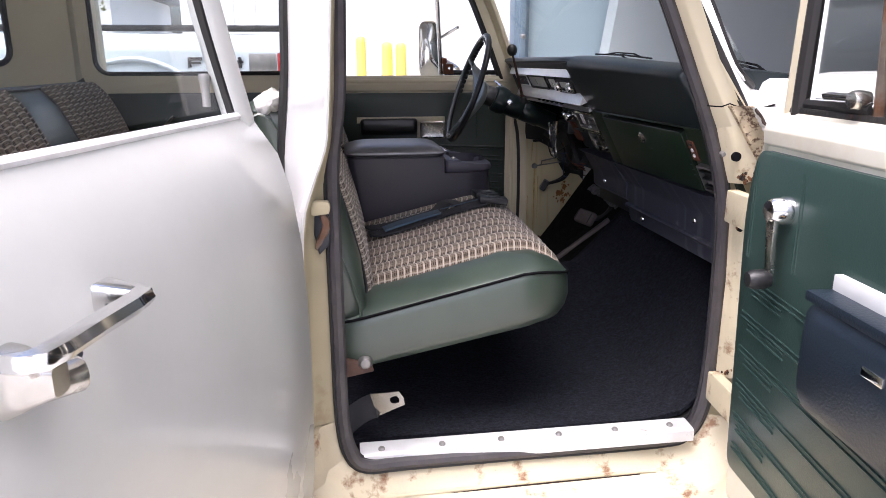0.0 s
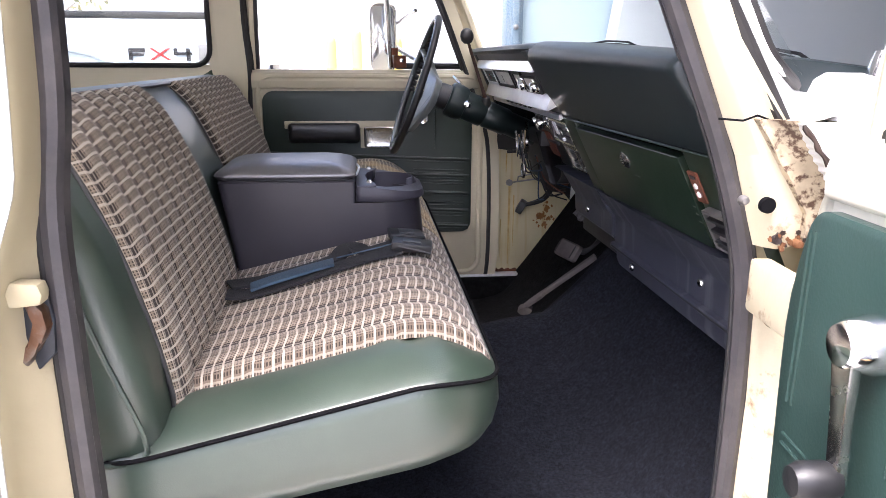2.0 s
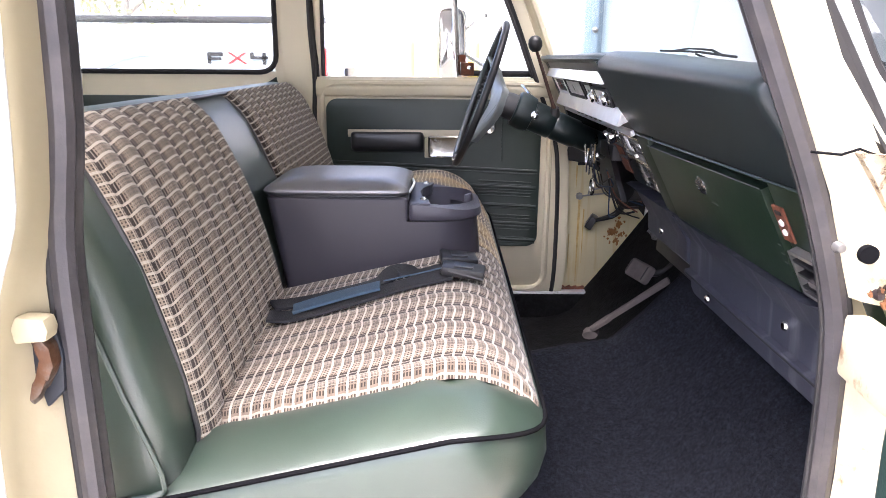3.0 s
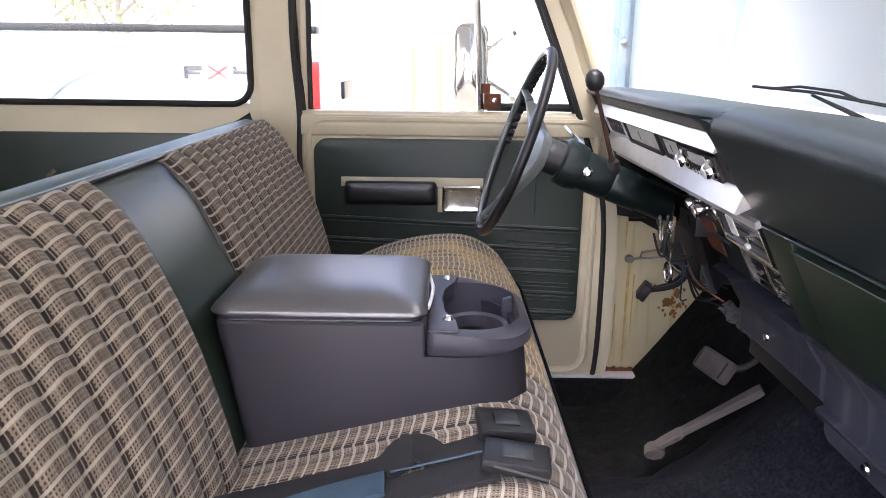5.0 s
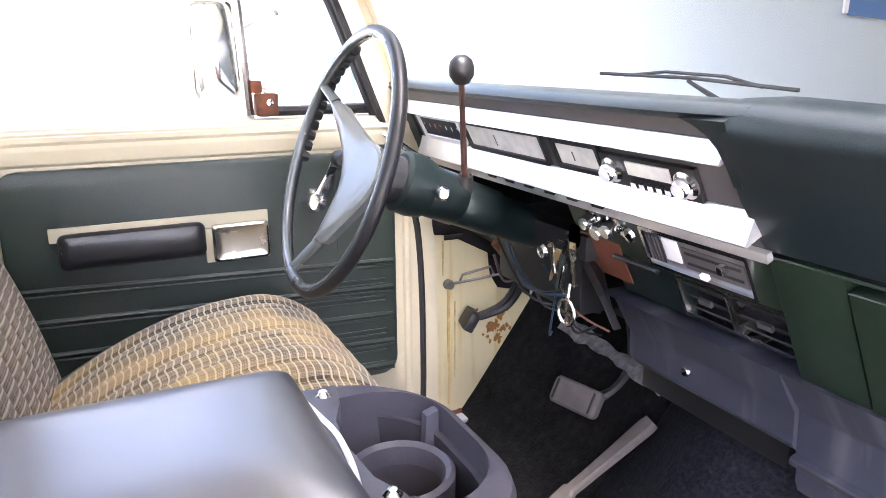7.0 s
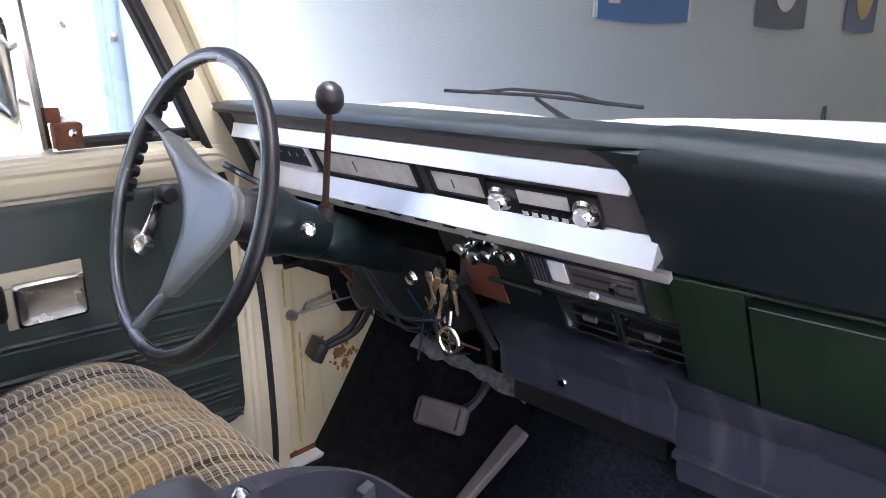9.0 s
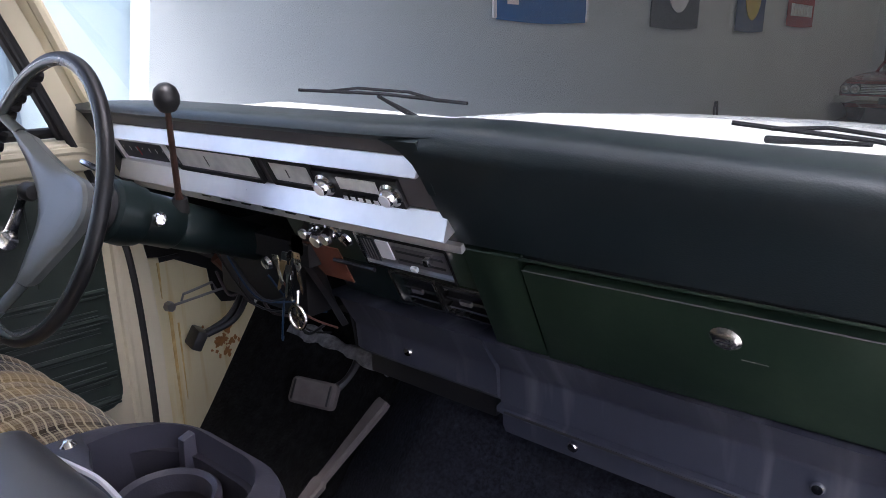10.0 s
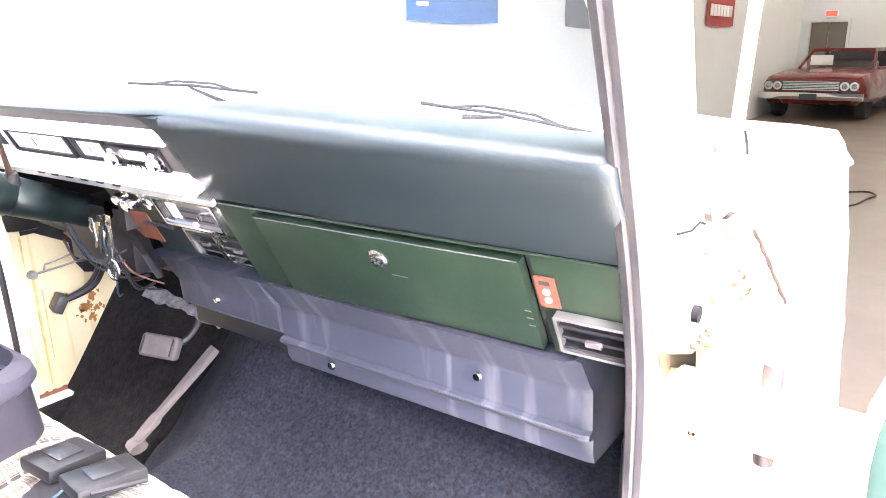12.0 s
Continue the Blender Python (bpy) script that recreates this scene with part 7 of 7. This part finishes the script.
# ---- doors ----
def car_door(name, label, m, s, trim, shell, passenger):
    """Front door: u from the hinge edge to the rear, w from the outer skin inwards, s mirrors it; placed by m."""
    t = thing(name, label, "car door", placed=m)

    def P(u, w, z):
        return (u, s * w, z)

    def slabd(u0, u1, w0, w1, z0, z1, bm=None):
        return box(u0, u1, s * w0, s * w1, z0, z1, bm)

    W = 0.118
    U0 = 0.078 if passenger else 0.05

    def edge(u, z):
        """The open door's front edge bows back towards its top and bottom."""
        if not passenger:
            return u
        bow = 0.022 * max(0, (z - 1.23) / 0.10) ** 1.6 + 0.020 * max(0, (1.20 - z) / 0.28)
        return u + bow * max(0, 1 - (u - U0) / 0.25)
    # lower shell with its rounded outer skin
    rings = []
    for u in (U0, U0 + 0.014, 0.3, 0.6, 0.835, 0.85):
        e = 0.012 if u in (U0, 0.85) else 0.0
        rings.append([P(edge(u, z), w, z) for w, z in ((0.05 + e, 0.645), (0.015 + e, 0.70), (0.0 + e, 0.85), (-0.008 + e, 1.08), (0.006 + e, 1.28), (0.035 + e, 1.385), (0.052, 1.405), (W - 0.01, 1.405), (W, 1.395), (W, 1.34), (W, 1.27), (W, 1.2), (W, 1.0), (W, 0.665), (W - 0.012, 0.645))])
    part("door_shell", loft(rings), shell, t, "painted door shell", smooth=35)
    # rolled edge of the inner pressing
    if not passenger:
        part("inner_rim", tube([P(u, W, z) for u, z in round_rect(0.108, 0.83, 0.72, 1.385, 0.05, 5)], 0.010, 8, closed=True), shell, t)
    part("belt_ledge", loft([[P(u, w, z) for w, z in ((W, 1.345), (W + 0.008, 1.350), (W + 0.010, 1.372), (W + 0.002, 1.398), (W - 0.03, 1.408), (W - 0.03, 1.345))] for u in (0.10 if not passenger else 0.118, 0.845)]), shell, t, "painted window ledge", bevel=0.002)
    # trim panel with ribs
    pan = [(u, z) for u, z in round_rect(0.138, 0.815, 0.868, 1.340, 0.035 if not passenger else 0.045, 5)]
    if passenger:
        pan = [(u, z) for u, z in round_rect(0.093, 0.815, 0.74, 1.338, 0.022, 6)]
        pan = [(edge(u, z), z) for u, z in dense(pan, 7, 16)]
    tp = part("trim_panel", loft([[P(u, W - 0.004, z) for u, z in pan], [P(u, W + 0.011, z) for u, z in pan], [P(0.47 + (u - 0.47) * 0.985, W + 0.014, 1.05 + (z - 1.05) * 0.98) for u, z in pan]]), trim, t, "dark green pressed vinyl trim panel", smooth=30)
    wl = W + (0.0142 if passenger else 0.0165)

    def groove(u0, z0, u1, z1, r=0.0030):
        """A raised pair of heat-pressed lines."""
        part("rib", tube([P(u0, wl, z0), P(u1, wl, z1)], r, 6), trim, tp)
        part("rib", tube([P(u0, wl, z0 - 0.010), P(u1, wl, z1 - 0.010)], 0.0022, 6), trim, tp)

    if passenger:
        for u in (0.118, 0.262):
            for du in (0.0, 0.008):
                part("stitch_line", tube([P(u + du, wl - 0.001, 1.150 if u < 0.2 else 1.16), P(u + du, wl - 0.001, 1.318)], 0.0020, 6), trim, tp)
        for z in (1.118, 1.050, 0.985, 0.920, 0.855, 0.795):
            groove(edge(0.093, z) + 0.022, z, 0.805, z - 0.035, 0.0018)
        for k in range(5):
            z = 1.098 - 0.066 * k
            groove(0.150, z, 0.250 + 0.02 * (k % 2), z - 0.006, 0.0018)
    else:
        for z in (1.145, 1.090, 1.030, 0.972, 0.918):
            groove(0.147, z - 0.028, 0.80, z, 0.0048)
        for k in range(7):
            z = 1.122 - 0.0365 * k
            groove(0.165, z - 0.006, 0.332, z + 0.001, 0.0026)
        part("stitch_line", tube([P(0.26, wl - 0.001, 1.15), P(0.26, wl - 0.001, 1.315)], 0.0022, 6), trim, tp)
    # window frame, vent window, glass
    top = 1.80
    if passenger:
        fr = [P(0.150, 0.098, 1.395), P(0.162, 0.102, 1.50), P(0.185, 0.108, 1.66), P(0.215, 0.112, 1.76), P(0.27, 0.115, top), P(0.76, 0.115, top), P(0.825, 0.11, 1.77), P(0.838, 0.09, 1.60), P(0.842, 0.078, 1.405)]
    else:
        fr = [P(0.075, 0.075, 1.405), P(0.135, 0.080, 1.50), P(0.24, 0.10, 1.68), P(0.33, 0.11, 1.78), P(0.40, 0.115, top), P(0.76, 0.115, top), P(0.825, 0.11, 1.77), P(0.838, 0.09, 1.60), P(0.842, 0.078, 1.405)]
    wf = part("window_frame", tube(smooth_line(fr, 4), 0.015, 8), CREAM, t, "cream painted window frame")
    k = 0.024 if passenger else 0.014
    part("frame_seal", tube([Vector(p) + Vector((k if p[0] < 0.5 else -0.014, s * 0.004, -0.012 if p[2] > 1.7 else 0)) for p in smooth_line(fr, 4)], 0.013 if passenger else 0.008, 8), DARKRUB, wf)
    u0, u1, u2 = (0.175, 0.366, 0.350) if passenger else (0.13, 0.400, 0.425)
    wv = 0.098 if passenger else 0.080
    part("vent_divider", tube([P(u1, wv + 0.002, 1.405), P(u2, 0.112, top)], 0.009, 8), RUSTCHROME if passenger else OLDCHROME, t, "rusty vent window post")
    if passenger:
        part("vent_divider", tube([P(u1 + 0.022, wv + 0.002, 1.405), P(u2 + 0.022, 0.112, top)], 0.008, 8), DARKRUB, t, "black window channel")
        part("belt_channel", slabd(u0 - 0.02, 0.835, wv - 0.010, wv + 0.012, 1.398, 1.412), GRIMERUB, t, "black window channel with rust", bevel=0.003)
        part("pane_edge", tube([P(u0 + 0.030, wv + 0.002, 1.424), P(u1 - 0.012, wv + 0.002, 1.424)], 0.0035, 6), SILVERTRIM, t, "bright vent window rim")
        part("pane_edge", tube([P(u0 + 0.028, wv + 0.002, 1.424), P(u0 + 0.060, 0.112, 1.78)], 0.0035, 6), SILVERTRIM, t)
    part("vent_seal", tube([P(u1 - 0.015, wv + 0.002, 1.418), P(u0, wv - 0.002, 1.418)], 0.010, 8), DARKRUB, t, "black vent window seal")
    part("vent_glass", loft([[P(u0 - 0.03, wv - 0.002, 1.41), P(u1 - 0.005, wv + 0.002, 1.41)], [P(0.36 if not passenger else 0.22, 0.112, 1.79), P(u2 - 0.005, 0.112, 1.79)]], closed=False), GLASS, t).visible_shadow = False
    if passenger:
        part("window_glass", loft([[P(0.39, 0.100, 1.35), P(0.835, 0.080, 1.35)], [P(0.38, 0.112, 1.79), P(0.80, 0.112, 1.79)]], closed=False), GLASS, t).visible_shadow = False
    # vent latch
    if passenger:
        vl = part("vent_latch", loft([[P(u, w, z) for w, z in ((0.106, 1.428), (0.122, 1.430), (0.124, 1.438), (0.108, 1.440))] for u in (0.262, 0.270, 0.325, 0.345)]), CHROME, t, "chrome vent window latch", bevel=0.003)
        part("latch_post", lathe([(0, 0.026), (0.012, 0.024), (0.014, 0.016), (0.012, 0.0), (0, 0)], P(0.338, 0.102, 1.432), (0, s, 0), 14), OLDCHROME, vl)
    else:
        vl = part("vent_latch", slabd(0.352, 0.394, 0.088, 0.108, 1.412, 1.452), RUST, t, "rusty vent latch", bevel=0.004)
        part("latch_post", slabd(0.378, 0.398, 0.086, 0.10, 1.452, 1.475), RUST, vl, bevel=0.003)
        part("latch_screw", lathe([(0, 0.003), (0.006, 0.002), (0.006, 0), (0, 0)], P(0.368, 0.108, 1.436), (0, s, 0), 10), CHROME, vl)
    # winding handle
    pu, pz = (0.230, 1.255) if passenger else (0.304, 1.255)
    ku, kz = (0.242, 1.150) if passenger else (0.262, 1.338)
    cr = part("window_crank", lathe([(0, 0.036), (0.016, 0.034), (0.020, 0.028), (0.022, 0.016), (0.024, 0.010), (0.024, 0.0), (0, 0)], P(pu, W + 0.012, pz), (0, s, 0), 24), CHROME, t, "chrome window crank")
    part("crank_arm", loft([[P(pu + (ku - pu) * f + du * w, W + 0.012 + h, pz + (kz - pz) * f + 0.0) for du, h in ((-1, 0.022), (1, 0.022), (1, 0.031), (-1, 0.031))] for f, w in ((0.0, 0.014), (0.5, 0.0095), (1.0, 0.008))]), OLDCHROME if passenger else CHROME, cr, bevel=0.002)
    part("crank_knob", lathe([(0, 0.040), (0.012, 0.038), (0.016, 0.030), (0.0165, 0.012), (0.013, 0.002), (0, 0)], P(ku, W + 0.036, kz - 0.004), (0, s, 0), 16), BLACKPL, cr, "black ribbed knob")
    if not passenger:
        # arm rest with pull plate
        rings = []
        for w, i in ((W + 0.010, 0.0), (W + 0.05, 0.0), (W + 0.062, 0.006), (W + 0.066, 0.016)):
            rings.append([P(u, w, z + 0.01 * (w - W) / 0.05) for u, z in round_rect(0.508 + i, 0.735 - i, 1.172 + i, 1.232 - i, 0.012, 4)])
        ar = part("arm_rest", loft(rings), BLACKV, t, "black padded arm rest", smooth=45)
        for zz in (1.214, 1.224):
            part("arm_trim", tube([P(0.515, W + 0.060, zz), P(0.73, W + 0.060, zz)], 0.0016, 6), STEEL, ar)
        part("arm_backing", slabd(0.392, 0.748, W + 0.008, W + 0.018, 1.222, 1.246), SHELLTAN, t, "cream arm rest backing", bevel=0.002)
        hp = part("handle_plate", slabd(0.392, 0.506, W + 0.010, W + 0.020, 1.158, 1.2215), SHELLTAN, t, "cream door handle plate", bevel=0.003)
        part("door_handle", loft([[P(u, w, z) for u, z in round_rect(0.395 + i, 0.494 - i, 1.161 + i, 1.228 - i, 0.006, 3)] for w, i in ((W + 0.020, 0), (W + 0.030, 0.0), (W + 0.033, 0.004), (W + 0.030, 0.014))]), OLDCHROME, hp, "worn chrome door pull", smooth=30)
    else:
        pk = part("map_pocket", loft([[P(u, w, z) for u, z in round_rect(0.375 + i, 0.80 - i, 1.000 + i, 1.165 - i, 0.03, 4)] for w, i in ((W + 0.010, 0), (W + 0.055, 0.004), (W + 0.066, 0.02))]), NAVYV, t, "dark navy leather pouch on the arm rest", smooth=45)
        part("pouch_flap", slabd(0.38, 0.80, W + 0.012, W + 0.062, 1.160, 1.176), NAVYV, pk, bevel=0.005)
        part("pale_card", slabd(0.385, 0.80, W + 0.012, W + 0.026, 1.17, 1.198), PAPER, pk, bevel=0.002)
        part("brown_card", slabd(0.368, 0.408, W + 0.026, W + 0.050, 1.156, 1.170), CARDB, pk, bevel=0.002)
        part("pouch_clasp", slabd(0.53, 0.57, W + 0.066, W + 0.072, 1.115, 1.128), CHROME, pk, bevel=0.002)
        for z in (0.79, 1.195):
            hg = part("hinge", slabd(-0.105, 0.10, 0.048, 0.074, z - 0.034, z + 0.034), RUSTY, t, "rusty cream door hinge", bevel=0.006)
            part("hinge_pin", lathe([(0, 0.06), (0.010, 0.058), (0.011, 0.05), (0.011, -0.05), (0.010, -0.058), (0, -0.06)], P(-0.012, 0.044, z), (0, 0, 1), 12), DARKSTEEL, hg)
    return t


SHELLTAN = CREAM
DRIVER_H = (0.76, 2.895)
car_door("front_door", "closed cream front door with dark green ribbed trim", Matrix.Translation((*DRIVER_H, 0)) @ Matrix.Rotation(math.pi, 4, "Z"), 1, DOORV, CREAM, False)
PASS_H, PASS_A = (0.803, 1.120), 265.5
car_door("front_door", "wide open white front door with teal green trim", Matrix.Translation((*PASS_H, -0.022)) @ Matrix.Rotation(radians(PASS_A), 4, "Z"), -1, TEALV, DOORW, True)


def rear_open_door():
    m = Matrix.Translation((-0.108, 1.09, 0)) @ Matrix.Rotation(radians(257), 4, "Z")
    t = thing("rear_door", "open silver-white rear door with chrome pull handle", "car door", placed=m)

    def P(u, w, z):
        return (u, -w, z)
    prof = [(0.05, 0.50), (0.025, 0.56), (0.005, 0.72), (0.0, 0.92), (0.001, 1.06), (0.006, 1.16), (0.018, 1.25), (0.038, 1.315), (0.062, 1.35), (0.084, 1.376), (0.125, 1.378), (0.135, 1.365), (0.135, 0.52), (0.12, 0.50)]
    rings = []
    for u, e in ((-0.006, 0.02), (0.0, 0.006), (0.012, 0.0), (0.2, 0), (0.5, 0), (0.80, 0), (0.835, 0.006), (0.842, 0.02)):
        rings.append([P(u, w + (e if w < 0.08 else 0), z) for w, z in prof])
    part("door_shell", loft(rings), SILVER, t, "silver-white painted door skin", smooth=40)
    part("belt_trim", tube([P(0.0, 0.086, 1.380), P(0.84, 0.086, 1.380)], 0.006, 6), SILVERTRIM, t)
    fr = [P(0.028, 0.092, 1.365), P(0.10, 0.108, 1.56), P(0.15, 0.12, 1.76), P(0.20, 0.125, 1.80), P(0.60, 0.125, 1.80), P(0.74, 0.12, 1.76), P(0.81, 0.10, 1.55), P(0.828, 0.092, 1.365)]
    wf = part("window_frame", tube(smooth_line(fr, 4), 0.024, 10), SILVER, t, "bright window frame")
    part("frame_seal", tube([Vector(p) + Vector((0.020 if p[0] < 0.4 else -0.020, 0, -0.016 if p[2] > 1.7 else 0)) for p in smooth_line(fr, 4)], 0.009, 6), DARKRUB, wf)
    part("window_glass", loft([[P(0.04, 0.10, 1.39), P(0.82, 0.10, 1.39)], [P(0.17, 0.125, 1.79), P(0.70, 0.125, 1.79)]], closed=False), GLASS, t).visible_shadow = False
    part("lock_knob", lathe([(0, 0.030), (0.008, 0.029), (0.010, 0.024), (0.008, 0.018), (0.0065, 0.0), (0.0065, -0.02), (0, -0.02)], P(0.075, 0.125, 1.415), (0, 0, 1), 14), STEEL, t)
    # chrome pull handle with push button
    h = part("handle", loft([[P(u, w, z) for w, z in ((-0.044 + b, zc - 0.006), (-0.048 + b, zc), (-0.044 + b, zc + 0.007), (-0.030 + b, zc + 0.008), (-0.027 + b, zc), (-0.030 + b, zc - 0.005))] for u, zc, b in ((0.580, 1.266, 0.024), (0.590, 1.266, 0.010), (0.62, 1.267, 0.006), (0.67, 1.268, 0.006), (0.71, 1.268, 0.006), (0.732, 1.267, 0.010), (0.740, 1.267, 0.024))]), CHROME, t, "chrome pull handle", smooth=50, bevel=0.0)
    part("handle_foot", loft([[P(0.588 + du * k * 0.8, w, 1.264 + dz * k * 0.8) for du, dz in round_rect(-0.022, 0.022, -0.016, 0.020, 0.008, 3)] for w, k in ((0.012, 0.9), (0.002, 0.8), (-0.030, 0.45))]), CHROME, h, smooth=50)
    part("handle_base", loft([[P(0.715 + du * k * 0.8, w, 1.250 + dz * k * 0.8) for du, dz in round_rect(-0.030, 0.034, -0.050, 0.030, 0.018, 4)] for w, k in ((0.014, 0.80), (0.004, 0.76), (-0.010, 0.58), (-0.030, 0.36))]), OLDCHROME, h, smooth=50)
    part("push_button", lathe([(0, 0.030), (0.012, 0.029), (0.014, 0.026), (0.014, 0.0), (0, 0)], P(0.695, 0.0, 1.232), (-0.8, 0.6, 0), 18), OLDCHROME, h)
    for du, dz in ((0.0, 0.0), (-0.012, 0.006), (0.006, 0.014)):
        part("paint_chip", loft([[P(0.645 + du + a, w, 1.222 + dz + b) for a, b in ((-0.004, 0), (0.001, -0.005), (0.004, 0.003), (-0.001, 0.006))] for w in (0.011, 0.0095)]), GAUGEDK, t)
    # Black tube puts a shadow line along the door's hinge edge.
    part("edge_shadow", tube([P(-0.012, 0.09, 0.52), P(-0.012, 0.09, 1.36)], 0.012, 6), DARKRUB, t, "black tube standing for the shadow along the door edge")


rear_open_door()

# striker latch on the open centre pillar, black discs painting the shade of the hinge pillar's holes
st = thing("door_striker", "worn steel door striker on the centre pillar", "striker", (-0.095, 1.17, 1.15))
# Raised dark plate stands for the shade inside the striker's recess.
part("plate", outset(loft([[(x, y, z) for x, z in ((-0.112, 1.19), (-0.086, 1.19), (-0.082, 1.16), (-0.086, 1.12), (-0.106, 1.10), (-0.114, 1.14))] for y in (1.232, 1.222)]), 0.013, -0.026, 0.008), GAUGEDK, st, "dark plate standing for the shaded recess", bevel=0.003)
part("hook", outset(loft([[(x, y, z) for x, z in ((-0.104, 1.182), (-0.094, 1.186), (-0.085, 1.175), (-0.083, 1.155), (-0.090, 1.140), (-0.102, 1.128), (-0.108, 1.112), (-0.113, 1.118), (-0.108, 1.136), (-0.097, 1.150), (-0.093, 1.162), (-0.096, 1.172))] for y in (1.222, 1.204)]), 0.013, -0.026, 0.008), RUSTCHROME, st, "rusty latch hook", bevel=0.003)
part("cap", outset(loft([[(x, y, z) for x, z in ((-0.116, 1.180), (-0.084, 1.183), (-0.081, 1.194), (-0.084, 1.206), (-0.112, 1.209), (-0.118, 1.196))] for y in (1.222, 1.200)]), 0.013, -0.026, 0.008), SHADECREAM, st, bevel=0.004)
for (x, y, z), rr in (((0.757, 1.2435, 1.273), 0.0095), ((0.782, 1.2435, 1.123), 0.0055)):
    part("hole_shade_disc", outset(lathe([(0, 0.004), (rr, 0.004), (rr, -0.003), (0, -0.003)], (x, y - 0.004, z), (0, -1, 0), 18)), WIPER, wagon, "black disc standing for a deep drilled hole")

# outside mirror at the driver's side
m = thing("wing_mirror", "tall chrome wing mirror outside the driver's window", "mirror", (0.42, 3.0, 1.4))
part("mirror_shell", loft([[(x, y, z) for x, z in round_rect(0.295 + i, 0.388 - i, 1.395 + i, 1.63 - i, 0.03, 4)] for y, i in ((3.07, 0.02), (3.06, 0.0), (3.035, 0.0), (3.03, 0.008))]), CHROME, m, smooth=45)
part("mirror_arm", tube([(0.45, 2.94, 1.43), (0.45, 3.0, 1.44), (0.385, 3.05, 1.48)], 0.009, 8), OLDCHROME, m)
part("mirror_arm", tube([(0.45, 2.94, 1.60), (0.388, 3.05, 1.56)], 0.007, 8), OLDCHROME, m)

a = thing("aerial", "white fender aerial mast", "aerial", (0.872, 1.214, 1.40))
part("mast", tube([(0.872, 1.224, 1.40), (0.886, 1.204, 1.85)], [0.0075, 0.0068], 10), WHITE, a)
part("foot", lathe([(0, 0.03), (0.014, 0.028), (0.022, 0.0), (0.022, -0.01), (0, -0.01)], (0.872, 1.224, 1.425), (0, 0, 1), 16), CHROME, a)

for (x, y, z), m, rr in (((0.734, 1.254, 1.277), STEEL, 0.006), ((0.777, 1.246, 1.229), DARKSTEEL, 0.0055), ((0.800, 1.238, 1.226), ORANGERUST, 0.006)):
    part("pillar_bolt", outset(lathe([(0, 0.007), (rr * 0.7, 0.006), (rr, 0.002), (rr, -0.004), (0, -0.004)], (x, y - 0.003, z), (0, -1, 0), 12)), m, wagon, "rusty bolt head")

# rust round the hinge pockets of the open side
g = random.Random(31)
for cx, cz, spread, n in ((0.757, 1.236, 0.008, 9), (0.776, 1.232, 0.010, 9), (0.770, 1.128, 0.007, 6), (0.772, 0.806, 0.008, 7)):
    for k in range(n):
        part("rust_patch", rust_patch(cx + g.gauss(0, spread), cz + g.gauss(0, 0.5 * spread), g.uniform(0.0015, 0.0045), 100 * n + k, 1.2105 - 0.0015 * g.random()), ORANGERUST if k % 2 else DARKRUST, wagon)
